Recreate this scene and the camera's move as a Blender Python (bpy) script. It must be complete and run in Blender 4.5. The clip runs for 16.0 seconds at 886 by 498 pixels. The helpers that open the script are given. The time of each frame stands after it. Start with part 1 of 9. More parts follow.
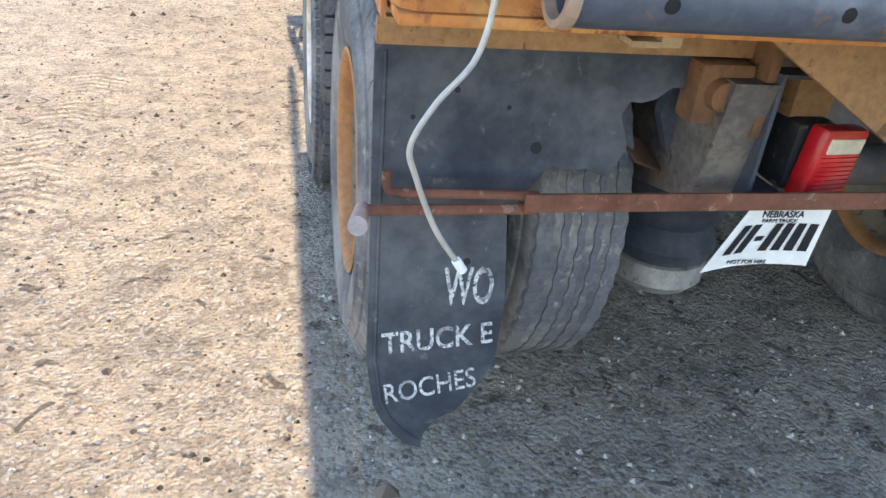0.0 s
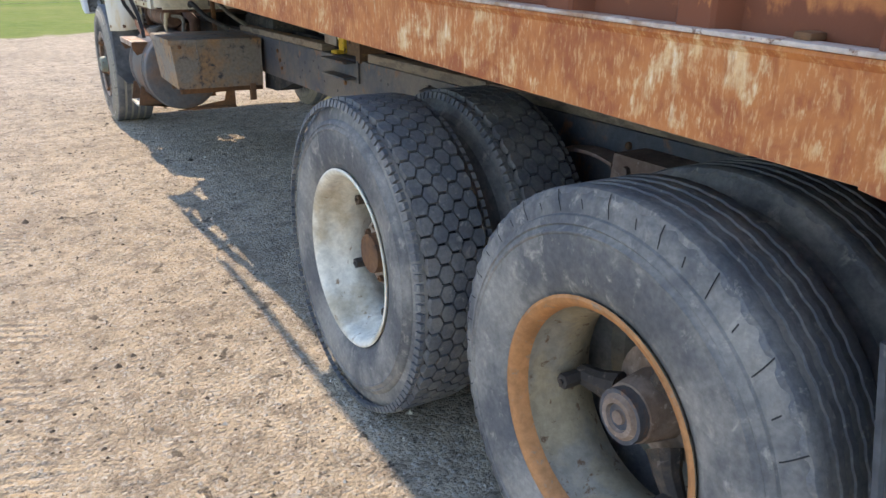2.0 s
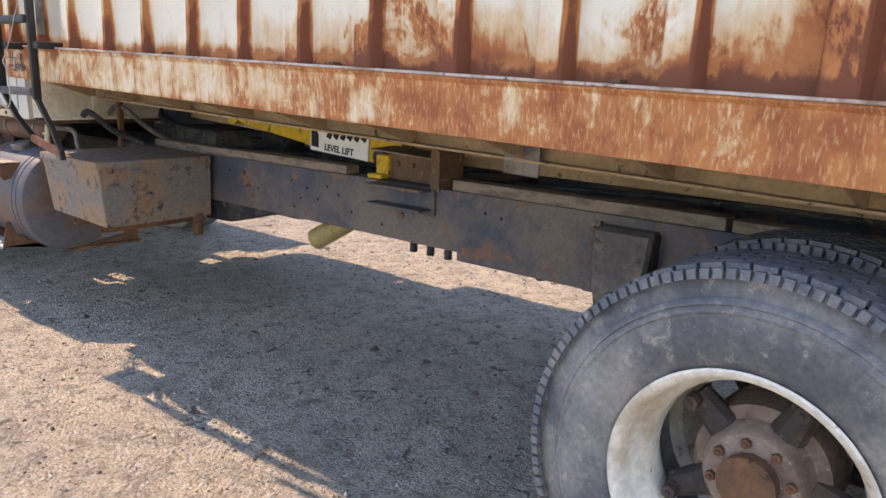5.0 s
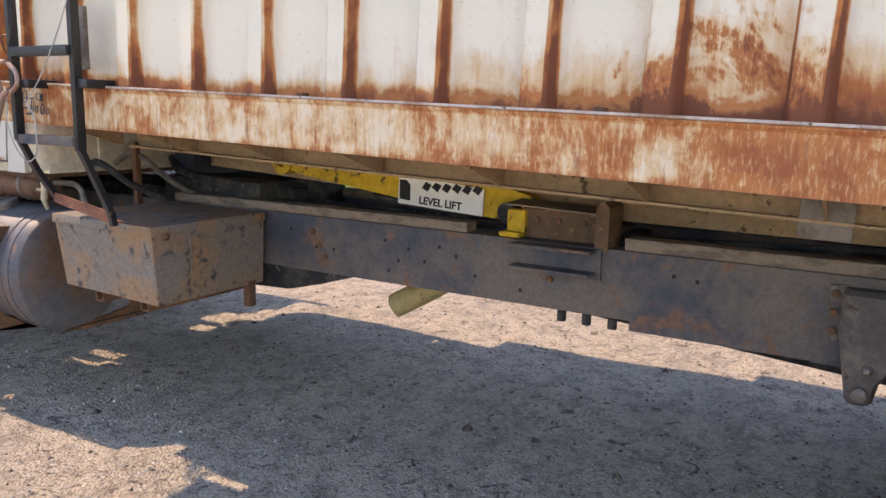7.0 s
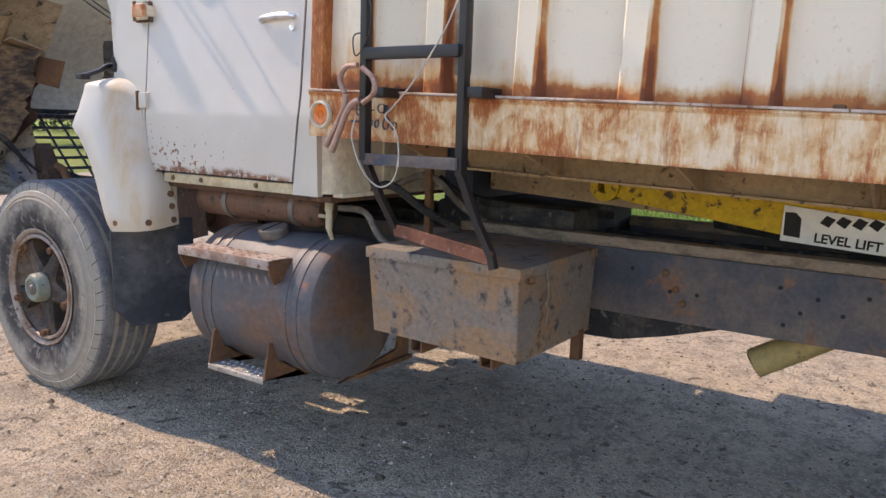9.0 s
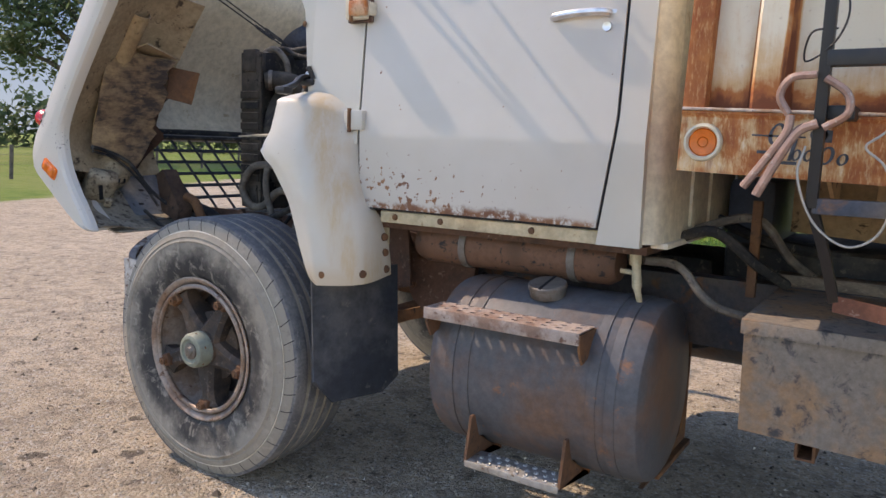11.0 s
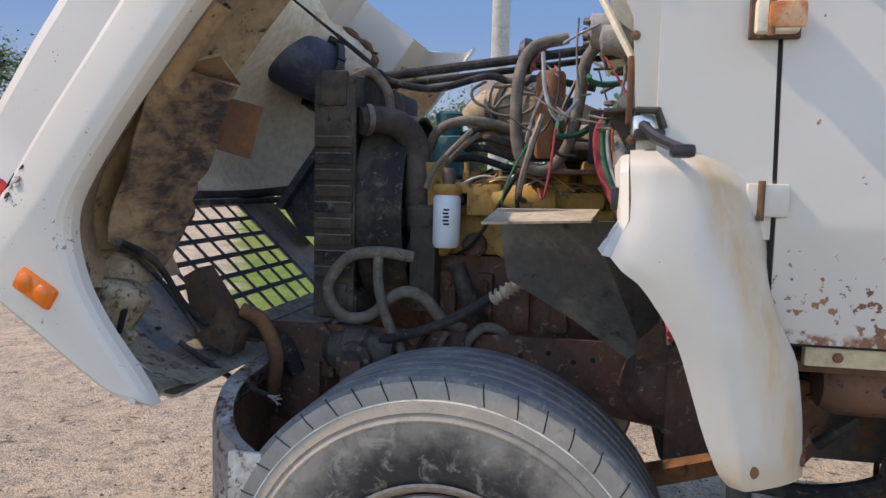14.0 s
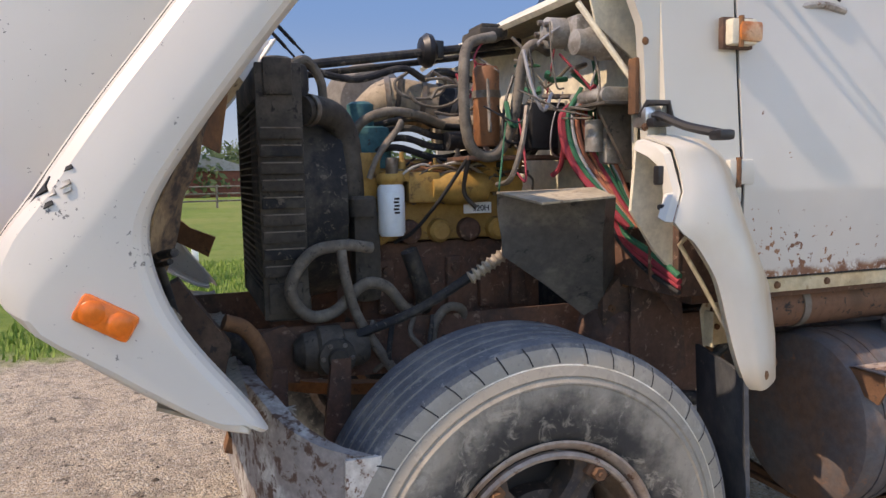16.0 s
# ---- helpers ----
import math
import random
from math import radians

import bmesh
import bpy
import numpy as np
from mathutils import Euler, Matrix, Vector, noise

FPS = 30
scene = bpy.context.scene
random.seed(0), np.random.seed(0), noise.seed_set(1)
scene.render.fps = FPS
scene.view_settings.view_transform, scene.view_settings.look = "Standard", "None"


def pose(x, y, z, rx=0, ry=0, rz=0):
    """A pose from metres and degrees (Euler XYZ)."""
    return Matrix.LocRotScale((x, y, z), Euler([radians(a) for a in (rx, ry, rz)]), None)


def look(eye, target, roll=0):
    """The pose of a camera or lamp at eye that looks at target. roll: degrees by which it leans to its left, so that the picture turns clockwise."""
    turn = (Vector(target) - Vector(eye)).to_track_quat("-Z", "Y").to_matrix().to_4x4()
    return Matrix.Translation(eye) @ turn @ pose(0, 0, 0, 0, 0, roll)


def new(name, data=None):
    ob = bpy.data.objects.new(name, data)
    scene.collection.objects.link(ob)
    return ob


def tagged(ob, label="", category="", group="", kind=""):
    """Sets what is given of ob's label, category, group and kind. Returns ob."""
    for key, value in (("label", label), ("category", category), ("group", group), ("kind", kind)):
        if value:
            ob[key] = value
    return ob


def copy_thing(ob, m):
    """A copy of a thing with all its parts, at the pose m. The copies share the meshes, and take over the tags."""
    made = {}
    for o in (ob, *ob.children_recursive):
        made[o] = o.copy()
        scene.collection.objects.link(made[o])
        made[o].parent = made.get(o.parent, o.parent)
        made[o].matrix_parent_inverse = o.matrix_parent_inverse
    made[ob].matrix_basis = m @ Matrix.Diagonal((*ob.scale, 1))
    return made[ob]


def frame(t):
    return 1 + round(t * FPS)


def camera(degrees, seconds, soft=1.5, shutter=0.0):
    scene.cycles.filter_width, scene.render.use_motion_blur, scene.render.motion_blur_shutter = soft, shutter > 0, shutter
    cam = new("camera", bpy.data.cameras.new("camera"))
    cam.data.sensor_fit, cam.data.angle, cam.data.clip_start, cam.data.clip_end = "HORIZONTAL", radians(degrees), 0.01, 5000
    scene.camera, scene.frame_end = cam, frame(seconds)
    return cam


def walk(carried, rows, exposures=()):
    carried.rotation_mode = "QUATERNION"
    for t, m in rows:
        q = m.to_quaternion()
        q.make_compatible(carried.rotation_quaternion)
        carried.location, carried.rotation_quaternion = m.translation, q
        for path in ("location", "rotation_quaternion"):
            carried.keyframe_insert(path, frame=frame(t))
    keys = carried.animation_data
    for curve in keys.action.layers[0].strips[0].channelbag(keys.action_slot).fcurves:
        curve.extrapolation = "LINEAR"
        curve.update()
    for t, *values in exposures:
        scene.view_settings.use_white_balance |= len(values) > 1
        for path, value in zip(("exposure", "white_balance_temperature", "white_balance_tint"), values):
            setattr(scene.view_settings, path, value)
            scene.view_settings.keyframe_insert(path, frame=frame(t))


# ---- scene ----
cam = camera(61.6, 16.0, soft=1.5)
PATH = [
    (0, (-0.117, 0.059, 1.332), (0.308, 1.753, 0.357), 5.8),
    (0.5, (-0.344, 0.162, 1.364), (0.226, 1.816, 0.395), 5.4),
    (1, (-0.548, 0.405, 1.442), (0.163, 2.03, 0.517), 3.3),
    (1.5, (-0.806, 0.632, 1.481), (0.046, 2.247, 0.666), 2.0),
    (2, (-0.914, 0.89, 1.473), (0.042, 2.499, 0.767), 0.7),
    (2.5, (-1.041, 1.185, 1.489), (0.008, 2.771, 0.871), 0.7),
    (3, (-1.244, 1.454, 1.47), (-0.108, 3.003, 0.915), 1.1),
    (3.5, (-1.308, 1.749, 1.444), (-0.094, 3.252, 0.929), 1.5),
    (3.7, (-1.326, 1.889, 1.448), (-0.075, 3.367, 0.946), 1.8),
    (5.8, (-1.767, 3.085, 1.451), (-0.154, 4.194, 1.042), 1.3),
    (6, (-1.806, 3.205, 1.456), (-0.172, 4.287, 1.059), 1.3),
    (6.5, (-1.842, 3.497, 1.452), (-0.161, 4.514, 1.076), 1.3),
    (7, (-1.812, 3.828, 1.46), (-0.108, 4.814, 1.109), 1.4),
    (7.5, (-1.887, 4.176, 1.449), (-0.183, 5.17, 1.116), 1.5),
    (8, (-1.948, 4.495, 1.469), (-0.26, 5.517, 1.142), 1.7),
    (8.5, (-1.923, 4.85, 1.453), (-0.257, 5.909, 1.13), 1.8),
    (9, (-1.969, 5.196, 1.438), (-0.326, 6.29, 1.119), 1.8),
    (9.2, (-2.019, 5.332, 1.461), (-0.384, 6.437, 1.137), 1.7),
    (11.3, (-1.976, 6.763, 1.439), (-0.296, 7.817, 1.183), 2.2),
    (11.5, (-1.922, 6.918, 1.441), (-0.227, 7.949, 1.189), 2.2),
    (12, (-1.842, 7.328, 1.464), (-0.109, 8.299, 1.229), 2.0),
    (12.5, (-1.81, 7.698, 1.505), (-0.03, 8.582, 1.29), 1.9),
    (13, (-1.684, 8.059, 1.497), (0.155, 8.82, 1.3), 1.8),
    (13.5, (-1.618, 8.419, 1.517), (0.284, 9.009, 1.328), 1.5),
    (14, (-1.58, 8.729, 1.551), (0.372, 9.128, 1.372), 1.3),
    (14.5, (-1.461, 9.05, 1.526), (0.527, 9.188, 1.36), 1.0),
    (15, (-1.363, 9.349, 1.552), (0.626, 9.228, 1.377), 0.4),
    (15.5, (-1.393, 9.668, 1.562), (0.558, 9.272, 1.378), -0.3),
    (16, (-1.593, 9.911, 1.534), (0.285, 9.253, 1.338), -1.2),
]
walk(cam, [(t, look(eye, target, roll)) for t, eye, target, roll in PATH],
     [(0.0, 2.36, 7600, 15), (0.5, 1.98, 7600, 15), (1.5, 1.92, 7600, 15), (3.5, 1.98, 7600, 17), (6.0, 1.99, 8000, 26), (7.5, 1.90, 8000, 26), (9.0, 1.69, 7950, 24), (11.5, 1.44, 7900, 21), (13.5, 1.42, 7850, 20), (15.0, 1.48, 7800, 20), (16.0, 1.43, 8050, 22)])

# ---------- light ----------
SUN_EL, SUN_X = radians(48), -0.048   # the sun stands ahead of the truck, almost in line with its left side
world = bpy.data.worlds.new("sky")
scene.world = world
world.use_nodes = True
wn = world.node_tree.nodes
sky = wn.new("ShaderNodeTexSky")
sky.sky_type = "NISHITA"
sky.sun_disc = False
sky.sun_elevation, sky.sun_rotation = SUN_EL, SUN_X
sky.altitude, sky.air_density, sky.dust_density, sky.ozone_density = 300, 1.15, 0.1, 4.0
world.node_tree.links.new(sky.outputs[0], wn["Background"].inputs[0])
wn["Background"].inputs[1].default_value = 0.135
sun = new("sun", bpy.data.lights.new("sun", "SUN"))
sun.data.energy, sun.data.angle, sun.data.color = 1.8, radians(0.53), (1.0, 0.90, 0.755)
sun.matrix_basis = look((0, 0, 0), (-SUN_X, -math.cos(SUN_EL), -math.sin(SUN_EL)))

# ---------- materials ----------
def shader(name, rough=0.7, metal=0.0):
    m = bpy.data.materials.new(name)
    m.use_nodes = True
    nt = m.node_tree
    b = nt.nodes["Principled BSDF"]
    b.inputs["Specular IOR Level"].default_value = 0.5 if rough < 0.5 else 0.2
    b.inputs["Roughness"].default_value, b.inputs["Metallic"].default_value = rough, metal
    return m, nt, b


def node(nt, kind, **values):
    n = nt.nodes.new(kind)
    for k, v in values.items():
        n.inputs[k.replace("_", " ")].default_value = v
    return n


def coords(nt, scale=(1, 1, 1)):
    tc = nt.nodes.new("ShaderNodeTexCoord")
    mp = nt.nodes.new("ShaderNodeMapping")
    mp.inputs["Scale"].default_value = scale
    nt.links.new(tc.outputs["Object"], mp.inputs["Vector"])
    return mp.outputs[0]


def noise_tex(nt, vec, scale, detail=4.0, rough=0.6, distort=0.0):
    n = node(nt, "ShaderNodeTexNoise", Scale=scale, Detail=detail, Roughness=rough, Distortion=distort)
    nt.links.new(vec, n.inputs["Vector"])
    return n.outputs["Fac"]


def ramp(nt, fac, lo, hi):
    r = nt.nodes.new("ShaderNodeMapRange")
    r.interpolation_type = "SMOOTHSTEP"
    r.inputs["From Min"].default_value, r.inputs["From Max"].default_value = lo, hi
    nt.links.new(fac, r.inputs["Value"])
    return r.outputs[0]


def calc(nt, op, a, b=None):
    n = nt.nodes.new("ShaderNodeMath")
    n.operation = op
    for i, v in ((0, a), (1, b)):
        if v is None:
            continue
        if isinstance(v, (int, float)):
            n.inputs[i].default_value = v
        else:
            nt.links.new(v, n.inputs[i])
    return n.outputs[0]


def blend(nt, fac, a, b):
    n = nt.nodes.new("ShaderNodeMix")
    n.data_type = "RGBA"
    for sock, v in ((n.inputs["Factor"], fac), (n.inputs["A"], a), (n.inputs["B"], b)):
        if isinstance(v, tuple):
            sock.default_value = (*v, 1)
        elif isinstance(v, (int, float)):
            sock.default_value = v
        else:
            nt.links.new(v, sock)
    return n.outputs["Result"]


def bump(nt, b, height, strength, distance):
    n = node(nt, "ShaderNodeBump", Strength=strength, Distance=distance)
    nt.links.new(height, n.inputs["Height"])
    nt.links.new(n.outputs[0], b.inputs["Normal"])


def axis(nt, which):
    tc = nt.nodes.new("ShaderNodeTexCoord")
    s = nt.nodes.new("ShaderNodeSeparateXYZ")
    nt.links.new(tc.outputs["Object"], s.inputs[0])
    return s.outputs[which]


def worn(name, a, b, c, rough=0.7, metal=0.0, big=3.0, fine=40.0, lo=0.45, hi=0.62, lo2=0.58, hi2=0.66, streak=1.0, relief=0.25, even=0.78):
    """Paint a, worn or dusty in patches of b, with specks of c. streak below 1 draws the patches out downwards."""
    m, nt, bs = shader(name, rough, metal)
    v = coords(nt, (1, 1, streak))
    n1, n2, n3 = noise_tex(nt, v, big, 5, 0.65), noise_tex(nt, v, fine, 4, 0.7), noise_tex(nt, v, big * 4.3, 5, 0.7, 0.4)
    col = blend(nt, ramp(nt, n1, lo, hi), a, b)
    col = blend(nt, ramp(nt, n3, lo2, hi2), col, c)
    tone = blend(nt, ramp(nt, n2, 0.25, 0.75), (even, even, even), (2 - even - 0.10, 2 - even - 0.10, 2 - even - 0.10))
    mul = nt.nodes.new("ShaderNodeMix")
    mul.data_type, mul.blend_type = "RGBA", "MULTIPLY"
    mul.inputs["Factor"].default_value = 1.0
    nt.links.new(col, mul.inputs["A"])
    nt.links.new(tone, mul.inputs["B"])
    nt.links.new(mul.outputs["Result"], bs.inputs["Base Color"])
    nt.links.new(calc(nt, "ADD", calc(nt, "MULTIPLY", n2, 0.25), rough - 0.12), bs.inputs["Roughness"])
    bump(nt, bs, calc(nt, "ADD", n2, calc(nt, "MULTIPLY", n3, 1.5)), relief, 0.004)
    return m


def plain(name, colour, rough=0.5, metal=0.0, fine=30.0, spread=0.15):
    m, nt, bs = shader(name, rough, metal)
    n = noise_tex(nt, coords(nt), fine, 5, 0.65)
    dark = tuple(c * (1 - spread) for c in colour)
    light = tuple(min(1, c * (1 + spread)) for c in colour)
    nt.links.new(blend(nt, ramp(nt, n, 0.3, 0.7), dark, light), bs.inputs["Base Color"])
    bump(nt, bs, n, 0.12, 0.003)
    return m


TYRE = worn("tyre_rubber", (0.105, 0.107, 0.113), (0.25, 0.238, 0.22), (0.33, 0.305, 0.27), 0.82, big=4, fine=60, lo=0.36, hi=0.64, lo2=0.54, hi2=0.72)
def dusty_tyre():
    """Black rubber, dusty in blotches, darker at the bead; the pale shoulder is dust and painted-in sunlight."""
    m, nt, bs = shader("dusty_sunlit_sidewall", 0.85)
    v = coords(nt)
    n1, n2, n3 = noise_tex(nt, v, 6, 5, 0.65), noise_tex(nt, v, 60, 4, 0.7), noise_tex(nt, v, 16, 5, 0.7, 0.6)
    y, z = axis(nt, 1), axis(nt, 2)
    rad = calc(nt, "SQRT", calc(nt, "ADD", calc(nt, "MULTIPLY", y, y), calc(nt, "MULTIPLY", z, z)))
    dust = calc(nt, "ADD", calc(nt, "MULTIPLY", ramp(nt, rad, 0.34, 0.50), 0.55), calc(nt, "MULTIPLY", calc(nt, "SUBTRACT", n1, 0.42), 1.3))
    col = blend(nt, ramp(nt, dust, 0.05, 0.62), (0.046, 0.045, 0.045), (0.28, 0.255, 0.215))
    col = blend(nt, calc(nt, "MULTIPLY", ramp(nt, n3, 0.52, 0.66), 0.6), col, (0.36, 0.33, 0.28))
    col = blend(nt, calc(nt, "MULTIPLY", ramp(nt, n2, 0.55, 0.75), 0.35), col, (0.07, 0.068, 0.066))
    nt.links.new(col, bs.inputs["Base Color"])
    bump(nt, bs, calc(nt, "ADD", n2, calc(nt, "MULTIPLY", n3, 1.5)), 0.35, 0.004)
    return m


DUST_TYRE = dusty_tyre()
TREAD = worn("tread_rubber", (0.118, 0.123, 0.134), (0.185, 0.18, 0.176), (0.245, 0.235, 0.22), 0.75, big=7, fine=90)
RUST = worn("rusty_iron", (0.14, 0.075, 0.045), (0.20, 0.10, 0.05), (0.07, 0.045, 0.035), 0.85, big=6)
RUST_PIPE = worn("red_rust_pipe", (0.20, 0.085, 0.055), (0.14, 0.06, 0.04), (0.28, 0.17, 0.13), 0.75, big=8)
FRAME = worn("chassis_paint", (0.060, 0.070, 0.090), (0.155, 0.128, 0.11), (0.20, 0.11, 0.07), 0.6, big=1.7, fine=60, lo=0.42, hi=0.64, lo2=0.54, hi2=0.66)
GREASE = worn("greasy_black", (0.026, 0.027, 0.030), (0.07, 0.065, 0.058), (0.13, 0.115, 0.098), 0.7, big=7)
RUBBER = worn("old_black_rubber", (0.036, 0.043, 0.055), (0.11, 0.115, 0.122), (0.22, 0.21, 0.19), 0.62, big=3.5, fine=25, lo=0.42, hi=0.75, lo2=0.60, hi2=0.78)
HOSE = worn("dusty_hose", (0.135, 0.12, 0.102), (0.20, 0.178, 0.15), (0.07, 0.064, 0.058), 0.75, big=9)
WOOD = worn("weathered_wood", (0.24, 0.19, 0.145), (0.15, 0.12, 0.095), (0.31, 0.25, 0.19), 0.85, big=9, fine=60, streak=3)
WHITE = worn("white_cab_paint", (0.54, 0.522, 0.466), (0.51, 0.488, 0.425), (0.47, 0.425, 0.34), 0.36, big=1.2, fine=9, lo=0.45, hi=0.8, lo2=0.68, hi2=0.85, relief=0.015, even=0.95)
CREAM = worn("cream_paint", (0.66, 0.615, 0.49), (0.58, 0.53, 0.41), (0.36, 0.25, 0.14), 0.5, big=2.2, fine=25, lo=0.4, hi=0.75, lo2=0.66, hi2=0.78, relief=0.06)
UNDER = worn("hood_underside", (0.61, 0.545, 0.43), (0.52, 0.455, 0.345), (0.36, 0.28, 0.19), 0.7, big=2.2, fine=25, lo=0.4, hi=0.7, lo2=0.6, hi2=0.75, relief=0.15)
INNER = worn("inner_fender", (0.30, 0.225, 0.145), (0.42, 0.33, 0.22), (0.075, 0.055, 0.04), 0.8, big=4, fine=40, lo=0.42, hi=0.62)
YELLOW = worn("yellow_hoist_paint", (0.62, 0.40, 0.03), (0.52, 0.33, 0.03), (0.10, 0.07, 0.04), 0.6, big=5, fine=35, lo=0.45, hi=0.6, lo2=0.56, hi2=0.64)
ENGINE = worn("yellow_engine_paint", (0.40, 0.24, 0.07), (0.28, 0.175, 0.07), (0.11, 0.062, 0.035), 0.6, big=5, fine=40, lo=0.40, hi=0.7, lo2=0.56, hi2=0.72)
OXIDE = worn("red_oxide", (0.135, 0.076, 0.056), (0.085, 0.056, 0.046), (0.25, 0.175, 0.135), 0.75, big=7)
CHROME = plain("dull_chrome", (0.62, 0.62, 0.62), 0.3, 0.9)
ALU = worn("stamped_aluminium", (0.42, 0.41, 0.39), (0.30, 0.28, 0.25), (0.20, 0.13, 0.09), 0.5, 0.55, big=6)
STEEL = worn("bare_steel", (0.20, 0.18, 0.16), (0.14, 0.105, 0.08), (0.28, 0.26, 0.24), 0.55, 0.4, big=8)
BLACK = plain("black_steel", (0.013, 0.013, 0.015), 0.45, 0.0)
WIRE = plain("pale_wire", (0.42, 0.40, 0.36), 0.5, 0.3)
COPPER = worn("brown_canister_paint", (0.27, 0.12, 0.06), (0.22, 0.10, 0.05), (0.12, 0.07, 0.05), 0.55, big=5)
AMBER = plain("amber_lens", (0.68, 0.14, 0.010), 0.25)
RED = plain("red_lens", (0.55, 0.015, 0.02), 0.25)
RIM_WHITE = worn("white_rim_paint", (0.70, 0.665, 0.58), (0.50, 0.43, 0.32), (0.26, 0.17, 0.10), 0.5, big=5, fine=30, lo=0.42, hi=0.66, lo2=0.60, hi2=0.70)
RIM_RUST = worn("rusty_rim_paint", (0.30, 0.245, 0.165), (0.25, 0.225, 0.185), (0.15, 0.09, 0.055), 0.75, big=5, fine=35)
TANK = worn("tank_paint", (0.100, 0.103, 0.112), (0.165, 0.10, 0.07), (0.25, 0.125, 0.075), 0.5, big=2.6, fine=30, lo=0.42, hi=0.68, lo2=0.60, hi2=0.72)
TOOLBOX = worn("toolbox_paint", (0.21, 0.185, 0.16), (0.30, 0.185, 0.105), (0.06, 0.06, 0.065), 0.65, big=4, fine=50, lo=0.42, hi=0.62, lo2=0.52, hi2=0.68)
PAPER = plain("white_decal", (0.78, 0.78, 0.74), 0.5, spread=0.06)
INK = plain("black_ink", (0.02, 0.02, 0.022), 0.6)

# ---------- mesh tools ----------
class Mesh:
    """Vertices and faces of one mesh, gathered piece by piece."""

    def __init__(self):
        self.v, self.f = [], []

    def add(self, verts, faces):
        n = len(self.v)
        self.v += [tuple(p) for p in verts]
        self.f += [tuple(n + i for i in f) for f in faces]
        return self

    def box(self, x0, x1, y0, y1, z0, z1, c=0.0):
        """A block, with its edges cut off by c."""
        c = min(c, 0.45 * min(abs(x1 - x0), abs(y1 - y0), abs(z1 - z0)))
        if c <= 0:
            return self.add([(x, y, z) for x in (x0, x1) for y in (y0, y1) for z in (z0, z1)],
                            [(0, 1, 3, 2), (4, 6, 7, 5), (0, 4, 5, 1), (2, 3, 7, 6), (0, 2, 6, 4), (1, 5, 7, 3)])
        bm = bmesh.new()
        bmesh.ops.create_cube(bm, size=1, matrix=Matrix.Translation(((x0 + x1) / 2, (y0 + y1) / 2, (z0 + z1) / 2)) @ Matrix.Diagonal((x1 - x0, y1 - y0, z1 - z0, 1)))
        bmesh.ops.bevel(bm, geom=bm.edges[:], offset=c, segments=2, affect="EDGES", profile=0.6)
        bm.verts.index_update()
        self.add([v.co for v in bm.verts], [[v.index for v in f.verts] for f in bm.faces])
        bm.free()
        return self

    def tube(self, pts, r, n=10, caps=True, radii=None):
        """A round bar along points."""
        P = [Vector(p) for p in pts]
        rings, up = [], None
        for i, p in enumerate(P):
            d = ((P[min(i + 1, len(P) - 1)] - P[max(i - 1, 0)])).normalized()
            if up is None:
                up = d.orthogonal().normalized()
            up = (up - d * up.dot(d)).normalized()
            side = d.cross(up)
            rr = radii[i] if radii else r
            rings.append([p + rr * (math.cos(a) * up + math.sin(a) * side) for a in (2 * math.pi * k / n for k in range(n))])
        faces = [(i * n + k, i * n + (k + 1) % n, (i + 1) * n + (k + 1) % n, (i + 1) * n + k) for i in range(len(P) - 1) for k in range(n)]
        if caps:
            faces += [tuple(range(n))[::-1], tuple((len(P) - 1) * n + k for k in range(n))]
        return self.add([p for ring in rings for p in ring], faces)

    def lathe(self, profile, centre=(0, 0, 0), way="x", n=48, close=False):
        """A profile of (along, radius) turned round an axis."""
        c, verts = Vector(centre), []
        for k in range(n):
            s, t = math.sin(2 * math.pi * k / n), math.cos(2 * math.pi * k / n)
            for a, r in profile:
                verts.append(c + Vector({"x": (a, r * s, r * t), "y": (r * s, a, r * t), "z": (r * s, r * t, a)}[way]))
        m = len(profile)
        faces = []
        for k in range(n):
            for j in range(m - (0 if close else 1)):
                j2, k2 = (j + 1) % m, (k + 1) % n
                faces.append((k * m + j, k * m + j2, k2 * m + j2, k2 * m + j))
        return self.add(verts, faces)

    def prism(self, outline, lo, hi, way="x"):
        """An outline in the plane across `way`, given depth from lo to hi."""
        def at(a, p):
            return {"x": (a, p[0], p[1]), "y": (p[0], a, p[1]), "z": (p[0], p[1], a)}[way]
        n = len(outline)
        return self.add([at(a, p) for a in (lo, hi) for p in outline],
                        [tuple(range(n))[::-1], tuple(range(n, 2 * n))] + [(i, (i + 1) % n, n + (i + 1) % n, n + i) for i in range(n)])

    def plate(self, pts, thick=0.004):
        """A flat plate on a loop of points, thickened along its normal."""
        P = [Vector(p) for p in pts]
        nrm = Vector((0, 0, 0))
        for i in range(len(P)):
            nrm += P[i].cross(P[(i + 1) % len(P)])
        nrm = nrm.normalized() * thick
        n = len(P)
        return self.add(P + [p - nrm for p in P], [tuple(range(n)), tuple(range(n, 2 * n))[::-1]] + [(i, n + i, n + (i + 1) % n, (i + 1) % n) for i in range(n)])

    def sheet(self, rows, thick=0.0):
        """A surface through rows of points, thickened along its normals."""
        R, C = len(rows), len(rows[0])
        P = [[Vector(p) for p in r] for r in rows]
        faces = [(i * C + j, i * C + j + 1, (i + 1) * C + j + 1, (i + 1) * C + j) for i in range(R - 1) for j in range(C - 1)]
        flat = [p for r in P for p in r]
        if not thick:
            return self.add(flat, faces)
        back = []
        for i in range(R):
            for j in range(C):
                du = P[min(i + 1, R - 1)][j] - P[max(i - 1, 0)][j]
                dv = P[i][min(j + 1, C - 1)] - P[i][max(j - 1, 0)]
                back.append(P[i][j] + du.cross(dv).normalized() * thick)
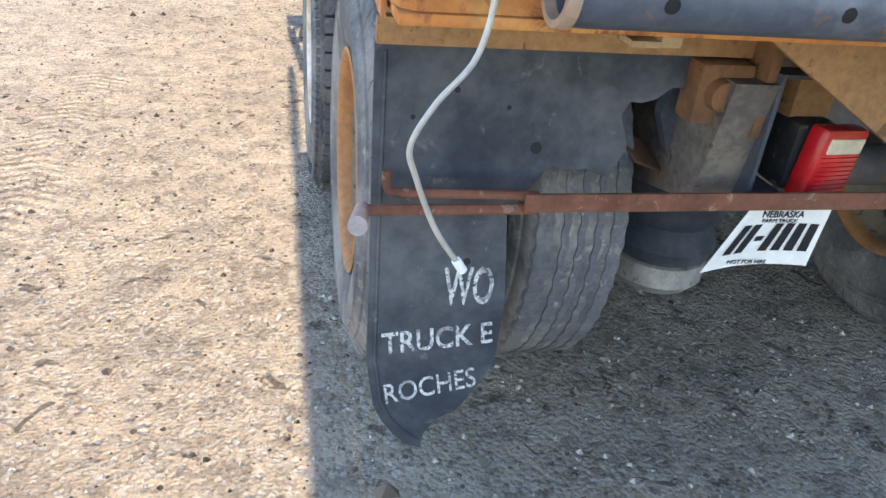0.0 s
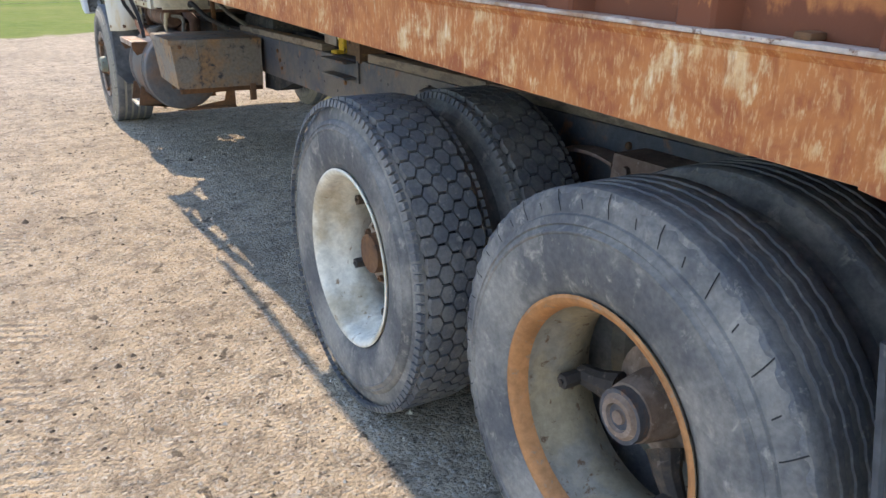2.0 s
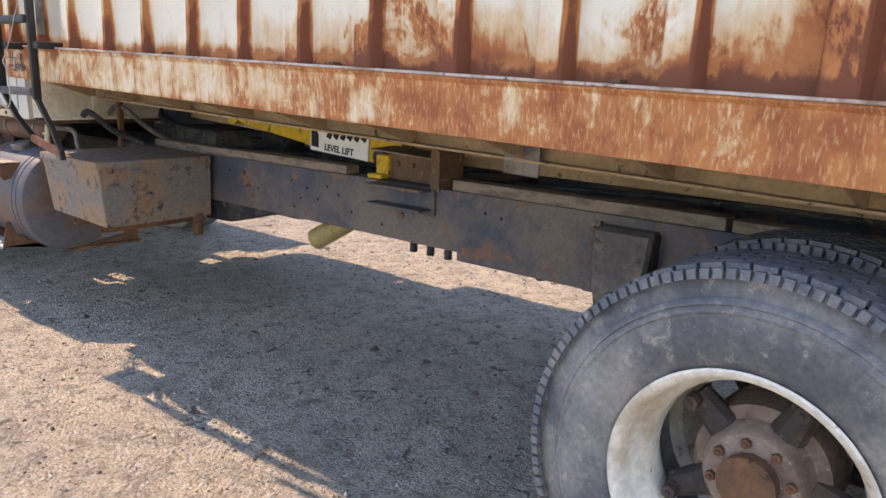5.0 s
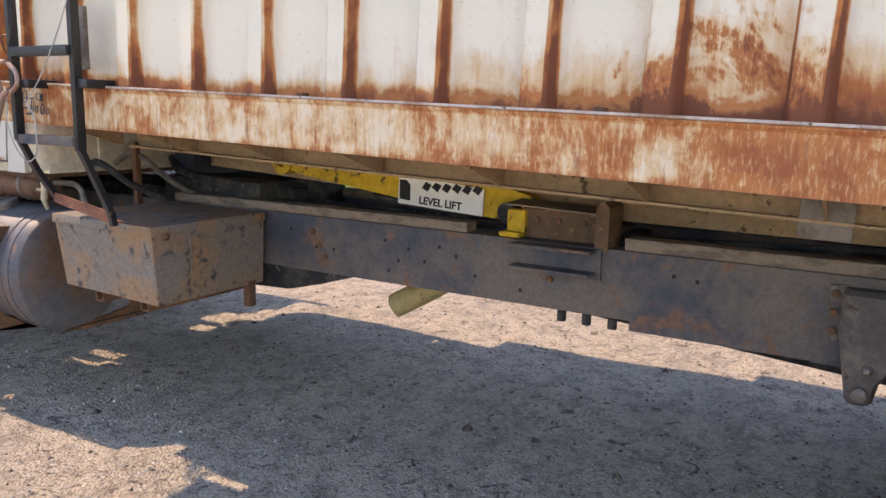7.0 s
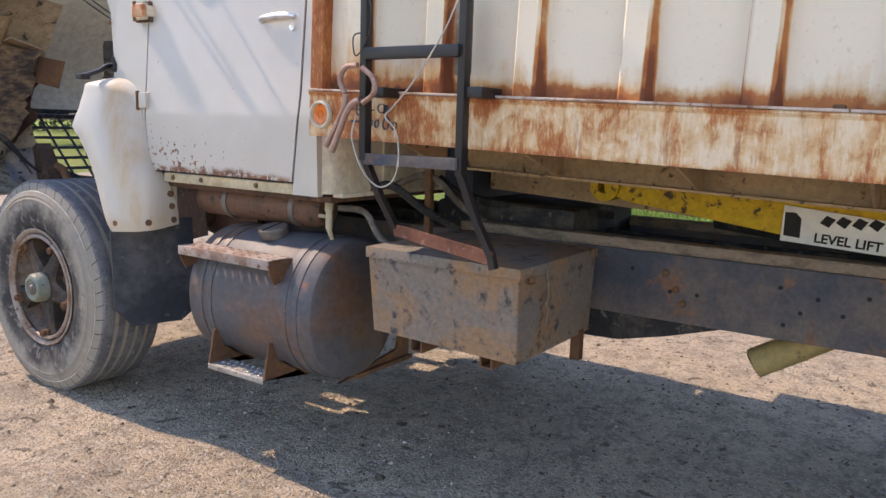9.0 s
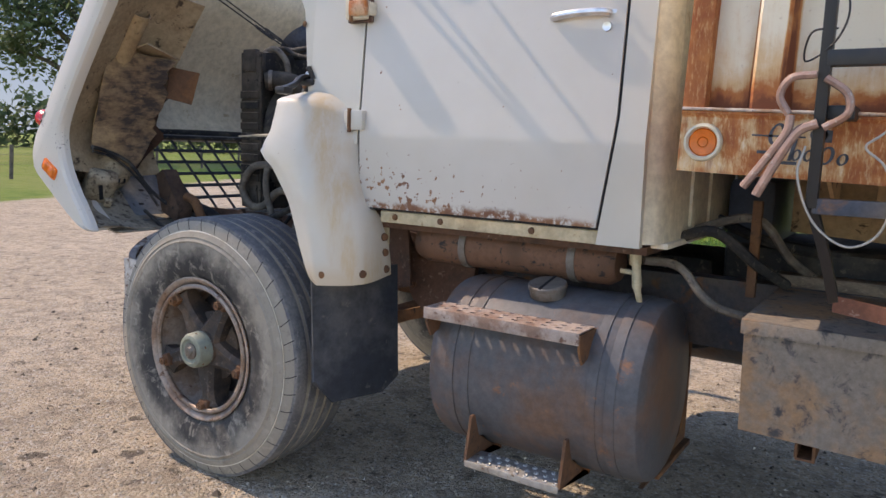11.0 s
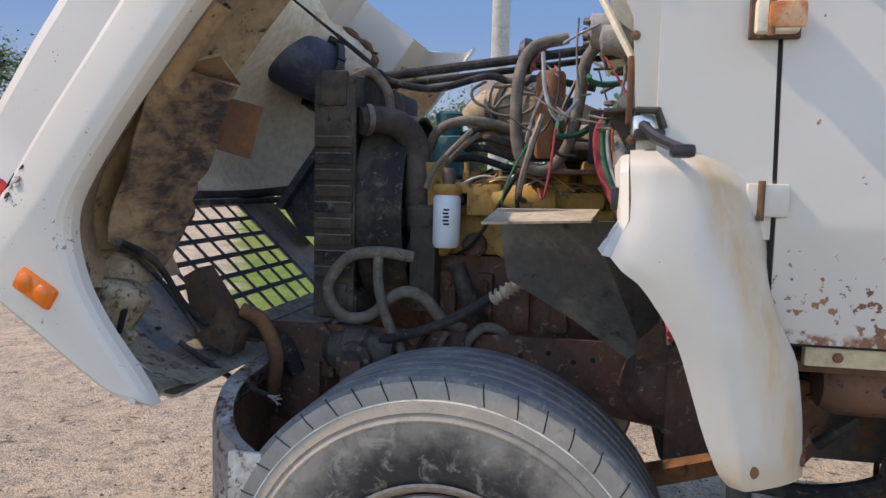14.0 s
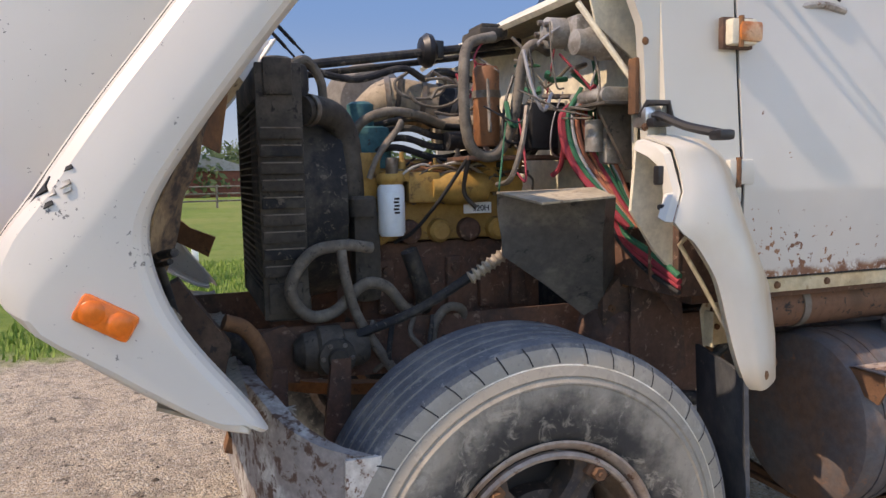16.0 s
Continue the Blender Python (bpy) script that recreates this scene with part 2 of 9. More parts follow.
        k = R * C
        faces += [tuple(k + a for a in f[::-1]) for f in faces]
        rim = [(0, j) for j in range(C)] + [(i, C - 1) for i in range(1, R)] + [(R - 1, j) for j in range(C - 2, -1, -1)] + [(i, 0) for i in range(R - 2, 0, -1)]
        ids = [i * C + j for i, j in rim]
        faces += [(ids[a], k + ids[a], k + ids[(a + 1) % len(ids)], ids[(a + 1) % len(ids)]) for a in range(len(ids))]
        return self.add(flat + back, faces)

    def turned(self, m):
        self.v = [tuple(m @ Vector(p)) for p in self.v]
        return self


TRUCK_AT = Vector((1.22, 5.0, 0))


def mesh_data(name, mesh, material, sharp=35):
    data = bpy.data.meshes.new(name)
    data.from_pydata(mesh.v, [], mesh.f)
    bm = bmesh.new()
    bm.from_mesh(data)
    bmesh.ops.recalc_face_normals(bm, faces=bm.faces[:])
    bm.to_mesh(data)
    bm.free()
    for p in data.polygons:
        p.use_smooth = True
    data.set_sharp_from_angle(angle=radians(sharp))
    data.materials.append(material)
    return data


def part(name, mesh, material, parent, label="", sharp=35):
    ob = new(name, mesh_data(name, mesh, material, sharp))
    ob.parent = parent
    if parent is not None and parent.parent is None and parent.type == "EMPTY":
        ob.matrix_parent_inverse = Matrix.Translation(-parent.location)
    if label:
        tagged(ob, label)
    return ob


def thing(name, mesh, material, label, category, group="", kind="", sharp=35):
    return tagged(new(name, mesh_data(name, mesh, material, sharp)), label, category, group, kind)


def arc(p, q, sag, n=10):
    """Points of a hanging line from p to q."""
    p, q = Vector(p), Vector(q)
    return [p.lerp(q, i / n) - Vector((0, 0, sag * 4 * (i / n) * (1 - i / n))) for i in range(n + 1)]


def bend(pts, n=6):
    """A smooth curve through points."""
    P = [Vector(p) for p in pts]
    P = [P[0] * 2 - P[1]] + P + [P[-1] * 2 - P[-2]]
    out = []
    for i in range(1, len(P) - 2):
        a, b, c, d = P[i - 1:i + 3]
        for k in range(n):
            t = k / n
            out.append(0.5 * (2 * b + (c - a) * t + (2 * a - 5 * b + 4 * c - d) * t * t + (3 * b - a - 3 * c + d) * t ** 3))
    return out + [P[-2]]


def writing(name, text, size, at, turn, material, parent, depth=0.0008, stretch=1.0, bold=0.0):
    cu = bpy.data.curves.new(name, "FONT")
    cu.body, cu.size, cu.extrude, cu.align_x, cu.align_y = text, size, depth, "LEFT", "BOTTOM_BASELINE"
    cu.offset = bold
    tmp = new(name, cu)
    dg = bpy.context.evaluated_depsgraph_get()
    dg.update()
    data = bpy.data.meshes.new_from_object(tmp.evaluated_get(dg))
    bpy.data.objects.remove(tmp)
    data.transform(Matrix.Translation(at) @ turn.to_4x4() @ Matrix.Diagonal((stretch, 1, 1, 1)))
    data.materials.clear()
    data.materials.append(material)
    ob = new(name, data)
    ob.parent = parent
    if parent is not None and parent.parent is None and parent.type == "EMPTY":
        ob.matrix_parent_inverse = Matrix.Translation(-parent.location)
    return ob

# ---------- ground and distance ----------
def ground_material():
    m, nt, bs = shader("gravel_and_grass", 0.95)
    v = coords(nt)
    big, mid, fine, grit = noise_tex(nt, v, 0.55, 5, 0.6), noise_tex(nt, v, 6, 6, 0.7), noise_tex(nt, v, 55, 6, 0.75), noise_tex(nt, v, 190, 3, 0.7)
    vor = node(nt, "ShaderNodeTexVoronoi", Scale=75.0)
    nt.links.new(v, vor.inputs["Vector"])
    col = blend(nt, ramp(nt, big, 0.3, 0.7), (0.50, 0.398, 0.283), (0.63, 0.515, 0.378))
    col = blend(nt, ramp(nt, mid, 0.42, 0.66), col, (0.34, 0.272, 0.203))
    pebble = node(nt, "ShaderNodeTexVoronoi", Scale=34.0)
    nt.links.new(v, pebble.inputs["Vector"])
    body = calc(nt, "SUBTRACT", 1.0, ramp(nt, pebble.outputs["Distance"], 0.18, 0.42))
    col = blend(nt, calc(nt, "MULTIPLY", calc(nt, "MULTIPLY", ramp(nt, pebble.outputs["Color"], 0.62, 0.7), body), 0.65), col, (0.62, 0.57, 0.50))
    col = blend(nt, calc(nt, "MULTIPLY", ramp(nt, vor.outputs["Color"], 0.55, 0.9), 0.65), col, (0.64, 0.59, 0.51))
    col = blend(nt, calc(nt, "MULTIPLY", calc(nt, "SUBTRACT", 1.0, ramp(nt, vor.outputs["Color"], 0.08, 0.3)), 0.6), col, (0.17, 0.14, 0.11))
    col = blend(nt, calc(nt, "MULTIPLY", ramp(nt, fine, 0.57, 0.68), 0.75), col, (0.12, 0.098, 0.075))
    col = blend(nt, calc(nt, "MULTIPLY", ramp(nt, grit, 0.5, 0.8), 0.35), col, (0.70, 0.66, 0.58))
    col = blend(nt, calc(nt, "MULTIPLY", ramp(nt, noise_tex(nt, v, 1.7, 5, 0.7, 0.5), 0.48, 0.68), 0.35), col, (0.25, 0.205, 0.16))
    col = blend(nt, calc(nt, "MULTIPLY", ramp(nt, noise_tex(nt, v, 13, 5, 0.75, 0.3), 0.53, 0.62), 0.62), col, (0.225, 0.185, 0.14))
    col = blend(nt, calc(nt, "MULTIPLY", ramp(nt, noise_tex(nt, v, 8, 4, 0.6, 0.8), 0.62, 0.67), 0.8), col, (0.105, 0.085, 0.068))
    x, y = axis(nt, 0), axis(nt, 1)
    edge = calc(nt, "MULTIPLY", calc(nt, "SUBTRACT", noise_tex(nt, v, 0.8, 6, 0.7), 0.5), 2.4)
    side = calc(nt, "MINIMUM", calc(nt, "SUBTRACT", x, 5.4), calc(nt, "SUBTRACT", calc(nt, "ADD", calc(nt, "MULTIPLY", x, 0.5), 9.9), y))
    far = calc(nt, "SUBTRACT", calc(nt, "SUBTRACT", y, 19.6), calc(nt, "MULTIPLY", x, 0.48))
    mask = ramp(nt, calc(nt, "ADD", calc(nt, "MAXIMUM", side, far), edge), -0.15, 0.5)
    g = blend(nt, ramp(nt, noise_tex(nt, v, 2.2, 6, 0.75), 0.3, 0.7), (0.11, 0.19, 0.035), (0.21, 0.27, 0.06))
    g = blend(nt, calc(nt, "MULTIPLY", ramp(nt, noise_tex(nt, v, 0.12, 3), 0.4, 0.65), 0.5), g, (0.30, 0.28, 0.10))
    nt.links.new(blend(nt, mask, col, g), bs.inputs["Base Color"])
    # lug prints of a tractor tyre, running along the truck
    wob = calc(nt, "MULTIPLY", calc(nt, "SUBTRACT", noise_tex(nt, v, 1.2, 3), 0.5), 0.25)
    band = calc(nt, "SUBTRACT", 1.0, ramp(nt, calc(nt, "ABSOLUTE", calc(nt, "ADD", calc(nt, "ADD", x, 1.08), wob)), 0.10, 0.20))
    lug = calc(nt, "SINE", calc(nt, "MULTIPLY", calc(nt, "ADD", y, calc(nt, "MULTIPLY", calc(nt, "ABSOLUTE", calc(nt, "ADD", x, 1.08)), 0.5)), 95.0))
    band = calc(nt, "MULTIPLY", band, ramp(nt, noise_tex(nt, v, 0.9, 3), 0.42, 0.58))
    lug = calc(nt, "MULTIPLY", calc(nt, "MULTIPLY", lug, band), 0.38)
    h = calc(nt, "ADD", calc(nt, "MULTIPLY", mid, 1.2), calc(nt, "ADD", calc(nt, "MULTIPLY", fine, 0.8), calc(nt, "MULTIPLY", vor.outputs["Distance"], -0.5)))
    h = calc(nt, "ADD", h, calc(nt, "MULTIPLY", calc(nt, "MULTIPLY", pebble.outputs["Distance"], ramp(nt, pebble.outputs["Color"], 0.4, 0.8)), -0.9))
    h = calc(nt, "ADD", h, lug)
    bump(nt, bs, h, 1.0, 0.030)
    return m


GROUND = ground_material()


def lie(x, y):
    """The ground's height: almost flat, with tyre-worn unevenness."""
    near = max(0.0, 1 - max(0.0, abs(y - 6) - 10) / 12) * max(0.0, 1 - max(0.0, abs(x) - 6) / 8)
    return near * (0.022 * noise.noise((x * 0.7, y * 0.7, 3)) + 0.010 * noise.noise((x * 2.6, y * 2.6, 9)) + 0.005 * noise.noise((x * 9, y * 9, 1)))


def steps(lo, hi, fine, far):
    s = [lo + i * fine for i in range(int((hi - lo) / fine) + 1)]
    d, a, b = fine, lo, s[-1]
    while b < far:
        d *= 1.35
        a, b = a - d, b + d
        s = [a] + s + [b]
    return s


gx, gy = steps(-3.2, 3.2, 0.07, 2500), steps(0.4, 13, 0.07, 2500)
gm = Mesh()
gm.sheet([[(x, y, lie(x, y)) for y in gy] for x in gx])
thing("ground", gm, GROUND, "pale tan gravel yard with grass beyond it", "ground", kind="structure", sharp=180)

def low_sky():
    """Clear blue air, paler towards the horizon."""
    m = bpy.data.materials.new("low_sky_air")
    m.use_nodes = True
    nt = m.node_tree
    nt.nodes.remove(nt.nodes["Principled BSDF"])
    em = nt.nodes.new("ShaderNodeEmission")
    col = blend(nt, ramp(nt, axis(nt, 2), -20, 330), (0.160, 0.212, 0.270), (0.060, 0.130, 0.268))
    nt.links.new(col, em.inputs["Color"])
    nt.links.new(em.outputs[0], nt.nodes["Material Output"].inputs["Surface"])
    return m


ARC = [radians(-42 + 168 * k / 40) for k in range(41)]
thing("backdrop", Mesh().sheet([[(1400 * math.cos(a), 1400 * math.sin(a), z) for a in ARC] for z in (-30, 760)]), low_sky(), "clear blue sky low over the horizon", "sky", kind="structure", sharp=180)

# ---------- the truck ----------
truck = new("dump_truck")
truck.empty_display_size = 0.3
truck.location = TRUCK_AT
tagged(truck, "old white and rusty three-axle grain truck with its hood tipped open", "truck")


def deform(mesh, wave, r_lo, r_hi):
    """Sways the tread of a tyre sideways round its girth."""
    out = []
    for x, y, z in mesh.v:
        r = math.hypot(y, z)
        k = min(1.0, max(0.0, (r - r_lo) / (r_hi - r_lo)))
        out.append((x + wave * k * math.sin(58 * math.atan2(y, z)), y, z))
    mesh.v = out
    return mesh


def tyre_profile(w, r, bead, grooves, depth):
    p = [(0.045, bead - 0.012), (0.022, bead + 0.004), (0.010, bead + 0.03), (0.002, bead + (r - bead) * 0.35), (0.0, bead + (r - bead) * 0.5),
         (0.0015, bead + (r - bead) * 0.60), (-0.0015, bead + (r - bead) * 0.612), (-0.0015, bead + (r - bead) * 0.63), (0.003, bead + (r - bead) * 0.645), (0.007, bead + (r - bead) * 0.68), (0.004, bead + (r - bead) * 0.695), (0.012, r - 0.055), (0.018, r - 0.052), (0.024, r - 0.022), (0.036, r - 0.004)]
    lo, hi = 0.042, w - 0.042
    run = [(lo, r)]
    for i in range(grooves):
        x = lo + (hi - lo) * (i + 1) / (grooves + 1)
        run += [(x - 0.008, r), (x - 0.004, r - depth), (x + 0.004, r - depth), (x + 0.008, r)]
    run += [(hi, r)]
    return p + run + [(w - x, q) for x, q in reversed(p)]


# near-black for tread gaps, grooves and sipes: their shade put in as colour
GROOVE_SHADE = plain("groove_shade_black", (0.028, 0.028, 0.030), 0.9)
HUB = worn("dusty_pink_casting", (0.25, 0.185, 0.15), (0.18, 0.125, 0.095), (0.32, 0.255, 0.215), 0.75, big=9)
CAST = worn("dark_cast_iron", (0.055, 0.047, 0.043), (0.11, 0.078, 0.058), (0.15, 0.12, 0.10), 0.7, big=8)


def nut(m, x, y, z, r, h):
    m.lathe([(x, 0.0), (x, r), (x - h, r), (x - h, r * 0.4), (x - h - 0.006, r * 0.35), (x - h - 0.006, 0)], (0, y, z), "x", 6)
    return m


def wheel(kind, w, r, bead, rim, depth):
    """A wheel at the origin, its outer face towards -x. depth: how far in its hub stands."""
    root = new("wheel")
    root.parent = truck
    root.matrix_parent_inverse = Matrix.Translation(-truck.location)
    t = Mesh()
    if kind == "drive":
        base = r - 0.019
        t.lathe(tyre_profile(w, base, bead, 0, 0), n=72)
        blocks, rows, round_ = Mesh(), 5, 58
        span = (w - 0.07) / rows
        for i in range(rows):
            for k in range(round_):
                a0 = 2 * math.pi * (k + 0.5 * (i % 2)) / round_
                cx = 0.035 + span * (i + 0.5)
                half, ang = span * 0.64, 0.455 * 2 * math.pi / round_
                shape = [(-half, 0), (-half * 0.52, -ang), (half * 0.52, -ang), (half, 0), (half * 0.52, ang), (-half * 0.52, ang)]
                if i in (0, rows - 1):
                    e = -1 if i == 0 else 1
                    shape = [(max(-half * 0.78, s) if e < 0 else min(half * 0.78, s), q) for s, q in shape]
                top, low = [], []
                for s, q in shape:
                    for ring, rad, f in ((low, base - 0.004, 0.99), (top, r, 0.925)):
                        a = a0 + q * f
                        ring.append((cx + s * f, rad * math.sin(a), rad * math.cos(a)))
                blocks.add(low + top, [(6, 7, 8, 9, 10, 11)] + [(j, (j + 1) % 6, 6 + (j + 1) % 6, 6 + j) for j in range(6)])
        for side in (0.004, w - 0.022):
            for k in range(112):
                a = 2 * math.pi * k / 112
                s, q = 0.35 * 2 * math.pi / 112, 0.009
                pts = []
                for rad, x in ((r - 0.03, 0.012), (r - 0.008, 0.018)):
                    for d in (-s, s):
                        xx = side + (x - 0.012 if side < 0.1 else 0.006 - (x - 0.012))
                        pts += [(xx, rad * math.sin(a + d), rad * math.cos(a + d)), (xx + 0.014, rad * math.sin(a + d), rad * math.cos(a + d))]
                blocks.add(pts, [(0, 1, 3, 2), (4, 6, 7, 5), (0, 4, 5, 1), (2, 3, 7, 6), (0, 2, 6, 4), (1, 5, 7, 3)])
        ty = part("tyre", t, TYRE, root, "dusty grey drive tyre with a block tread")
        part("tread", blocks, TREAD, ty)
        part("tread_base", Mesh().lathe([(0.040, base + 0.001), (0.046, base + 0.0025), (w - 0.046, base + 0.0025), (w - 0.040, base + 0.001)], n=72), GROOVE_SHADE, ty)
    else:
        t.lathe(tyre_profile(w, r - 0.004, bead, 0, 0), n=96)
        ty = part("tyre", t, DUST_TYRE if kind == "front" else TYRE, root, "dusty black rib tyre with a scuffed sidewall")
        band, half = [(0.031, r - 0.016), (0.035, r - 0.004), (0.042, r)], 0.011
        for i in range(4):
            gx = 0.042 + (w - 0.084) * (i + 1) / 5
            band += [(gx - half, r), (gx - half * 0.7, r - 0.014), (gx + half * 0.7, r - 0.014), (gx + half, r)]
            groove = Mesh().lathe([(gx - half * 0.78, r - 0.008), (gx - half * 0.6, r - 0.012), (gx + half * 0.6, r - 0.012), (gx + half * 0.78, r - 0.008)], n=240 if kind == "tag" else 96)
            part("groove", deform(groove, 0.0022, r - 0.05, r - 0.02) if kind == "tag" else groove, GROOVE_SHADE, root)
        band += [(w - 0.042, r), (w - 0.035, r - 0.004), (w - 0.031, r - 0.016)]
        tread = Mesh().lathe(band, n=360 if kind == "tag" else 120)
        if kind == "tag":
            deform(tread, 0.0022, r - 0.05, r - 0.017)
        part("tread", tread, TREAD, ty)
        for k in range(44):
            a = 2 * math.pi * k / 44 + 0.02 * math.sin(k * 7.1)
            wide = 0.007 if kind == "front" else 0.006
            run = [(0.0205, r - 0.058, 0.0), (0.0215, r - 0.046, 0.004), (0.0245, r - 0.026, 0.016), (0.036, r - 0.005, 0.034 if k % 3 else 0.028)]
            if k % 2 and kind != "front":
                run = run[1:3]
            # a flat dark strip on the shoulder stands for the shade in the slit
            part("sipe", Mesh().add([(x - 0.0022, q * math.sin(a + e + d), q * math.cos(a + e + d)) for x, q, e in run for d in (0, wide)], [(i * 2, i * 2 + 1, i * 2 + 3, i * 2 + 2) for i in range(len(run) - 1)]), GROOVE_SHADE, root)
    if kind == "front":
        # pale ring: scuffs and the grazing sun's bright edge, put in as colour
        part("scuff_ring", Mesh().lathe([(0.0155, r - 0.0585), (0.0145, r - 0.056), (0.0155, r - 0.0535)], n=120), RIM_WHITE, ty, "pale scuffed ridge with the sun's bright line painted in")
        for k in range(5):   # raised characters on the sidewall, as plain bars
            for turn in (0.5, 3.4):
                a0 = turn + 0.13 * k
                band_ = [(a0 + d, q) for q in (bead + 0.115, bead + 0.155) for d in (-0.045, -0.015, 0.015, 0.045)]
                part("sidewall_bar", Mesh().add([(-0.0006, q * math.sin(a), q * math.cos(a)) for a, q in band_] + [(0.006, q * math.sin(a), q * math.cos(a)) for a, q in band_], [(0, 1, 5, 4), (1, 2, 6, 5), (2, 3, 7, 6), (0, 8, 9, 1), (1, 9, 10, 2), (2, 10, 11, 3), (4, 5, 13, 12), (5, 6, 14, 13), (6, 7, 15, 14), (0, 4, 12, 8), (3, 11, 15, 7)]), DUST_TYRE, ty)
    rm = Mesh()
    b = bead
    rm.lathe([(0.030, b - 0.014), (0.018, b + 0.004), (0.012, b + 0.006), (0.010, b), (0.014, b - 0.010), (0.026, b - 0.020), (0.05, b - 0.026), (0.085, b - 0.030),
              (0.11, b - 0.050), (w * 0.62, b - 0.058), (w * 0.72, b - 0.05), (w - 0.03, b - 0.028), (w - 0.012, b + 0.004), (w - 0.03, b - 0.006), (w * 0.6, b - 0.040), (0.1, b - 0.028)], n=64, close=True)
    rm_ = part("rim", rm, rim, root)
    if kind == "tag":
        part("rim_flange", Mesh().lathe([(0.011, b + 0.0075), (0.0085, b), (0.0125, b - 0.0112), (0.025, b - 0.0212), (0.05, b - 0.0272)], n=64), worn("orange_rim_rust", (0.43, 0.20, 0.085), (0.36, 0.17, 0.075), (0.30, 0.20, 0.13), 0.75, big=7), rm_, "orange-rusted rim flange")
    h = Mesh()
    if kind == "front":
        h.lathe([(0.20, 0.0), (0.20, 0.15), (0.10, 0.15), (0.085, 0.10), (0.06, 0.085), (0.03, 0.082), (0.03, 0.0)], n=28)
        part("hub", h, CAST, root, "rust-brown cast spoke hub")
        ring = Mesh().lathe([(0.022, b - 0.046), (0.014, b - 0.042), (0.012, b - 0.034), (0.018, b - 0.026), (0.032, b - 0.026), (0.036, b - 0.040), (0.022, b - 0.046)], n=64)
        part("lock_ring", ring, RIM_GREY, root, "chalky rusty lock ring")
        for k in range(5):
            a = 2 * math.pi * k / 5 + 0.35
            s = Mesh()
            # a hollow-backed arm that narrows and then forks out to its two feet on the rim
            rows = ((0.055, 0.066, 0.050, 0.034, 0.17), (0.11, 0.050, 0.032, 0.034, 0.17), (0.165, 0.037, 0.022, 0.040, 0.16), (b - 0.10, 0.036, 0.018, 0.040, 0.14), (b - 0.07, 0.050, 0.022, 0.036, 0.12), (b - 0.052, 0.066, 0.030, 0.034, 0.10))
            s.add([(x, y, z) for z, hw, top, x0, x1 in rows for x, y in ((x0 + 0.016, -hw), (x0, -top), (x0 + 0.008, 0), (x0, top), (x0 + 0.016, hw), (x1, hw * 0.9), (x1, -hw * 0.9))],
                  [(i * 7 + j, i * 7 + (j + 1) % 7, i * 7 + 7 + (j + 1) % 7, i * 7 + 7 + j) for i in range(5) for j in range(7)] + [tuple(range(7)), tuple(range(35, 42))])
            part("spoke", s.turned(pose(0, 0, 0, math.degrees(a))), CAST, root)
            c = Mesh().box(0.020, 0.05, -0.028, 0.028, b - 0.078, b - 0.040, 0.006)
            nut(c, 0.020, 0, b - 0.060, 0.018, 0.020)
            part("clamp", c.turned(pose(0, 0, 0, math.degrees(a))), RUST, root)
        cap = Mesh().lathe([(0.035, 0.0), (0.035, 0.078), (-0.012, 0.075), (-0.026, 0.066), (-0.03, 0.052), (-0.022, 0.046), (-0.022, 0.0)], n=28)
        hc = part("hub_cap", cap, plain("grey_green_cap", (0.20, 0.22, 0.18), 0.55), root, "grey-green oil hub cap")
        part("cap_plug", Mesh().lathe([(-0.020, 0.036), (-0.027, 0.034), (-0.028, 0.020), (-0.034, 0.016), (-0.034, 0.0)], n=18), STEEL, hc)
        for k in range(5):   # bosses between the arms
            a = 2 * math.pi * k / 5 + 0.98
            part("hub_boss", Mesh().lathe([(0.10, 0.022), (0.078, 0.020), (0.074, 0.0)], (0, 0.135 * math.sin(a), 0.135 * math.cos(a)), "x", 12), CAST, root)
        for k in range(6):
            part("bolt", nut(Mesh(), -0.002, 0.07 * math.sin(k * 1.047), 0.07 * math.cos(k * 1.047), 0.008, 0.006), RUST, root)
    else:
        d = depth
        if kind == "drive":
            h.lathe([(d + 0.16, 0.0), (d + 0.16, 0.175), (d + 0.06, 0.165), (d + 0.045, 0.135), (d + 0.004, 0.122), (d - 0.008, 0.112), (d - 0.010, 0.075), (d - 0.016, 0.070), (d - 0.016, 0.0)], n=40)
        else:
            h.lathe([(d + 0.16, 0.0), (d + 0.16, 0.15), (d + 0.11, 0.14), (d + 0.09, 0.085), (d + 0.02, 0.074), (d + 0.004, 0.070), (d, 0.0)], n=40)
        part("hub", h, HUB, root, "dusty pink-brown axle hub")
        if kind == "drive":
            for k in range(8):
                a = 2 * math.pi * k / 8 + 0.2
                part("hub_nut", nut(Mesh(), d - 0.009, 0.094 * math.sin(a), 0.094 * math.cos(a), 0.013, 0.014), RUST, root)
        else:
            part("hub_cap", Mesh().lathe([(d + 0.01, 0.0), (d + 0.01, 0.062), (d - 0.022, 0.058), (d - 0.034, 0.046), (d - 0.034, 0.034), (d - 0.024, 0.030), (d - 0.024, 0.018), (d - 0.032, 0.016), (d - 0.032, 0.0)], n=28), HUB, root)
        for k in range(5 if kind == "drive" else 3):
            a = 360 * k / (5 if kind == "drive" else 3) + 25
            s = Mesh().tube([(d + 0.07, 0, 0.10), (d + 0.055, 0, 0.15), (d + 0.05, 0, b - 0.075)], 0.04, 10, radii=[0.055, 0.042, 0.034] if kind == "drive" else [0.042, 0.032, 0.026])
            nut(s, d + 0.03, 0, b - 0.085, 0.02, 0.05)
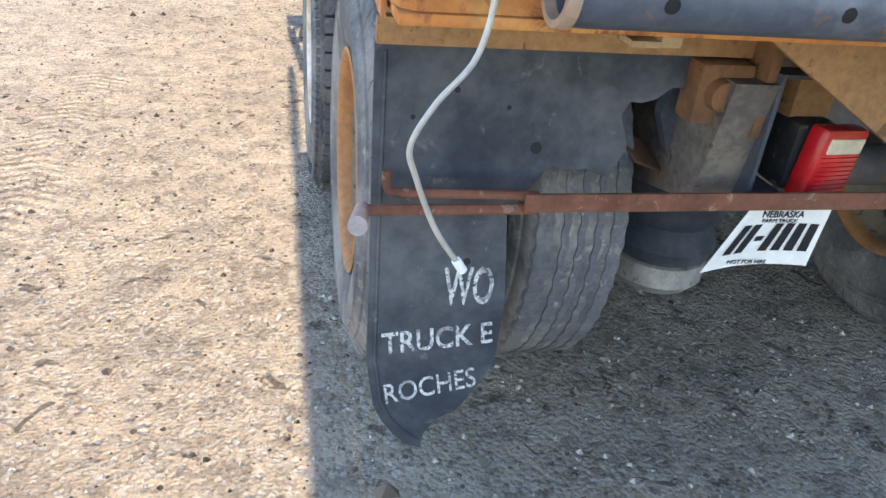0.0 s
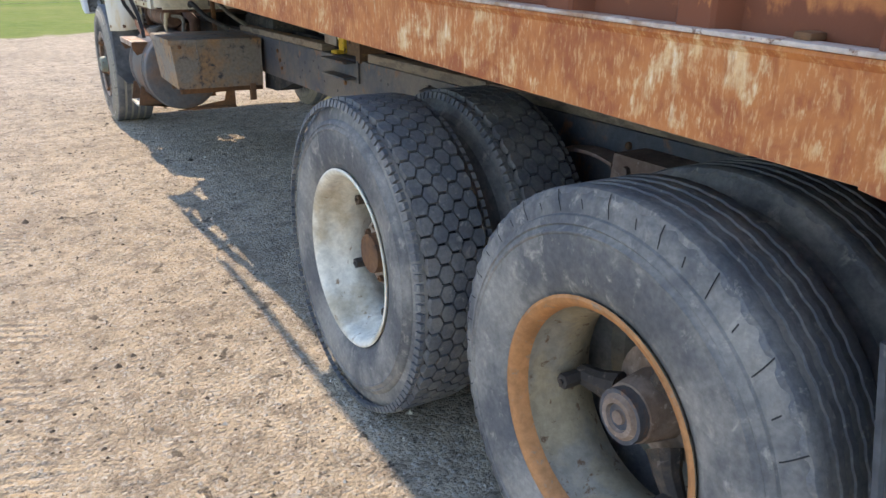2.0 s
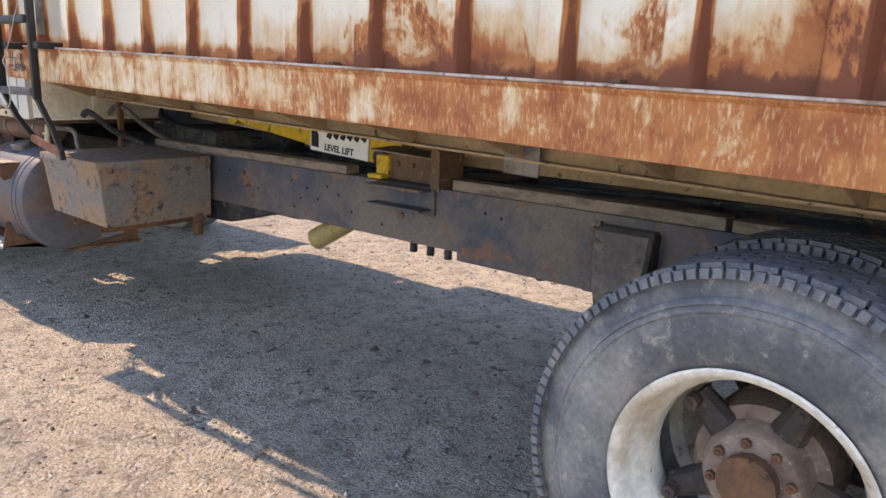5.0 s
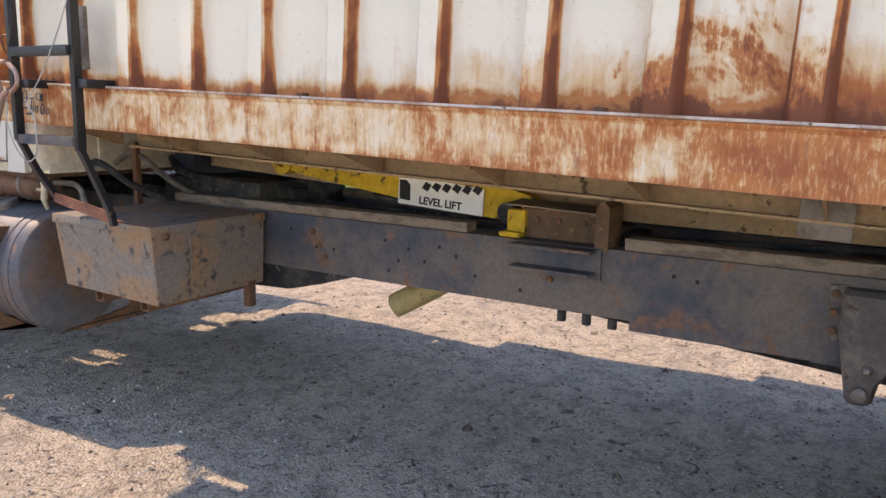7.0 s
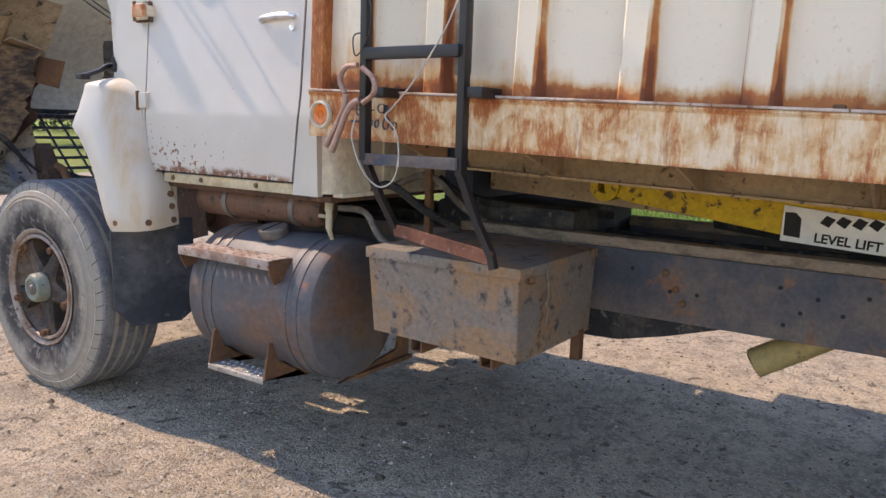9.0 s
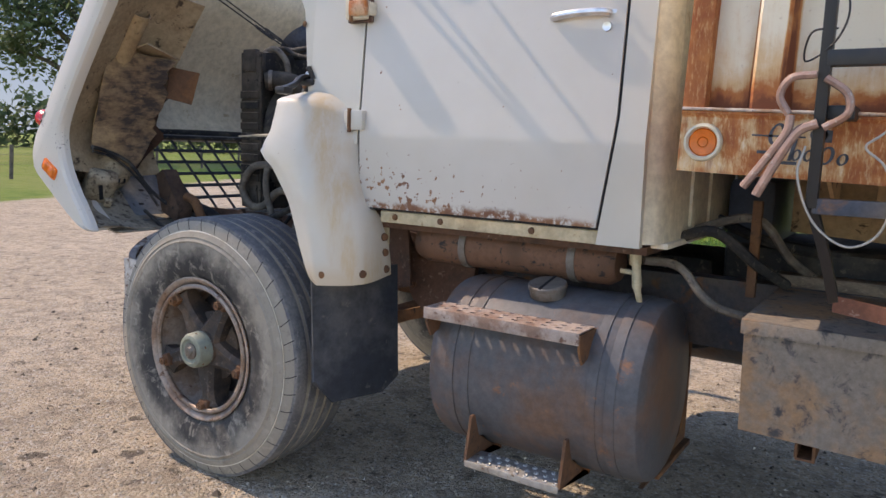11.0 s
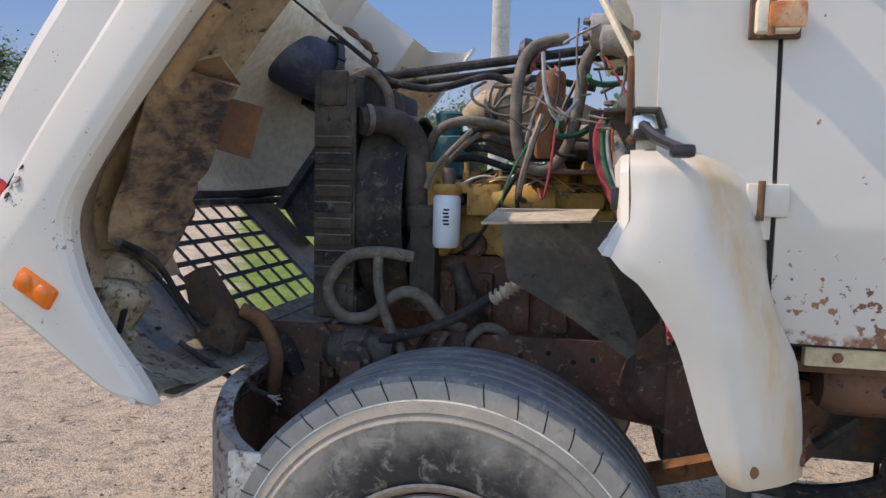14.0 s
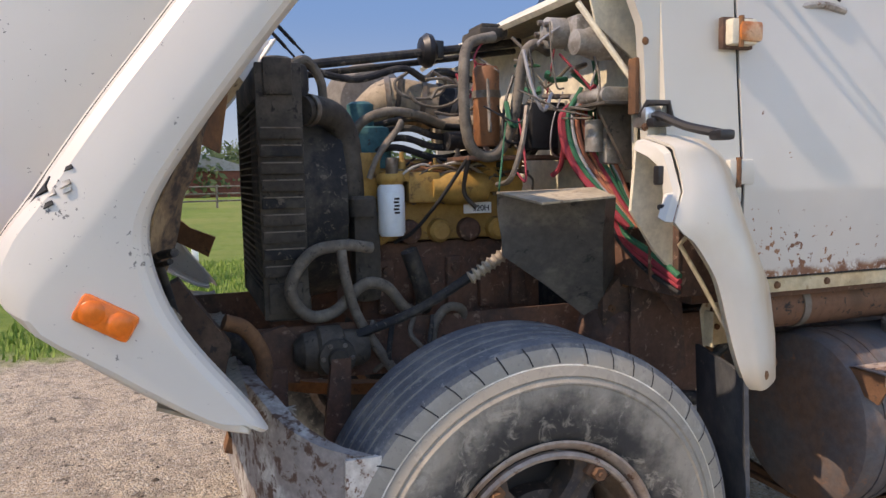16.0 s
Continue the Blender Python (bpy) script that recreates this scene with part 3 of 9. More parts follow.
            part("spoke", s.turned(pose(0, 0, 0, a)), CAST, root)
    return root


def place(root, spots):
    first = True
    for x, y, z, flip, spin in spots:
        m = pose(x, y, z, 0, 0, 180 if flip else 0) @ pose(0, 0, 0, spin)
        if first:
            root.matrix_basis, first = m, False
        else:
            copy_thing(root, m)


FRONT_Y, DRIVE_Y, TAG_Y = 9.06, 3.10, 1.905
RIM_GREY = worn("chalky_rusty_rim", (0.33, 0.27, 0.23), (0.24, 0.16, 0.115), (0.14, 0.075, 0.05), 0.55, 0.3, big=6, fine=40)
place(wheel("front", 0.38, 0.56, 0.305, RIM_GREY, 0), [(0.015, FRONT_Y, 0.553, False, 12), (2.425, FRONT_Y, 0.553, True, 40)])
outer = wheel("drive", 0.28, 0.545, 0.305, RIM_WHITE, 0.15)
place(outer, [(0.0, DRIVE_Y, 0.538, False, 0), (2.44, DRIVE_Y, 0.538, True, 30), (0.655, DRIVE_Y, 0.538, True, 17), (1.785, DRIVE_Y, 0.538, False, 50)])
tag = wheel("tag", 0.275, 0.527, 0.290, RIM_RUST, 0.13)
place(tag, [(0.045, TAG_Y, 0.545, False, 0), (2.395, TAG_Y, 0.545, True, 30), (0.66, TAG_Y, 0.545, True, 17), (1.78, TAG_Y, 0.545, False, 50)])

# ---- chassis ----
chassis = part("chassis", Mesh().box(0.79, 0.80, 1.25, 8.2, 0.745, 1.0, 0.002).box(0.80, 0.88, 1.25, 8.2, 0.992, 1.0).box(0.80, 0.88, 1.25, 8.2, 0.745, 0.753), FRAME, truck, "dusty black steel ladder frame")
part("rail", Mesh().box(1.64, 1.65, 1.25, 8.2, 0.745, 1.0, 0.002).box(1.56, 1.64, 1.25, 8.2, 0.992, 1.0).box(1.56, 1.64, 1.25, 8.2, 0.745, 0.753), FRAME, chassis)
for x0, x1 in ((0.79, 0.80), (1.64, 1.65)):
    part("rail", Mesh().prism([(8.2, 0.745), (8.2, 1.0), (8.6, 1.06), (9.95, 1.06), (9.95, 0.90), (8.9, 0.86)], x0, x1), OXIDE, chassis)
for y in (1.55, 2.5, 3.8, 4.75, 6.1, 7.3, 8.3, 9.8):
    part("crossmember", Mesh().box(0.80, 1.64, y - 0.05, y + 0.05, 0.80, 0.96, 0.01), FRAME, chassis)
for x0 in (0.80, 1.56):
    part("wood_strip", Mesh().box(x0, x0 + 0.085, 5.23, 6.95, 1.0, 1.042, 0.006), WOOD, chassis, "weathered wooden sill strip")
    part("wood_strip", Mesh().box(x0, x0 + 0.085, 3.45, 4.585, 1.0, 1.045, 0.006), WOOD, chassis)
    part("wood_strip", Mesh().box(x0, x0 + 0.085, 1.3, 3.43, 1.0, 1.04, 0.006), WOOD, chassis)

# ---- dump bed ----
BED = Matrix.Translation((0, 1.0, 0)) @ Matrix.Rotation(radians(1.8), 4, "X") @ Matrix.Translation((0, -1.0, 0))
LOW, TOP, Y0, Y1, WIDE = 1.208, 1.362, 0.87, 7.14, 2.44
LEAN = math.tan(radians(1.8))
RIB0, RIB = 4.951 - 0.3245 * 12, 0.3245


def bed_paint(name, white, much, ribs):
    """White enamel rusting from the bottom, along the ribs and towards the tail."""
    m, nt, bs = shader(name, 0.6)
    v, vs = coords(nt), coords(nt, (1, 1, 0.16))
    n_big, n_st, n_fine, n_mid = noise_tex(nt, v, 1.1, 5, 0.6), noise_tex(nt, vs, 22, 6, 0.65), noise_tex(nt, v, 70, 5, 0.7), noise_tex(nt, v, 7, 6, 0.65, 0.4)
    y, z = axis(nt, 1), axis(nt, 2)
    up = calc(nt, "SUBTRACT", calc(nt, "SUBTRACT", z, TOP - LEAN), calc(nt, "MULTIPLY", y, LEAN))
    along = calc(nt, "ADD", y, calc(nt, "MULTIPLY", up, LEAN))
    low = calc(nt, "SUBTRACT", 1.0, ramp(nt, up, 0.0, 0.26)) if ribs else calc(nt, "MULTIPLY", ramp(nt, calc(nt, "ABSOLUTE", calc(nt, "ADD", up, 0.075)), 0.055, 0.10), 0.8)
    tail = calc(nt, "SUBTRACT", 1.0, ramp(nt, y, 1.5, 6.6))
    nose = ramp(nt, y, 6.3, 7.3)
    s = calc(nt, "ADD", calc(nt, "MULTIPLY", n_big, 0.75), calc(nt, "MULTIPLY", n_st, 0.36 if ribs else 0.40))
    s = calc(nt, "ADD", s, calc(nt, "MULTIPLY", n_mid, 0.38 if ribs else 0.66))
    s = calc(nt, "ADD", s, calc(nt, "ADD", calc(nt, "MULTIPLY", low, 0.24 if ribs else 0.20), calc(nt, "MULTIPLY", calc(nt, "ADD", tail, calc(nt, "MULTIPLY", nose, 0.5)), 0.17 if ribs else 0.0)))
    if not ribs:
        # fine upright flecks of paint left between the rust
        fleck = noise_tex(nt, coords(nt, (1, 1, 0.30)), 60, 5, 0.75)
        s = calc(nt, "SUBTRACT", s, calc(nt, "MULTIPLY", ramp(nt, fleck, 0.46, 0.80), 0.17))
    if ribs:
        # a rust line down the rear corner of each rib
        w = calc(nt, "MULTIPLY", calc(nt, "SUBTRACT", noise_tex(nt, v, 3, 3), 0.5), 0.008)
        ph = calc(nt, "FRACT", calc(nt, "DIVIDE", calc(nt, "ADD", calc(nt, "SUBTRACT", along, RIB0 - RIB / 2 - 0.042), w), RIB))
        line = calc(nt, "SUBTRACT", 1.0, ramp(nt, calc(nt, "ABSOLUTE", calc(nt, "SUBTRACT", ph, 0.5)), 0.016, 0.048))
        core = calc(nt, "SUBTRACT", 1.0, ramp(nt, calc(nt, "ABSOLUTE", calc(nt, "SUBTRACT", ph, 0.515)), 0.004, 0.016))
        s = calc(nt, "ADD", s, calc(nt, "SUBTRACT", calc(nt, "MULTIPLY", line, 0.46), calc(nt, "MULTIPLY", core, 0.17)))
        ph2 = calc(nt, "FRACT", calc(nt, "DIVIDE", calc(nt, "ADD", calc(nt, "SUBTRACT", along, RIB0 - RIB / 2 + 0.042), w), RIB))
        s = calc(nt, "ADD", s, calc(nt, "MULTIPLY", calc(nt, "SUBTRACT", 1.0, ramp(nt, calc(nt, "ABSOLUTE", calc(nt, "SUBTRACT", ph2, 0.5)), 0.004, 0.022)), 0.26))
    fore = ramp(nt, calc(nt, "ADD", y, calc(nt, "MULTIPLY", n_mid, 0.5)), 5.2, 6.0)
    s = calc(nt, "SUBTRACT", s, calc(nt, "MULTIPLY", fore, 0.03 if ribs else 0.07))
    if ribs:
        hem = calc(nt, "SUBTRACT", 1.0, ramp(nt, calc(nt, "ADD", up, calc(nt, "MULTIPLY", n_mid, -0.06)), -0.02, 0.045))
        s = calc(nt, "ADD", s, calc(nt, "MULTIPLY", hem, 0.26))
        blot = calc(nt, "MULTIPLY", ramp(nt, noise_tex(nt, coords(nt, (1, 1, 0.7)), 2.6, 5, 0.7, 0.6), 0.50, 0.62), calc(nt, "SUBTRACT", 1.0, ramp(nt, y, 4.1, 5.0)))
        grain = noise_tex(nt, coords(nt, (1, 1, 0.35)), 75, 5, 0.75)
        s = calc(nt, "ADD", s, calc(nt, "MULTIPLY", blot, calc(nt, "ADD", calc(nt, "MULTIPLY", ramp(nt, grain, 0.38, 0.62), 0.22), 0.10)))
    s = calc(nt, "ADD", s, much)
    col = blend(nt, ramp(nt, s, 0.84 if ribs else 0.90, 1.04), white, (0.62, 0.41, 0.22))
    col = blend(nt, ramp(nt, s, 1.00, 1.12), col, (0.44, 0.155, 0.052))
    rusty = blend(nt, ramp(nt, n_mid, 0.38, 0.62), (0.50, 0.195, 0.07), (0.33, 0.105, 0.045))
    col = blend(nt, ramp(nt, s, 1.06, 1.20), col, rusty)
    col = blend(nt, ramp(nt, s, 1.16 if ribs else 1.30, 1.32 if ribs else 1.5), col, (0.19, 0.065, 0.035) if ribs else (0.33, 0.085, 0.03))
    col = blend(nt, calc(nt, "MULTIPLY", ramp(nt, n_fine, 0.58, 0.75), 0.3), col, (0.25, 0.11, 0.05))
    if not ribs:
        thin = noise_tex(nt, coords(nt, (1, 1, 0.25)), 110, 4, 0.7)
        col = blend(nt, calc(nt, "MULTIPLY", ramp(nt, thin, 0.50, 0.68), 0.55), col, (0.68, 0.42, 0.20))
        col = blend(nt, calc(nt, "MULTIPLY", ramp(nt, noise_tex(nt, vs, 34, 5, 0.7), 0.54, 0.70), 0.6), col, (0.27, 0.075, 0.03))
    nt.links.new(col, bs.inputs["Base Color"])
    nt.links.new(calc(nt, "ADD", calc(nt, "MULTIPLY", ramp(nt, s, 0.9, 1.2), 0.35), 0.42), bs.inputs["Roughness"])
    bump(nt, bs, calc(nt, "ADD", n_fine, calc(nt, "MULTIPLY", s, 2.0)), 0.22, 0.003)
    return m


BED_PANEL = bed_paint("rusting_white_panel", (0.74, 0.665, 0.53), 0.0, True)
BED_RAIL = bed_paint("rusting_white_rail", (0.71, 0.59, 0.43), 0.20, False)
BED_TAIL = bed_paint("rusting_tail_corner", (0.70, 0.55, 0.35), 0.17, False)
BED_REAR = worn("orange_rusty_tail", (0.50, 0.18, 0.05), (0.58, 0.30, 0.10), (0.29, 0.095, 0.04), 0.6, big=4, fine=45, lo2=0.52, hi2=0.64)
SILL = worn("brown_rust_sill", (0.35, 0.25, 0.155), (0.41, 0.28, 0.165), (0.09, 0.06, 0.04), 0.85, big=4)

bed = new("dump_bed")
bed.parent = truck
bed.matrix_parent_inverse = Matrix.Translation(-truck.location)
tagged(bed, "long grain bed of rusting white ribbed steel")


def bed_part(name, mesh, material, label="", sharp=35, parent=None):
    return part(name, mesh.turned(BED), material, parent or bed, label, sharp)


for side in (0, 1):
    s, xo = (1, 0.0) if side == 0 else (-1, WIDE)
    rail = bed_part("bottom_rail", Mesh().prism([(xo, LOW), (xo - s * 0.002, TOP - 0.014), (xo - s * 0.010, TOP - 0.004), (xo - s * 0.008, TOP + 0.002), (xo + s * 0.055, TOP + 0.004), (xo + s * 0.055, TOP - 0.01), (xo + s * 0.01, TOP - 0.016), (xo + s * 0.01, LOW + 0.008), (xo + s * 0.06, LOW + 0.008), (xo + s * 0.06, LOW)], Y0, Y1, "y"), BED_RAIL, "orange-rusted bottom rail of the bed")
    bed_part("rail_lip", Mesh().box(min(xo - s * 0.014, xo + s * 0.03), max(xo - s * 0.014, xo + s * 0.03), Y0, Y1, TOP + 0.003, TOP + 0.011, 0.003), worn("pale_worn_lip", (0.52, 0.43, 0.37), (0.34, 0.21, 0.14), (0.16, 0.08, 0.055), 0.6, big=7, fine=50), "worn pale steel lip")
    line, spots = [(Y0 + 0.01, 0.052)], []
    for i in range(-1, 21):
        c = RIB0 + RIB * i + TOP * LEAN
        if c > Y1 - 0.1 or c < Y0 + 0.1:
            continue
        spots.append(c)
        line += [(c - 0.052, 0.052), (c - 0.049, 0.050), (c - 0.034, 0.009), (c - 0.031, 0.006), (c + 0.031, 0.006), (c + 0.034, 0.009), (c + 0.046, 0.050), (c + 0.049, 0.052)]
    line += [(Y1 - 0.01, 0.052)]

    def dent(y, z):
        return 0.006 * noise.noise((y * 2.1, z * 1.7, side * 7)) + 0.002 * noise.noise((y * 7, z * 5, 4))

    bed_part("side_sheet", Mesh().sheet([[(xo + s * (d + (dent(y, z) if z > 1.43 else 0)), y, z) for y, d in line] for z in (TOP + 0.004, 1.44, 1.6, 1.75, 1.9, 2.1, 2.4, 2.85)], 0.004 * s), BED_PANEL, "ribbed white side sheet streaked with rust", 28)
    # the rail's outward overhang is set for the shadow it casts on the ground
    bed_part("top_rail", Mesh().box(min(xo - s * 0.13, xo + s * 0.08), max(xo - s * 0.13, xo + s * 0.08), Y0, Y1, 2.85, 2.95, 0.01), BED_RAIL)
    if side == 0:
        for c in spots[1::3]:
            bed_part("drain_stub", Mesh().box(0.008, 0.045, c + 0.13, c + 0.158, TOP + 0.010, TOP + 0.022, 0.006), RUST)
# unseen bars above the view, added to shape the edge of the ground shadow
bed_part("tarp_roll", Mesh().tube([(-0.185, Y0, 2.90), (-0.185, 6.1, 2.90)], 0.05, 12), ALU)
bed_part("tarp_tube", Mesh().tube([(-0.24, Y0, 2.93), (-0.24, 7.6, 2.93)], 0.02, 10), ALU)
bed_part("front_sheet", Mesh().box(0.02, WIDE - 0.02, Y1 - 0.03, Y1, LOW, 2.9), BED_PANEL)
bed_part("front_post", Mesh().box(0.0, 0.06, Y1 - 0.055, Y1 + 0.004, TOP + 0.01, 2.9, 0.008), BED_RAIL)
bed_part("bed_floor", Mesh().box(0.06, WIDE - 0.06, Y0 + 0.08, Y1 - 0.04, TOP - 0.03, TOP), SILL)
bed_part("tailgate", Mesh().box(0.02, WIDE - 0.02, Y0, Y0 + 0.04, 1.42, 2.9), BED_REAR)
# rear sill, its corner folded, with round red lamps in cream rings; set low to fit the camera's view
REAR_Y = 0.83
part("rear_sill", Mesh().prism([(0.0, 0.93), (0.0, 0.885), (0.008, REAR_Y + 0.012), (0.022, REAR_Y), (WIDE - 0.022, REAR_Y), (WIDE, 0.885), (WIDE, 0.93)], 1.170, 1.43, "z"), BED_REAR, bed, "orange rusty rear sill")
part("sill_flange", Mesh().box(0.004, WIDE - 0.02, REAR_Y - 0.006, 0.95, 1.156, 1.169, 0.003), BED_REAR, bed)
# corner plate sloped below the rail to fit the camera's view
part("tail_corner", Mesh().prism([(0.885, 1.150), (1.14, 1.180), (1.40, 1.219), (1.40, TOP), (0.885, TOP)], -0.006, 0.0), BED_TAIL, bed, "pale rusting plate on the bed corner")


def round_lamp(lens, at, turn, r, parent, label):
    ring = Mesh().lathe([(0.0, r * 1.0), (-0.010, r * 1.02), (-0.016, r * 1.12), (-0.014, r * 1.28), (0.0, r * 1.36)], n=40).turned(Matrix.Translation(at) @ turn)
    rg = part("lamp_ring", ring, CREAM, parent, "cream lamp ring")
    glass = Mesh().lathe([(-0.004, 0.0), (-0.0045, r * 0.3), (-0.007, r * 0.34), (-0.0045, r * 0.4), (-0.006, r * 0.9), (-0.002, r * 1.02)], n=40).turned(Matrix.Translation(at) @ turn)
    part("lamp_lens", glass, lens, rg, label)


SIDEWAYS, BACKWARDS = Matrix.Identity(4), Matrix.Rotation(radians(90), 4, "Z")
round_lamp(RED, (-0.007, 0.962, 1.218), SIDEWAYS, 0.030, bed, "round red lens")
round_lamp(RED, (0.053, REAR_Y - 0.001, 1.232), BACKWARDS, 0.030, bed, "round red lens")
round_lamp(AMBER, (-0.004, 7.035, 1.475), SIDEWAYS, 0.036, bed, "round amber lens")
TUBE = worn("dark_steel_tube", (0.085, 0.10, 0.13), (0.15, 0.16, 0.18), (0.20, 0.12, 0.08), 0.45, 0.2, big=5)
part("rear_tube", Mesh().lathe([(0.165, 0.033), (0.165, 0.039), (0.172, 0.042), (2.26, 0.042), (2.27, 0.040), (2.27, 0.033), (0.165, 0.033)], (0, REAR_Y - 0.044, 1.213), "x", 32), TUBE, bed, "blue-black steel tube across the tail")
part("tube_lip", Mesh().lathe([(0.152, 0.035), (0.152, 0.043), (0.166, 0.0445), (0.166, 0.035), (0.152, 0.035)], (0, REAR_Y - 0.044, 1.213), "x", 32), worn("worn_tube_end", (0.40, 0.28, 0.20), (0.34, 0.26, 0.22), (0.2, 0.12, 0.08), 0.6), bed)
for x in (0.26, 0.46, 0.66, 0.9):
    part("tube_hole", Mesh().lathe([(-0.0432, 0.0), (-0.0430, 0.008), (-0.040, 0.009)], (0, 0, 0), "x", 16).turned(Matrix.Translation((x, REAR_Y - 0.044, 1.213)) @ BACKWARDS @ Matrix.Rotation(radians(-12), 4, "Y")), INK, bed)
lever = part("tailgate_lever", Mesh().tube(bend([(-0.018, 0.985, 1.282), (-0.024, 0.972, 1.31), (-0.026, 0.945, 1.36), (-0.020, 0.91, 1.42)], 4), 0.007, 10), CHROME, bed, "worn steel tailgate lever")
part("lever_prong", Mesh().tube(bend([(-0.020, 1.005, 1.315), (-0.027, 0.985, 1.345), (-0.027, 0.955, 1.38), (-0.020, 0.925, 1.43)], 4), 0.008, 10), CHROME, lever)
part("lever_tip", Mesh().lathe([(0.0, 0.0), (0.0, 0.010), (0.014, 0.013), (0.02, 0.008), (0.02, 0.0)], (0, 0, 0), "z", 14).turned(Matrix.Translation((-0.018, 0.988, 1.268))), GREASE, lever)
# underside
for x in (0.36, WIDE - 0.40):
    bed_part("side_sill", Mesh().box(x, x + 0.03, Y0 + 0.1, Y1 - 0.45, 1.118, TOP - 0.03, 0.004).box(x - 0.04, x, Y0 + 0.1, Y1 - 0.45, 1.118, 1.126), SILL, "brown rusty sill under the bed")
for x in (1.05, 1.33):
    part("long_sill", Mesh().prism([(1.3, 1.052), (1.3, 1.24), (6.95, 1.37), (6.95, 1.17), (5.1, 1.075)], x, x + 0.06), SILL, bed)
for i in range(13):
    y = 1.15 + 0.47 * i
    bed_part("cross_sill", Mesh().box(0.06, WIDE - 0.06, y - 0.03, y + 0.03, 1.222, TOP - 0.031, 0.005), SILL)
    bed_part("gusset", Mesh().plate([(0.03, y, LOW + 0.012), (0.36, y, LOW + 0.012), (0.36, y, 1.124), (0.33, y, 1.124)], 0.010), SILL)
bed_part("light_tab", Mesh().box(0.325, 0.332, 3.90, 4.03, 1.075, 1.20, 0.003), STEEL)
bed_part("rear_underplate", Mesh().box(0.3, WIDE - 0.3, Y0 + 0.1, 1.3, 1.235, 1.245), SILL)

# lettering worn to plain marks on the rail
logo = new("rail_mark")
logo.parent = bed
SIDE_FACE = Matrix(((0, 0, -1), (-1, 0, 0), (0, 1, 0)))   # writing on a face that looks to -x


def on_rail(name, y, z, w, h, tilt=0.0, mat=INK, hole=0.0, at_tail=False):
    m = Mesh()
    n = 22
    if hole:
        a = [(math.cos(2 * math.pi * k / n), math.sin(2 * math.pi * k / n)) for k in range(n)]
        m.add([(-0.0035, y + c * w / 2 + d * h / 2 * tilt, z + d * h / 2) for c, d in a] + [(-0.0035, y + c * w / 2 * hole + d * h / 2 * hole * tilt, z + d * h / 2 * (0.5 + hole / 2)) for c, d in a], [(k, (k + 1) % n, n + (k + 1) % n, n + k) for k in range(n)])
    else:
        m.add([(-0.0035, y + sy * w / 2 + sz * h / 2 * tilt, z + sz * h / 2) for sy, sz in ((-1, -1), (1, -1), (1, 1), (-1, 1))], [(0, 1, 2, 3)])
    part(name, m.turned(Matrix.Translation((-0.0035, 0, 0)) if at_tail else BED), mat, logo)


MARK = plain("faded_dark_marking", (0.075, 0.08, 0.09), 0.7, spread=0.4)
for oy, k, tail in ((1.27, 0.72, True), (6.905, 0.72, False)):
    def q(dy, dz, w, h, **kw):
        on_rail("mark", oy - dy * k, (1.23 + 0.13 * (oy - dy * k - 1.19) if tail else 1.282) + dz * k, w * k, h * k, mat=MARK, at_tail=tail, **kw)
    q(0.0, 0.045, 0.05, 0.075, hole=0.55, tilt=-0.2)
    q(0.005, 0.038, 0.17, 0.006, tilt=0.0)
    q(0.055, -0.005, 0.012, 0.075, tilt=-0.2), q(0.068, -0.022, 0.030, 0.040, hole=0.45, tilt=-0.2)
    q(0.105, -0.022, 0.032, 0.040, hole=0.4, tilt=-0.2), q(0.160, -0.018, 0.045, 0.062, hole=0.5, tilt=-0.2), q(0.208, -0.028, 0.034, 0.040, hole=0.45, tilt=-0.2)
    q(0.13, 0.048, 0.055, 0.045, hole=0.6), q(0.155, 0.045, 0.03, 0.04)
    for j in range(2):
        q(-0.02 + 0.055 * j, -0.018 - 0.032 * j, 0.075, 0.011)

# ---- chassis details ----
def holes(spots, x=0.7885, r=0.008):
    for y, z in spots:
        part("bolt_hole", Mesh().lathe([(x, 0.0), (x - 0.0005, r)], (0, y, z), "x", 10), INK, chassis)


holes([(5.62, 0.93), (5.50, 0.905), (5.35, 0.93), (5.27, 0.90), (5.42, 0.86), (5.55, 0.85), (5.6, 0.80), (5.18, 0.83), (4.98, 0.80), (6.15, 0.93), (6.0, 0.86), (5.9, 0.86), (4.4, 0.93), (4.32, 0.92)])
for y, z in ((6.02, 0.93), (5.98, 0.87), (5.95, 0.82), (4.86, 0.86), (4.7, 0.93), (3.3, 0.93), (3.2, 0.9), (2.6, 0.95), (2.3, 0.93)):
    part("rivet", Mesh().lathe([(0.789, 0.014), (0.782, 0.012), (0.778, 0.006), (0.777, 0.0)], (0, y, z), "x", 12), RUST, chassis)
# hoist mount
part("hoist_bracket", Mesh().box(0.775, 0.789, 4.66, 5.02, 0.88, 1.00, 0.004).box(0.70, 0.789, 4.68, 5.00, 0.90, 0.912, 0.003).box(0.70, 0.789, 4.68, 5.0, 0.985, 0.997, 0.003), FRAME, chassis, "bolted hoist mounting bracket")
hoist = new("hoist")
hoist.parent = truck
hoist.matrix_parent_inverse = Matrix.Translation(-truck.location)
tagged(hoist, "yellow scissor hoist between the frame rails")
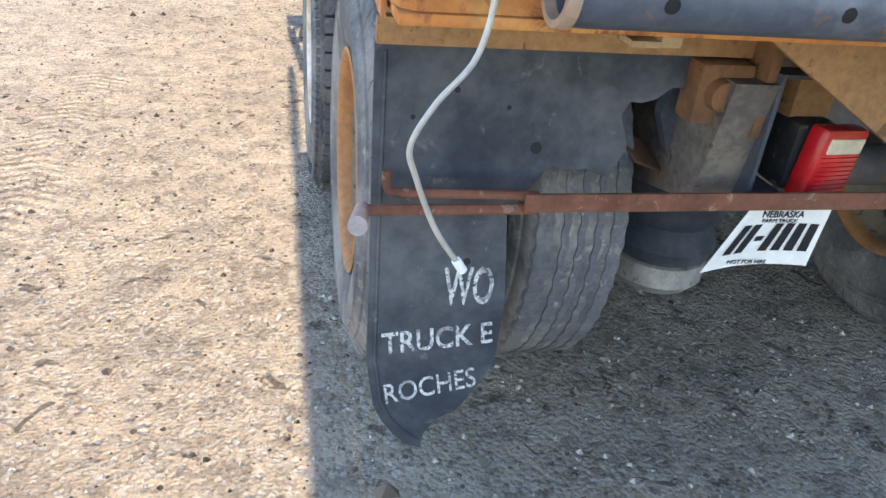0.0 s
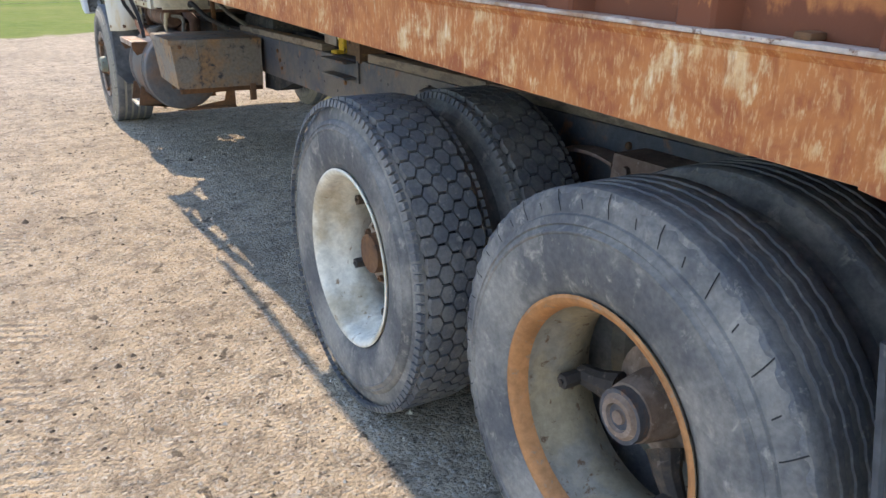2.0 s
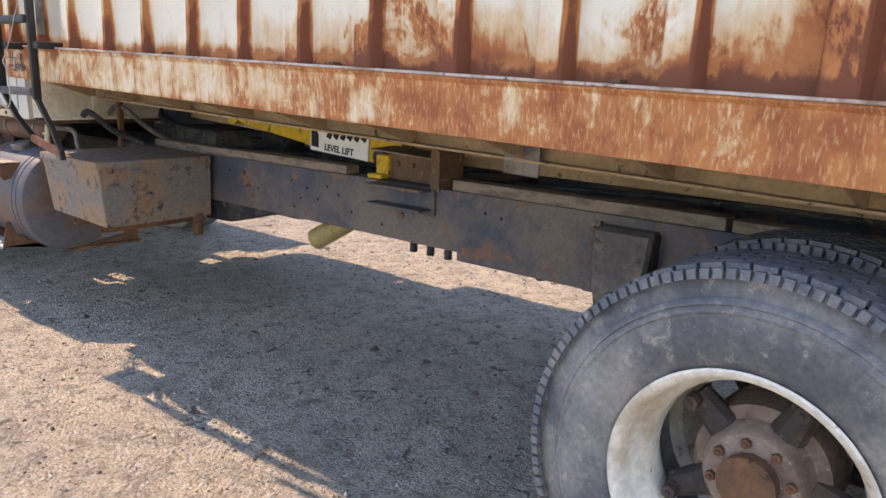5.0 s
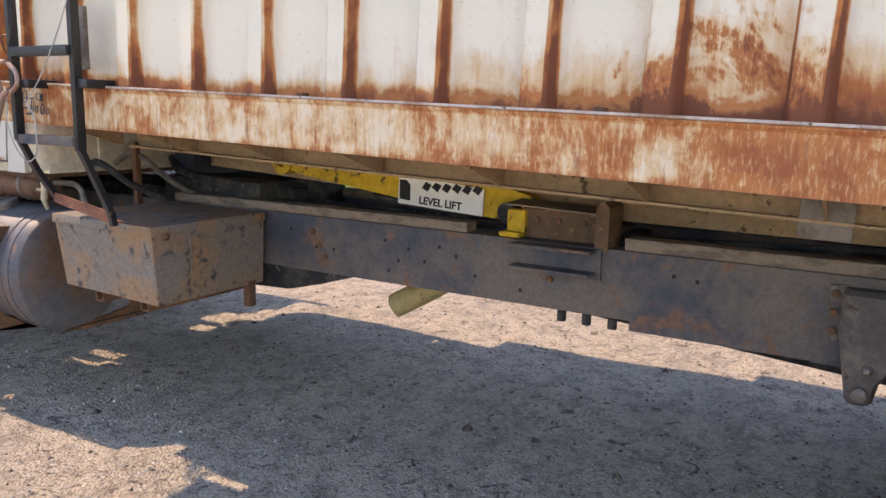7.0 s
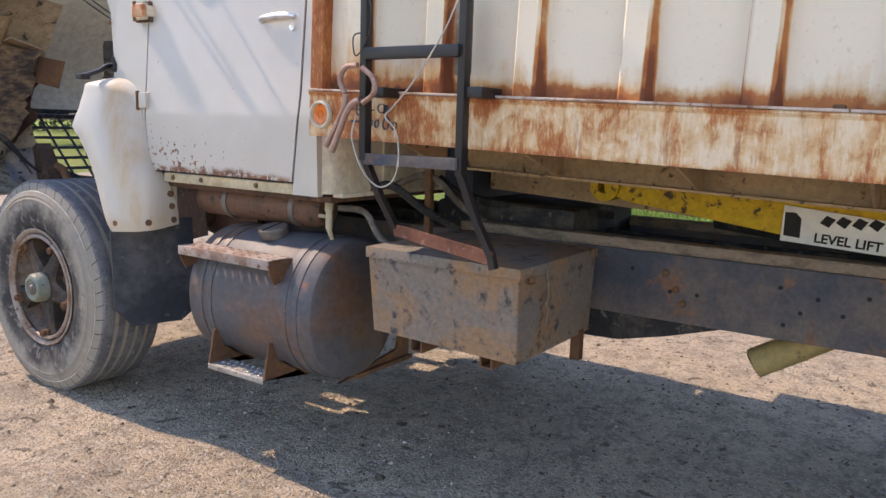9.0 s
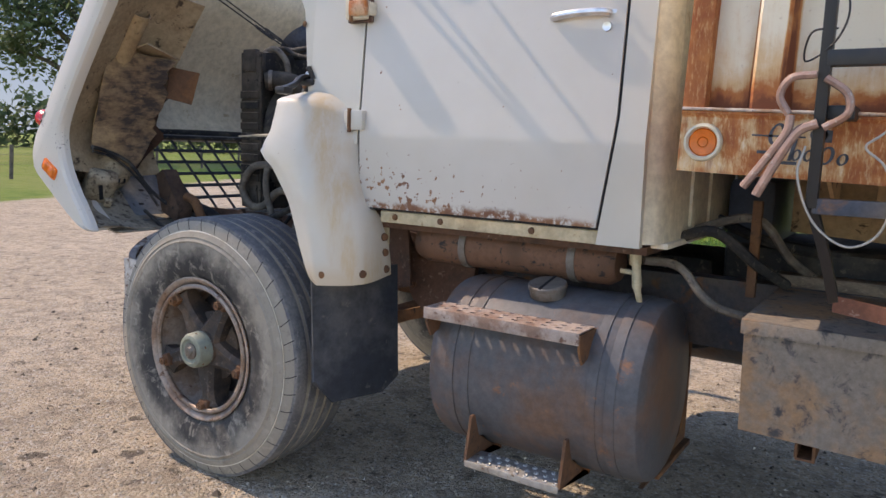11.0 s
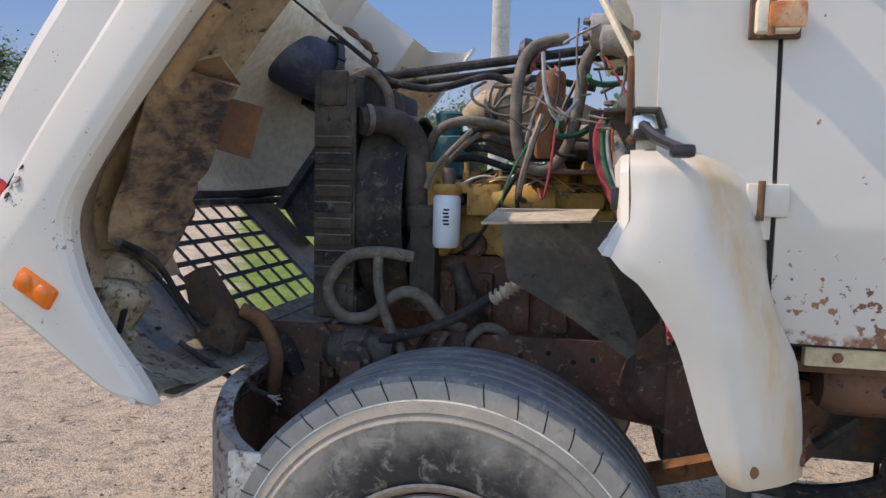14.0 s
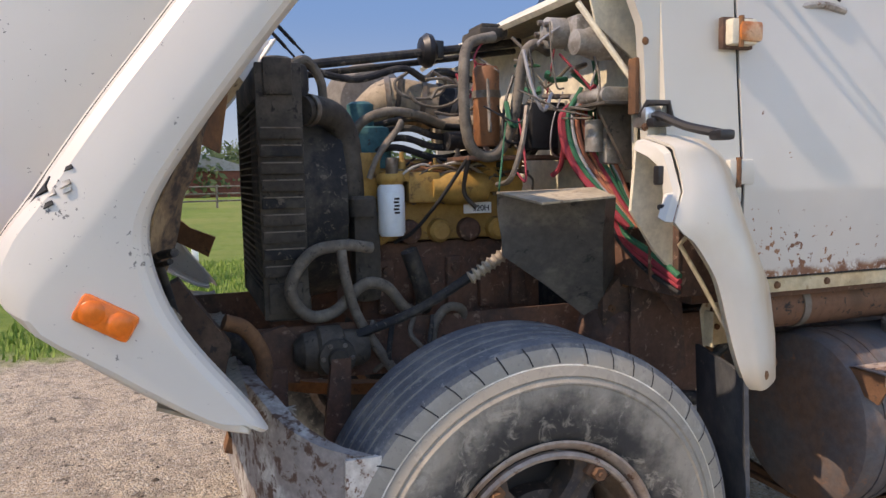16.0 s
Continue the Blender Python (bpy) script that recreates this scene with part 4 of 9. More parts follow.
for x in (0.96, 1.40):
    arm = part("hoist_arm", Mesh().prism([(6.36, 1.255), (6.30, 1.30), (6.0, 1.275), (5.2, 1.19), (5.02, 1.15), (5.0, 1.05), (5.1, 1.04), (5.4, 1.06), (6.25, 1.17), (6.35, 1.20)], x, x + 0.06), YELLOW, hoist, "chipped yellow hoist arm")
    part("arm_eye", Mesh().lathe([(x - 0.012, 0.03), (x - 0.012, 0.062), (x + 0.072, 0.062), (x + 0.072, 0.03), (x - 0.012, 0.03)], (0, 6.35, 1.225), "x", 24), YELLOW, arm)
part("hoist_shaft", Mesh().tube([(0.96, 4.83, 1.06), (1.64, 4.83, 1.06)], 0.036, 16), GREASE, hoist)
part("hoist_cylinder", Mesh().tube([(1.22, 4.9, 1.05), (1.22, 5.95, 1.15)], 0.085, 18), GREASE, hoist)
part("shaft_pin", Mesh().lathe([(0.885, 0.0), (0.885, 0.040), (0.955, 0.040), (0.955, 0.0)], (0, 5.10, 1.085), "x", 20), GREASE, hoist)
decal = part("decal", Mesh().prism([(5.665, 1.075), (5.24, 1.05), (5.235, 1.165), (5.66, 1.205)], 0.950, 0.957), PAPER, hoist, "white decal lettered LEVEL LIFT")
WR = Euler((radians(90), 0, radians(-90))).to_matrix()
lt = Matrix.Rotation(radians(3.4), 3, "X")
writing("lettering", "LEVEL LIFT", 0.046, (0.9485, 5.555, 1.081), lt @ WR, INK, decal, stretch=1.0, bold=0.0012)
for j in range(6):
    part("decal_mark", Mesh().prism([(5.54 - 0.05 * j, 1.150 + 0.006 * (j % 2)), (5.51 - 0.05 * j, 1.136), (5.49 - 0.05 * j, 1.166), (5.52 - 0.05 * j, 1.178)], 0.948, 0.950), INK, decal)
part("decal_mark", Mesh().prism([(5.655, 1.095), (5.60, 1.09), (5.60, 1.16), (5.62, 1.18), (5.655, 1.18)], 0.948, 0.950), INK, decal)
COVER = worn("rusty_tan_bracket", (0.17, 0.10, 0.06), (0.12, 0.075, 0.05), (0.30, 0.18, 0.08), 0.75, big=7)
cover = part("hoist_cover", Mesh().box(0.86, 0.94, 4.69, 5.02, 1.0, 1.115, 0.006).prism([(4.64, 0.99), (4.69, 0.99), (4.69, 1.15), (4.66, 1.17), (4.64, 1.15)], 0.78, 0.94), COVER, hoist, "rusty hoist pivot block")
part("cover_shelf", Mesh().plate([(0.79, 4.69, 1.118), (0.79, 5.06, 1.130), (0.95, 5.06, 1.136), (0.95, 4.69, 1.124)], 0.006), WOOD, cover, "dusty shelf over the pivot")
part("pivot_yellow", Mesh().box(0.84, 0.90, 4.995, 5.075, 1.005, 1.108, 0.012).box(0.80, 0.86, 5.0, 5.09, 1.002, 1.022, 0.006), YELLOW, hoist, "chipped yellow pivot ear")
for y in (4.76, 4.86, 4.95):
    part("cover_bolt", Mesh().lathe([(0.86, 0.012), (0.852, 0.010), (0.850, 0.0)], (0, y, 1.075), "x", 6), RUST, cover)
part("exhaust_stub", Mesh().tube([(1.03, 5.725, 0.575), (1.06, 5.60, 0.65), (1.12, 5.36, 0.80)], 0.058, 20).tube([(1.0295, 5.727, 0.574), (1.03, 5.724, 0.576)], 0.050, 20), worn("tan_pipe", (0.40, 0.31, 0.14), (0.33, 0.25, 0.11), (0.2, 0.14, 0.07), 0.7), truck, "tan exhaust pipe end")
# spring hanger and leaf springs of the drive axle
CASTING = worn("rust_pink_casting", (0.22, 0.16, 0.135), (0.16, 0.11, 0.09), (0.28, 0.22, 0.19), 0.75, big=6)
HANGER = worn("dusty_casting", (0.115, 0.10, 0.092), (0.18, 0.15, 0.125), (0.09, 0.065, 0.05), 0.75, big=5)
for x in (0.70, 1.66):
    o, q = (x, x + 0.088) if x < 1 else (x + 0.085, x - 0.003)
    e = 1 if x < 1 else -1
    rings = [(0.968, 3.665, 3.865, 0.035), (0.955, 3.655, 3.875, 0.012), (0.84, 3.662, 3.878, 0.0), (0.805, 3.678, 3.872, -0.004), (0.69, 3.755, 3.852, -0.004), (0.63, 3.765, 3.842, 0.0), (0.615, 3.78, 3.83, 0.01)]
    body = Mesh().add([p for z, ya, yb, d in rings for p in ((o + e * d, ya + 0.012, z), (o + e * d, yb - 0.012, z), (o + e * (d + 0.015), yb, z), (q, yb, z), (q, ya, z), (o + e * (d + 0.015), ya, z))],
                      [(i * 6 + j, i * 6 + (j + 1) % 6, i * 6 + 6 + (j + 1) % 6, i * 6 + 6 + j) for i in range(len(rings) - 1) for j in range(6)] + [tuple(range(6)), tuple(range(36, 42))])
    hanger = part("spring_hanger", body, HANGER, chassis, "dusty cast spring hanger", 25)
    part("hanger_flange", Mesh().prism([(3.875, 0.975), (3.915, 0.97), (3.918, 0.91), (3.905, 0.88), (3.912, 0.82), (3.895, 0.79), (3.875, 0.80)], q - e * 0.018, q - e * 0.002), HANGER, hanger)
    for z in (0.945, 0.885, 0.825):
        part("bolt", Mesh().lathe([(q - e * 0.018, 0.013), (q - e * 0.030, 0.012), (q - e * 0.032, 0.0)], (0, 3.897, z), "x", 6), RUST, hanger)
    for y, z, r in ((3.803, 0.655, 0.022), (3.79, 0.735, 0.014)):
        part("pin", Mesh().lathe([(o, r + 0.004), (o - e * 0.014, r), (o - e * 0.020, r * 0.5), (o - e * 0.020, 0.0)], (0, y, z), "x", 14), STEEL, hanger)
    for j in range(6):
        d = 0.12 * j
        part("leaf_spring", Mesh().sheet([[(x + 0.005, y, 0.735 - 0.018 * j + 0.10 * ((y - 3.1) / 0.75) ** 2 * (1 - 0.05 * j)), (x + 0.08, y, 0.735 - 0.018 * j + 0.10 * ((y - 3.1) / 0.75) ** 2 * (1 - 0.05 * j))] for y in [3.1 + (0.74 - d) * k / 6 for k in range(-6, 7)]], 0.013), RUST, chassis)
    part("rear_hanger", Mesh().prism([(2.52, 0.96), (2.22, 0.96), (2.23, 0.80), (2.30, 0.70), (2.40, 0.66), (2.46, 0.72), (2.53, 0.84)], x - 0.05 if x < 1 else x, x + 0.085), CASTING, chassis, "rust-pink cast spring hanger")
    for y in (2.29, 2.46):
        part("hanger_bolt", Mesh().lathe([(x - 0.05, 0.018), (x - 0.065, 0.016), (x - 0.068, 0.0)], (0, y, 0.915), "x", 8), CASTING, chassis)
    part("bump_stop", Mesh().sheet([[(x + a, y, 0.90 + 0.03 * math.cos(9 * (y - 2.7)) - 0.15 * abs(a - 0.04)) for a in (0.0, 0.04, 0.08)] for y in (2.58, 2.64, 2.70, 2.76, 2.82)], 0.012), CASTING, chassis)
    part("torque_rod", Mesh().tube([(x + 0.04, 2.35, 0.74), (x + 0.04, 2.98, 0.62)], 0.028, 10), RUST, chassis)
part("drive_axle", Mesh().tube([(0.1, DRIVE_Y, 0.54), (0.85, DRIVE_Y, 0.54), (1.02, DRIVE_Y, 0.54), (1.22, DRIVE_Y, 0.54), (1.42, DRIVE_Y, 0.54), (1.6, DRIVE_Y, 0.54), (2.34, DRIVE_Y, 0.54)], 0.08, 16, radii=[0.07, 0.08, 0.11, 0.23, 0.11, 0.08, 0.07]), RUST, chassis)
part("drive_shaft", Mesh().tube([(1.22, 3.3, 0.56), (1.22, 5.1, 0.70), (1.22, 7.4, 0.82)], 0.05, 14), GREASE, chassis)
part("tag_axle", Mesh().tube([(0.15, TAG_Y, 0.545), (2.29, TAG_Y, 0.545)], 0.065, 16), FRAME, chassis)
part("frame_liner", Mesh().box(0.801, 0.815, 1.3, 3.95, 0.70, 0.745, 0.003).box(0.80, 0.86, 3.85, 4.55, 0.705, 0.744, 0.004), FRAME, chassis)
for y in (4.82, 4.72, 4.62, 4.15):
    part("clip", Mesh().tube([(0.83, y, 0.735), (0.83, y, 0.695)], 0.018, 10), GREASE, chassis)
for z, r, y0, y1, x in ((0.965, 0.016, 1.4, 8.1, 0.95), (0.93, 0.012, 1.4, 7.9, 1.02), (1.02, 0.014, 2.0, 7.0, 1.08), (1.015, 0.012, 3.0, 7.4, 1.3)):
    part("air_line", Mesh().tube(bend([(x, y0, z), (x + 0.05, y0 + (y1 - y0) * 0.3, z + 0.02), (x - 0.04, y0 + (y1 - y0) * 0.6, z - 0.02), (x, y1, z)], 6), r, 8), GREASE, chassis)
part("gearbox", Mesh().box(1.0, 1.44, 7.2, 8.3, 0.66, 1.05, 0.06).box(0.92, 1.52, 8.2, 8.5, 0.62, 1.1, 0.06), GREASE, chassis, "greasy gearbox housing")
part("air_tank", Mesh().lathe([(6.95, 0.0), (6.97, 0.10), (7.02, 0.125), (7.75, 0.125), (7.8, 0.10), (7.82, 0.0)], (1.9, 0, 0.80), "y", 24), GREASE, chassis)
part("right_tank", Mesh().lathe([(7.0, 0.0), (7.02, 0.24), (7.06, 0.28), (7.85, 0.28), (7.9, 0.24), (7.92, 0.0)], (2.05, 0, 0.65), "y", 30), TANK, chassis)
part("bay_block", Mesh().box(0.9, 1.6, 6.45, 7.15, 0.88, 1.12, 0.03), GREASE, chassis)
# made-up dark box that blocks the view through the shaded gap behind the cab
part("oil_reservoir", Mesh().box(0.98, 1.62, 7.0, 7.17, 0.78, 1.36, 0.03), plain("blue_black_filler", (0.05, 0.06, 0.08), 0.5), chassis, "blue-black box added to darken the gap behind the cab")
# springs of the front axle
for x in (0.72, 1.64):
    part("front_spring", Mesh().sheet([[(x, y, 0.76 - 0.16 * math.cos((y - FRONT_Y) / 0.75 * 1.5)), (x + 0.08, y, 0.76 - 0.16 * math.cos((y - FRONT_Y) / 0.75 * 1.5))] for y in [FRONT_Y + 0.75 * k / 8 for k in range(-8, 9)]], 0.05), RUST, chassis)
part("front_axle", Mesh().tube([(0.3, FRONT_Y, 0.55), (0.6, FRONT_Y, 0.52), (0.8, FRONT_Y, 0.46), (1.64, FRONT_Y, 0.46), (1.84, FRONT_Y, 0.52), (2.14, FRONT_Y, 0.55)], 0.055, 12), RUST, chassis)
for s, x in ((1, 0.17), (-1, 2.27)):
    part("brake_drum", Mesh().lathe([(x, 0.0), (x, 0.21), (x + s * 0.02, 0.225), (x + s * 0.2, 0.225), (x + s * 0.2, 0.0)], (0, FRONT_Y, 0.553), "x", 36), BLACK, chassis)
part("drag_link", Mesh().tube(bend([(0.62, 9.45, 0.80), (0.6, 9.2, 0.70), (0.55, 9.05, 0.68)]), 0.022, 10), GREASE, chassis)

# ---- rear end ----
# flap outline, bracket plates and lettering are scaled to fit the camera's view
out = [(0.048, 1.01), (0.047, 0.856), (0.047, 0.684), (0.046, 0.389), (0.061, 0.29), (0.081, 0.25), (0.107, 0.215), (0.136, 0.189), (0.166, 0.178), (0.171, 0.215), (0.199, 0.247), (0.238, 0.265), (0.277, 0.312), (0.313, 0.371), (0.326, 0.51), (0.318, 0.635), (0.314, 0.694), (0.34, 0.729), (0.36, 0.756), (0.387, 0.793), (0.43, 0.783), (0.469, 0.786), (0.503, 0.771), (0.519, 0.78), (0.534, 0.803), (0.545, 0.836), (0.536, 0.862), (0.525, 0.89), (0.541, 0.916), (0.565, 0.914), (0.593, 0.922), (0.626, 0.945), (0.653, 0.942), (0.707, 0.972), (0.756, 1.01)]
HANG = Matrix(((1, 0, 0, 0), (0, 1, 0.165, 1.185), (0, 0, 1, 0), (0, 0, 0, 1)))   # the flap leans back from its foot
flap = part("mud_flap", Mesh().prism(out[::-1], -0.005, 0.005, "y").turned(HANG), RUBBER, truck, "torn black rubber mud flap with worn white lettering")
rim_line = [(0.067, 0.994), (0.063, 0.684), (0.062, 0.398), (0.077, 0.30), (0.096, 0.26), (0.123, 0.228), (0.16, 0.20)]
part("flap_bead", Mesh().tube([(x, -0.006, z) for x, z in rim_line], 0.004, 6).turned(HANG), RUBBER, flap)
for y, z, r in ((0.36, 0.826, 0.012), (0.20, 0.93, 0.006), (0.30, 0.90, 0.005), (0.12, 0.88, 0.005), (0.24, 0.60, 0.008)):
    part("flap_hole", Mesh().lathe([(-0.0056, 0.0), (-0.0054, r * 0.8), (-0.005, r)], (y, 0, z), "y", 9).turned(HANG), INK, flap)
FADED = worn("worn_white_lettering", (0.62, 0.63, 0.62), (0.30, 0.30, 0.31), (0.06, 0.06, 0.065), 0.7, big=30, fine=90, lo=0.5, hi=0.6, lo2=0.52, hi2=0.58)
REAR_FACE = Euler((radians(90), 0, 0)).to_matrix()
LEANING = HANG.to_3x3()
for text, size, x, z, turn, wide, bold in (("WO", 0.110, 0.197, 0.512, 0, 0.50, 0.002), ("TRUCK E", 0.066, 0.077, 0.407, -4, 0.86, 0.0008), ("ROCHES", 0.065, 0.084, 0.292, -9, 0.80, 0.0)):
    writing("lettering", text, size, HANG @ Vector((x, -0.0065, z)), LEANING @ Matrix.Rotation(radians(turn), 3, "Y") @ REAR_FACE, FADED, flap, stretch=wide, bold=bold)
TAN = worn("tan_rusty_plate", (0.34, 0.185, 0.085), (0.27, 0.145, 0.07), (0.16, 0.085, 0.045), 0.8, big=4, fine=60)
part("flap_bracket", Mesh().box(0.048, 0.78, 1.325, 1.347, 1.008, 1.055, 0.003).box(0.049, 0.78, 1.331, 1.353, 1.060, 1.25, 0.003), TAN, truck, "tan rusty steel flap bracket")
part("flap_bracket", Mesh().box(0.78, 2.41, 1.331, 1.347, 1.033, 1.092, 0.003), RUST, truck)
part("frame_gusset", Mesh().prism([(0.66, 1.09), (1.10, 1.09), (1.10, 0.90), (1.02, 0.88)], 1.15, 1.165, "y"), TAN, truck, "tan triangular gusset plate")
rear_bar = part("rear_bar", Mesh().box(0.31, 1.12, 1.196, 1.204, 0.748, 0.785, 0.003).box(0.31, 1.12, 1.204, 1.235, 0.748, 0.754, 0.002), RUST_PIPE, truck, "rusty angle-iron bar")
part("bar_rod", Mesh().tube(bend([(0.34, 1.215, 0.775), (0.2, 1.212, 0.78), (0.09, 1.235, 0.772), (0.068, 1.242, 0.78), (0.066, 1.245, 0.81)], 5), 0.009, 10), RUST_PIPE, rear_bar)
part("bar_rod", Mesh().tube([(0.02, 1.215, 0.748), (0.34, 1.215, 0.748)], 0.011, 10), RUST_PIPE, rear_bar)
part("stub_rod", Mesh().tube([(0.025, 1.24, 0.738), (-0.015, 0.955, 0.855)], 0.014, 12), worn("scoured_rod", (0.36, 0.30, 0.28), (0.26, 0.20, 0.17), (0.42, 0.38, 0.36), 0.6), rear_bar, "scoured steel stub rod")
part("bar_rod", Mesh().tube([(1.12, 1.23, 0.765), (2.1, 1.23, 0.765)], 0.012, 10), STEEL, rear_bar)
# number plate, curled and skewed to fit the camera's view, its characters as plain bars
def on_plate(u, v, off=-0.003):
    return Vector((0.735 + 0.25 * u + 0.07 * v - 0.06 * u * v, 1.250 - 0.03 * (u - 0.5) ** 2 + 0.014 * (1 - v) * math.sin(3 * u) + off, 0.580 + 0.147 * v + 0.010 * u * (1 - v)))


plate = part("number_plate", Mesh().sheet([[on_plate(k / 8, v, 0.0) for k in range(9)] for v in (0, 0.35, 0.7, 1.0)], 0.0015), PAPER, truck, "curled white farm truck number plate")
for k in range(7):
    u = 0.10 + 0.125 * k
    h = 0.16 if k == 2 else 0.24
    w = 0.085
    part("plate_bar", Mesh().plate([on_plate(u, 0.5 - (0.05 if k == 2 else h)), on_plate(u + w, 0.5 - (0.05 if k == 2 else h)), on_plate(u + w, 0.5 + (0.03 if k == 2 else h)), on_plate(u, 0.5 + (0.03 if k == 2 else h))], 0.0008), INK, plate)
MP = Matrix(((1, 0.08, 0), (0.0, 0, -1), (-0.02, 1, 0)))
writing("lettering", "NEBRASKA", 0.021, on_plate(0.22, 0.87), MP, INK, plate, stretch=0.95)
writing("lettering", "FARM TRUCK", 0.0115, on_plate(0.27, 0.78), MP, INK, plate, stretch=1.2)
writing("lettering", "NOT FOR HIRE", 0.0125, on_plate(0.23, 0.09), MP, INK, plate, stretch=1.1)
# tail lamp
lamp = part("tail_lamp", Mesh().box(0.90, 1.0, 1.30, 1.40, 0.74, 0.89, 0.02), GREASE, truck, "red square tail lamp with a clear reverse lens")
m = Matrix.Translation((0.985, 1.285, 0.81)) @ Matrix.Rotation(radians(6), 4, "Y") @ Matrix.Rotation(radians(18), 4, "Z")
part("red_lens", Mesh().box(-0.072, 0.072, -0.018, 0.03, -0.08, 0.08, 0.015).turned(m), RED, lamp, "red ribbed lens")
part("clear_lens", Mesh().box(-0.058, 0.058, -0.022, -0.01, 0.028, 0.062, 0.008).turned(m), plain("clear_lens", (0.62, 0.56, 0.42), 0.25), lamp, "yellowed clear lens")
for j in range(9):
    part("lens_rib", Mesh().box(-0.062, 0.062, -0.0205, -0.017, 0.018 - 0.010 * j, 0.021 - 0.010 * j, 0.001).turned(m), RED, lamp)
# suspension behind the flap
part("air_spring", Mesh().lathe([(0.30, 0.0), (0.30, 0.10), (0.32, 0.135), (0.36, 0.15), (0.42, 0.125), (0.45, 0.145), (0.52, 0.16), (0.60, 0.15), (0.63, 0.11), (0.65, 0.0)], (0.92, 1.72, 0.06), "z", 32), RUBBER, truck, "black rubber air spring")
part("spring_seat", Mesh().lathe([(0.22, 0.0), (0.22, 0.11), (0.25, 0.135), (0.31, 0.135), (0.33, 0.10), (0.33, 0.0)], (0.92, 1.72, 0.06), "z", 32), ALU, truck)
part("axle_arm", Mesh().prism([(1.25, 0.98), (1.6, 0.98), (2.05, 0.62), (1.95, 0.50), (1.55, 0.66), (1.3, 0.72)], 0.70, 0.79), HANGER, truck, "dusty steel trailing arm")
part("arm_plate", Mesh().prism([(0.70, 1.05), (0.88, 1.05), (0.90, 0.86), (0.84, 0.70), (0.72, 0.72), (0.66, 0.86)], 1.42, 1.45, "y"), FRAME, truck)
part("hinge_block", Mesh().box(0.65, 0.765, 1.292, 1.36, 0.885, 1.005, 0.012).lathe([(1.268, 0.0), (1.268, 0.028), (1.295, 0.032), (1.295, 0.0)], (0.697, 0, 0.948), "y", 18).box(0.768, 0.79, 1.262, 1.37, 0.87, 1.07, 0.005), RUST, truck, "rusty bed hinge block")
part("hinge_block", Mesh().box(0.90, 1.0, 1.34, 1.42, 0.88, 1.0, 0.02), TAN, truck)
part("torn_plate", Mesh().sheet([[(0.60 + 0.05 * i, 1.46 + 0.02 * i, 0.80 - 0.020 * i + 0.01 * math.sin(i * 2)) , (0.62 + 0.05 * i, 1.40 + 0.02 * i, 0.765 - 0.022 * i)] for i in range(6)], 0.006), RUST, truck)
cable = part("hanging_cable", Mesh().tube(bend([(0.085, 0.76, 1.36), (0.085, 0.755, 1.23), (0.072, 0.75, 1.15), (0.035, 0.75, 1.10), (0.012, 0.75, 1.055), (0.02, 0.75, 1.02), (0.045, 0.75, 0.96), (0.075, 0.75, 0.915)], 6), 0.0033, 8), WIRE, truck, "pale grey hanging cable")
part("cable_end", Mesh().tube([(0.072, 0.75, 0.92), (0.082, 0.75, 0.905)], 0.0055, 8), PAPER, cable)

# ---- cab ----
def group_of(name, label):
    g = new(name)
    g.parent = truck
    g.matrix_parent_inverse = Matrix.Translation(-truck.location)
    return tagged(g, label)


def door_paint():
    m, nt, bs = shader("rust_specked_white", 0.36)
    v = coords(nt)
    n1, n2, n3 = noise_tex(nt, v, 42, 5, 0.62), noise_tex(nt, v, 6, 4, 0.6), noise_tex(nt, v, 1.5, 4)
    y, z = axis(nt, 1), axis(nt, 2)
    low = calc(nt, "SUBTRACT", 1.0, ramp(nt, z, 1.22, 1.50))
    hem = calc(nt, "SUBTRACT", 1.0, ramp(nt, calc(nt, "ADD", z, calc(nt, "MULTIPLY", calc(nt, "SUBTRACT", n2, 0.5), 0.09)), 1.215, 1.242))
    fore = ramp(nt, y, 7.5, 8.25)
    s = calc(nt, "ADD", n1, calc(nt, "MULTIPLY", low, calc(nt, "ADD", calc(nt, "MULTIPLY", fore, 0.135), 0.025)))
    spots = ramp(nt, s, 0.70, 0.73)
    col = blend(nt, ramp(nt, n3, 0.35, 0.75), (0.54, 0.52, 0.48), (0.485, 0.46, 0.412))
    rust = blend(nt, ramp(nt, n2, 0.4, 0.6), (0.17, 0.075, 0.042), (0.27, 0.13, 0.065))
    mask = calc(nt, "MAXIMUM", spots, calc(nt, "MULTIPLY", hem, ramp(nt, n1, 0.38, 0.52)))
    nt.links.new(blend(nt, mask, col, rust), bs.inputs["Base Color"])
    nt.links.new(calc(nt, "ADD", calc(nt, "MULTIPLY", mask, 0.5), 0.33), bs.inputs["Roughness"])
    bump(nt, bs, calc(nt, "ADD", calc(nt, "MULTIPLY", mask, -0.6), calc(nt, "MULTIPLY", n3, 0.3)), 0.15, 0.004)
    return m


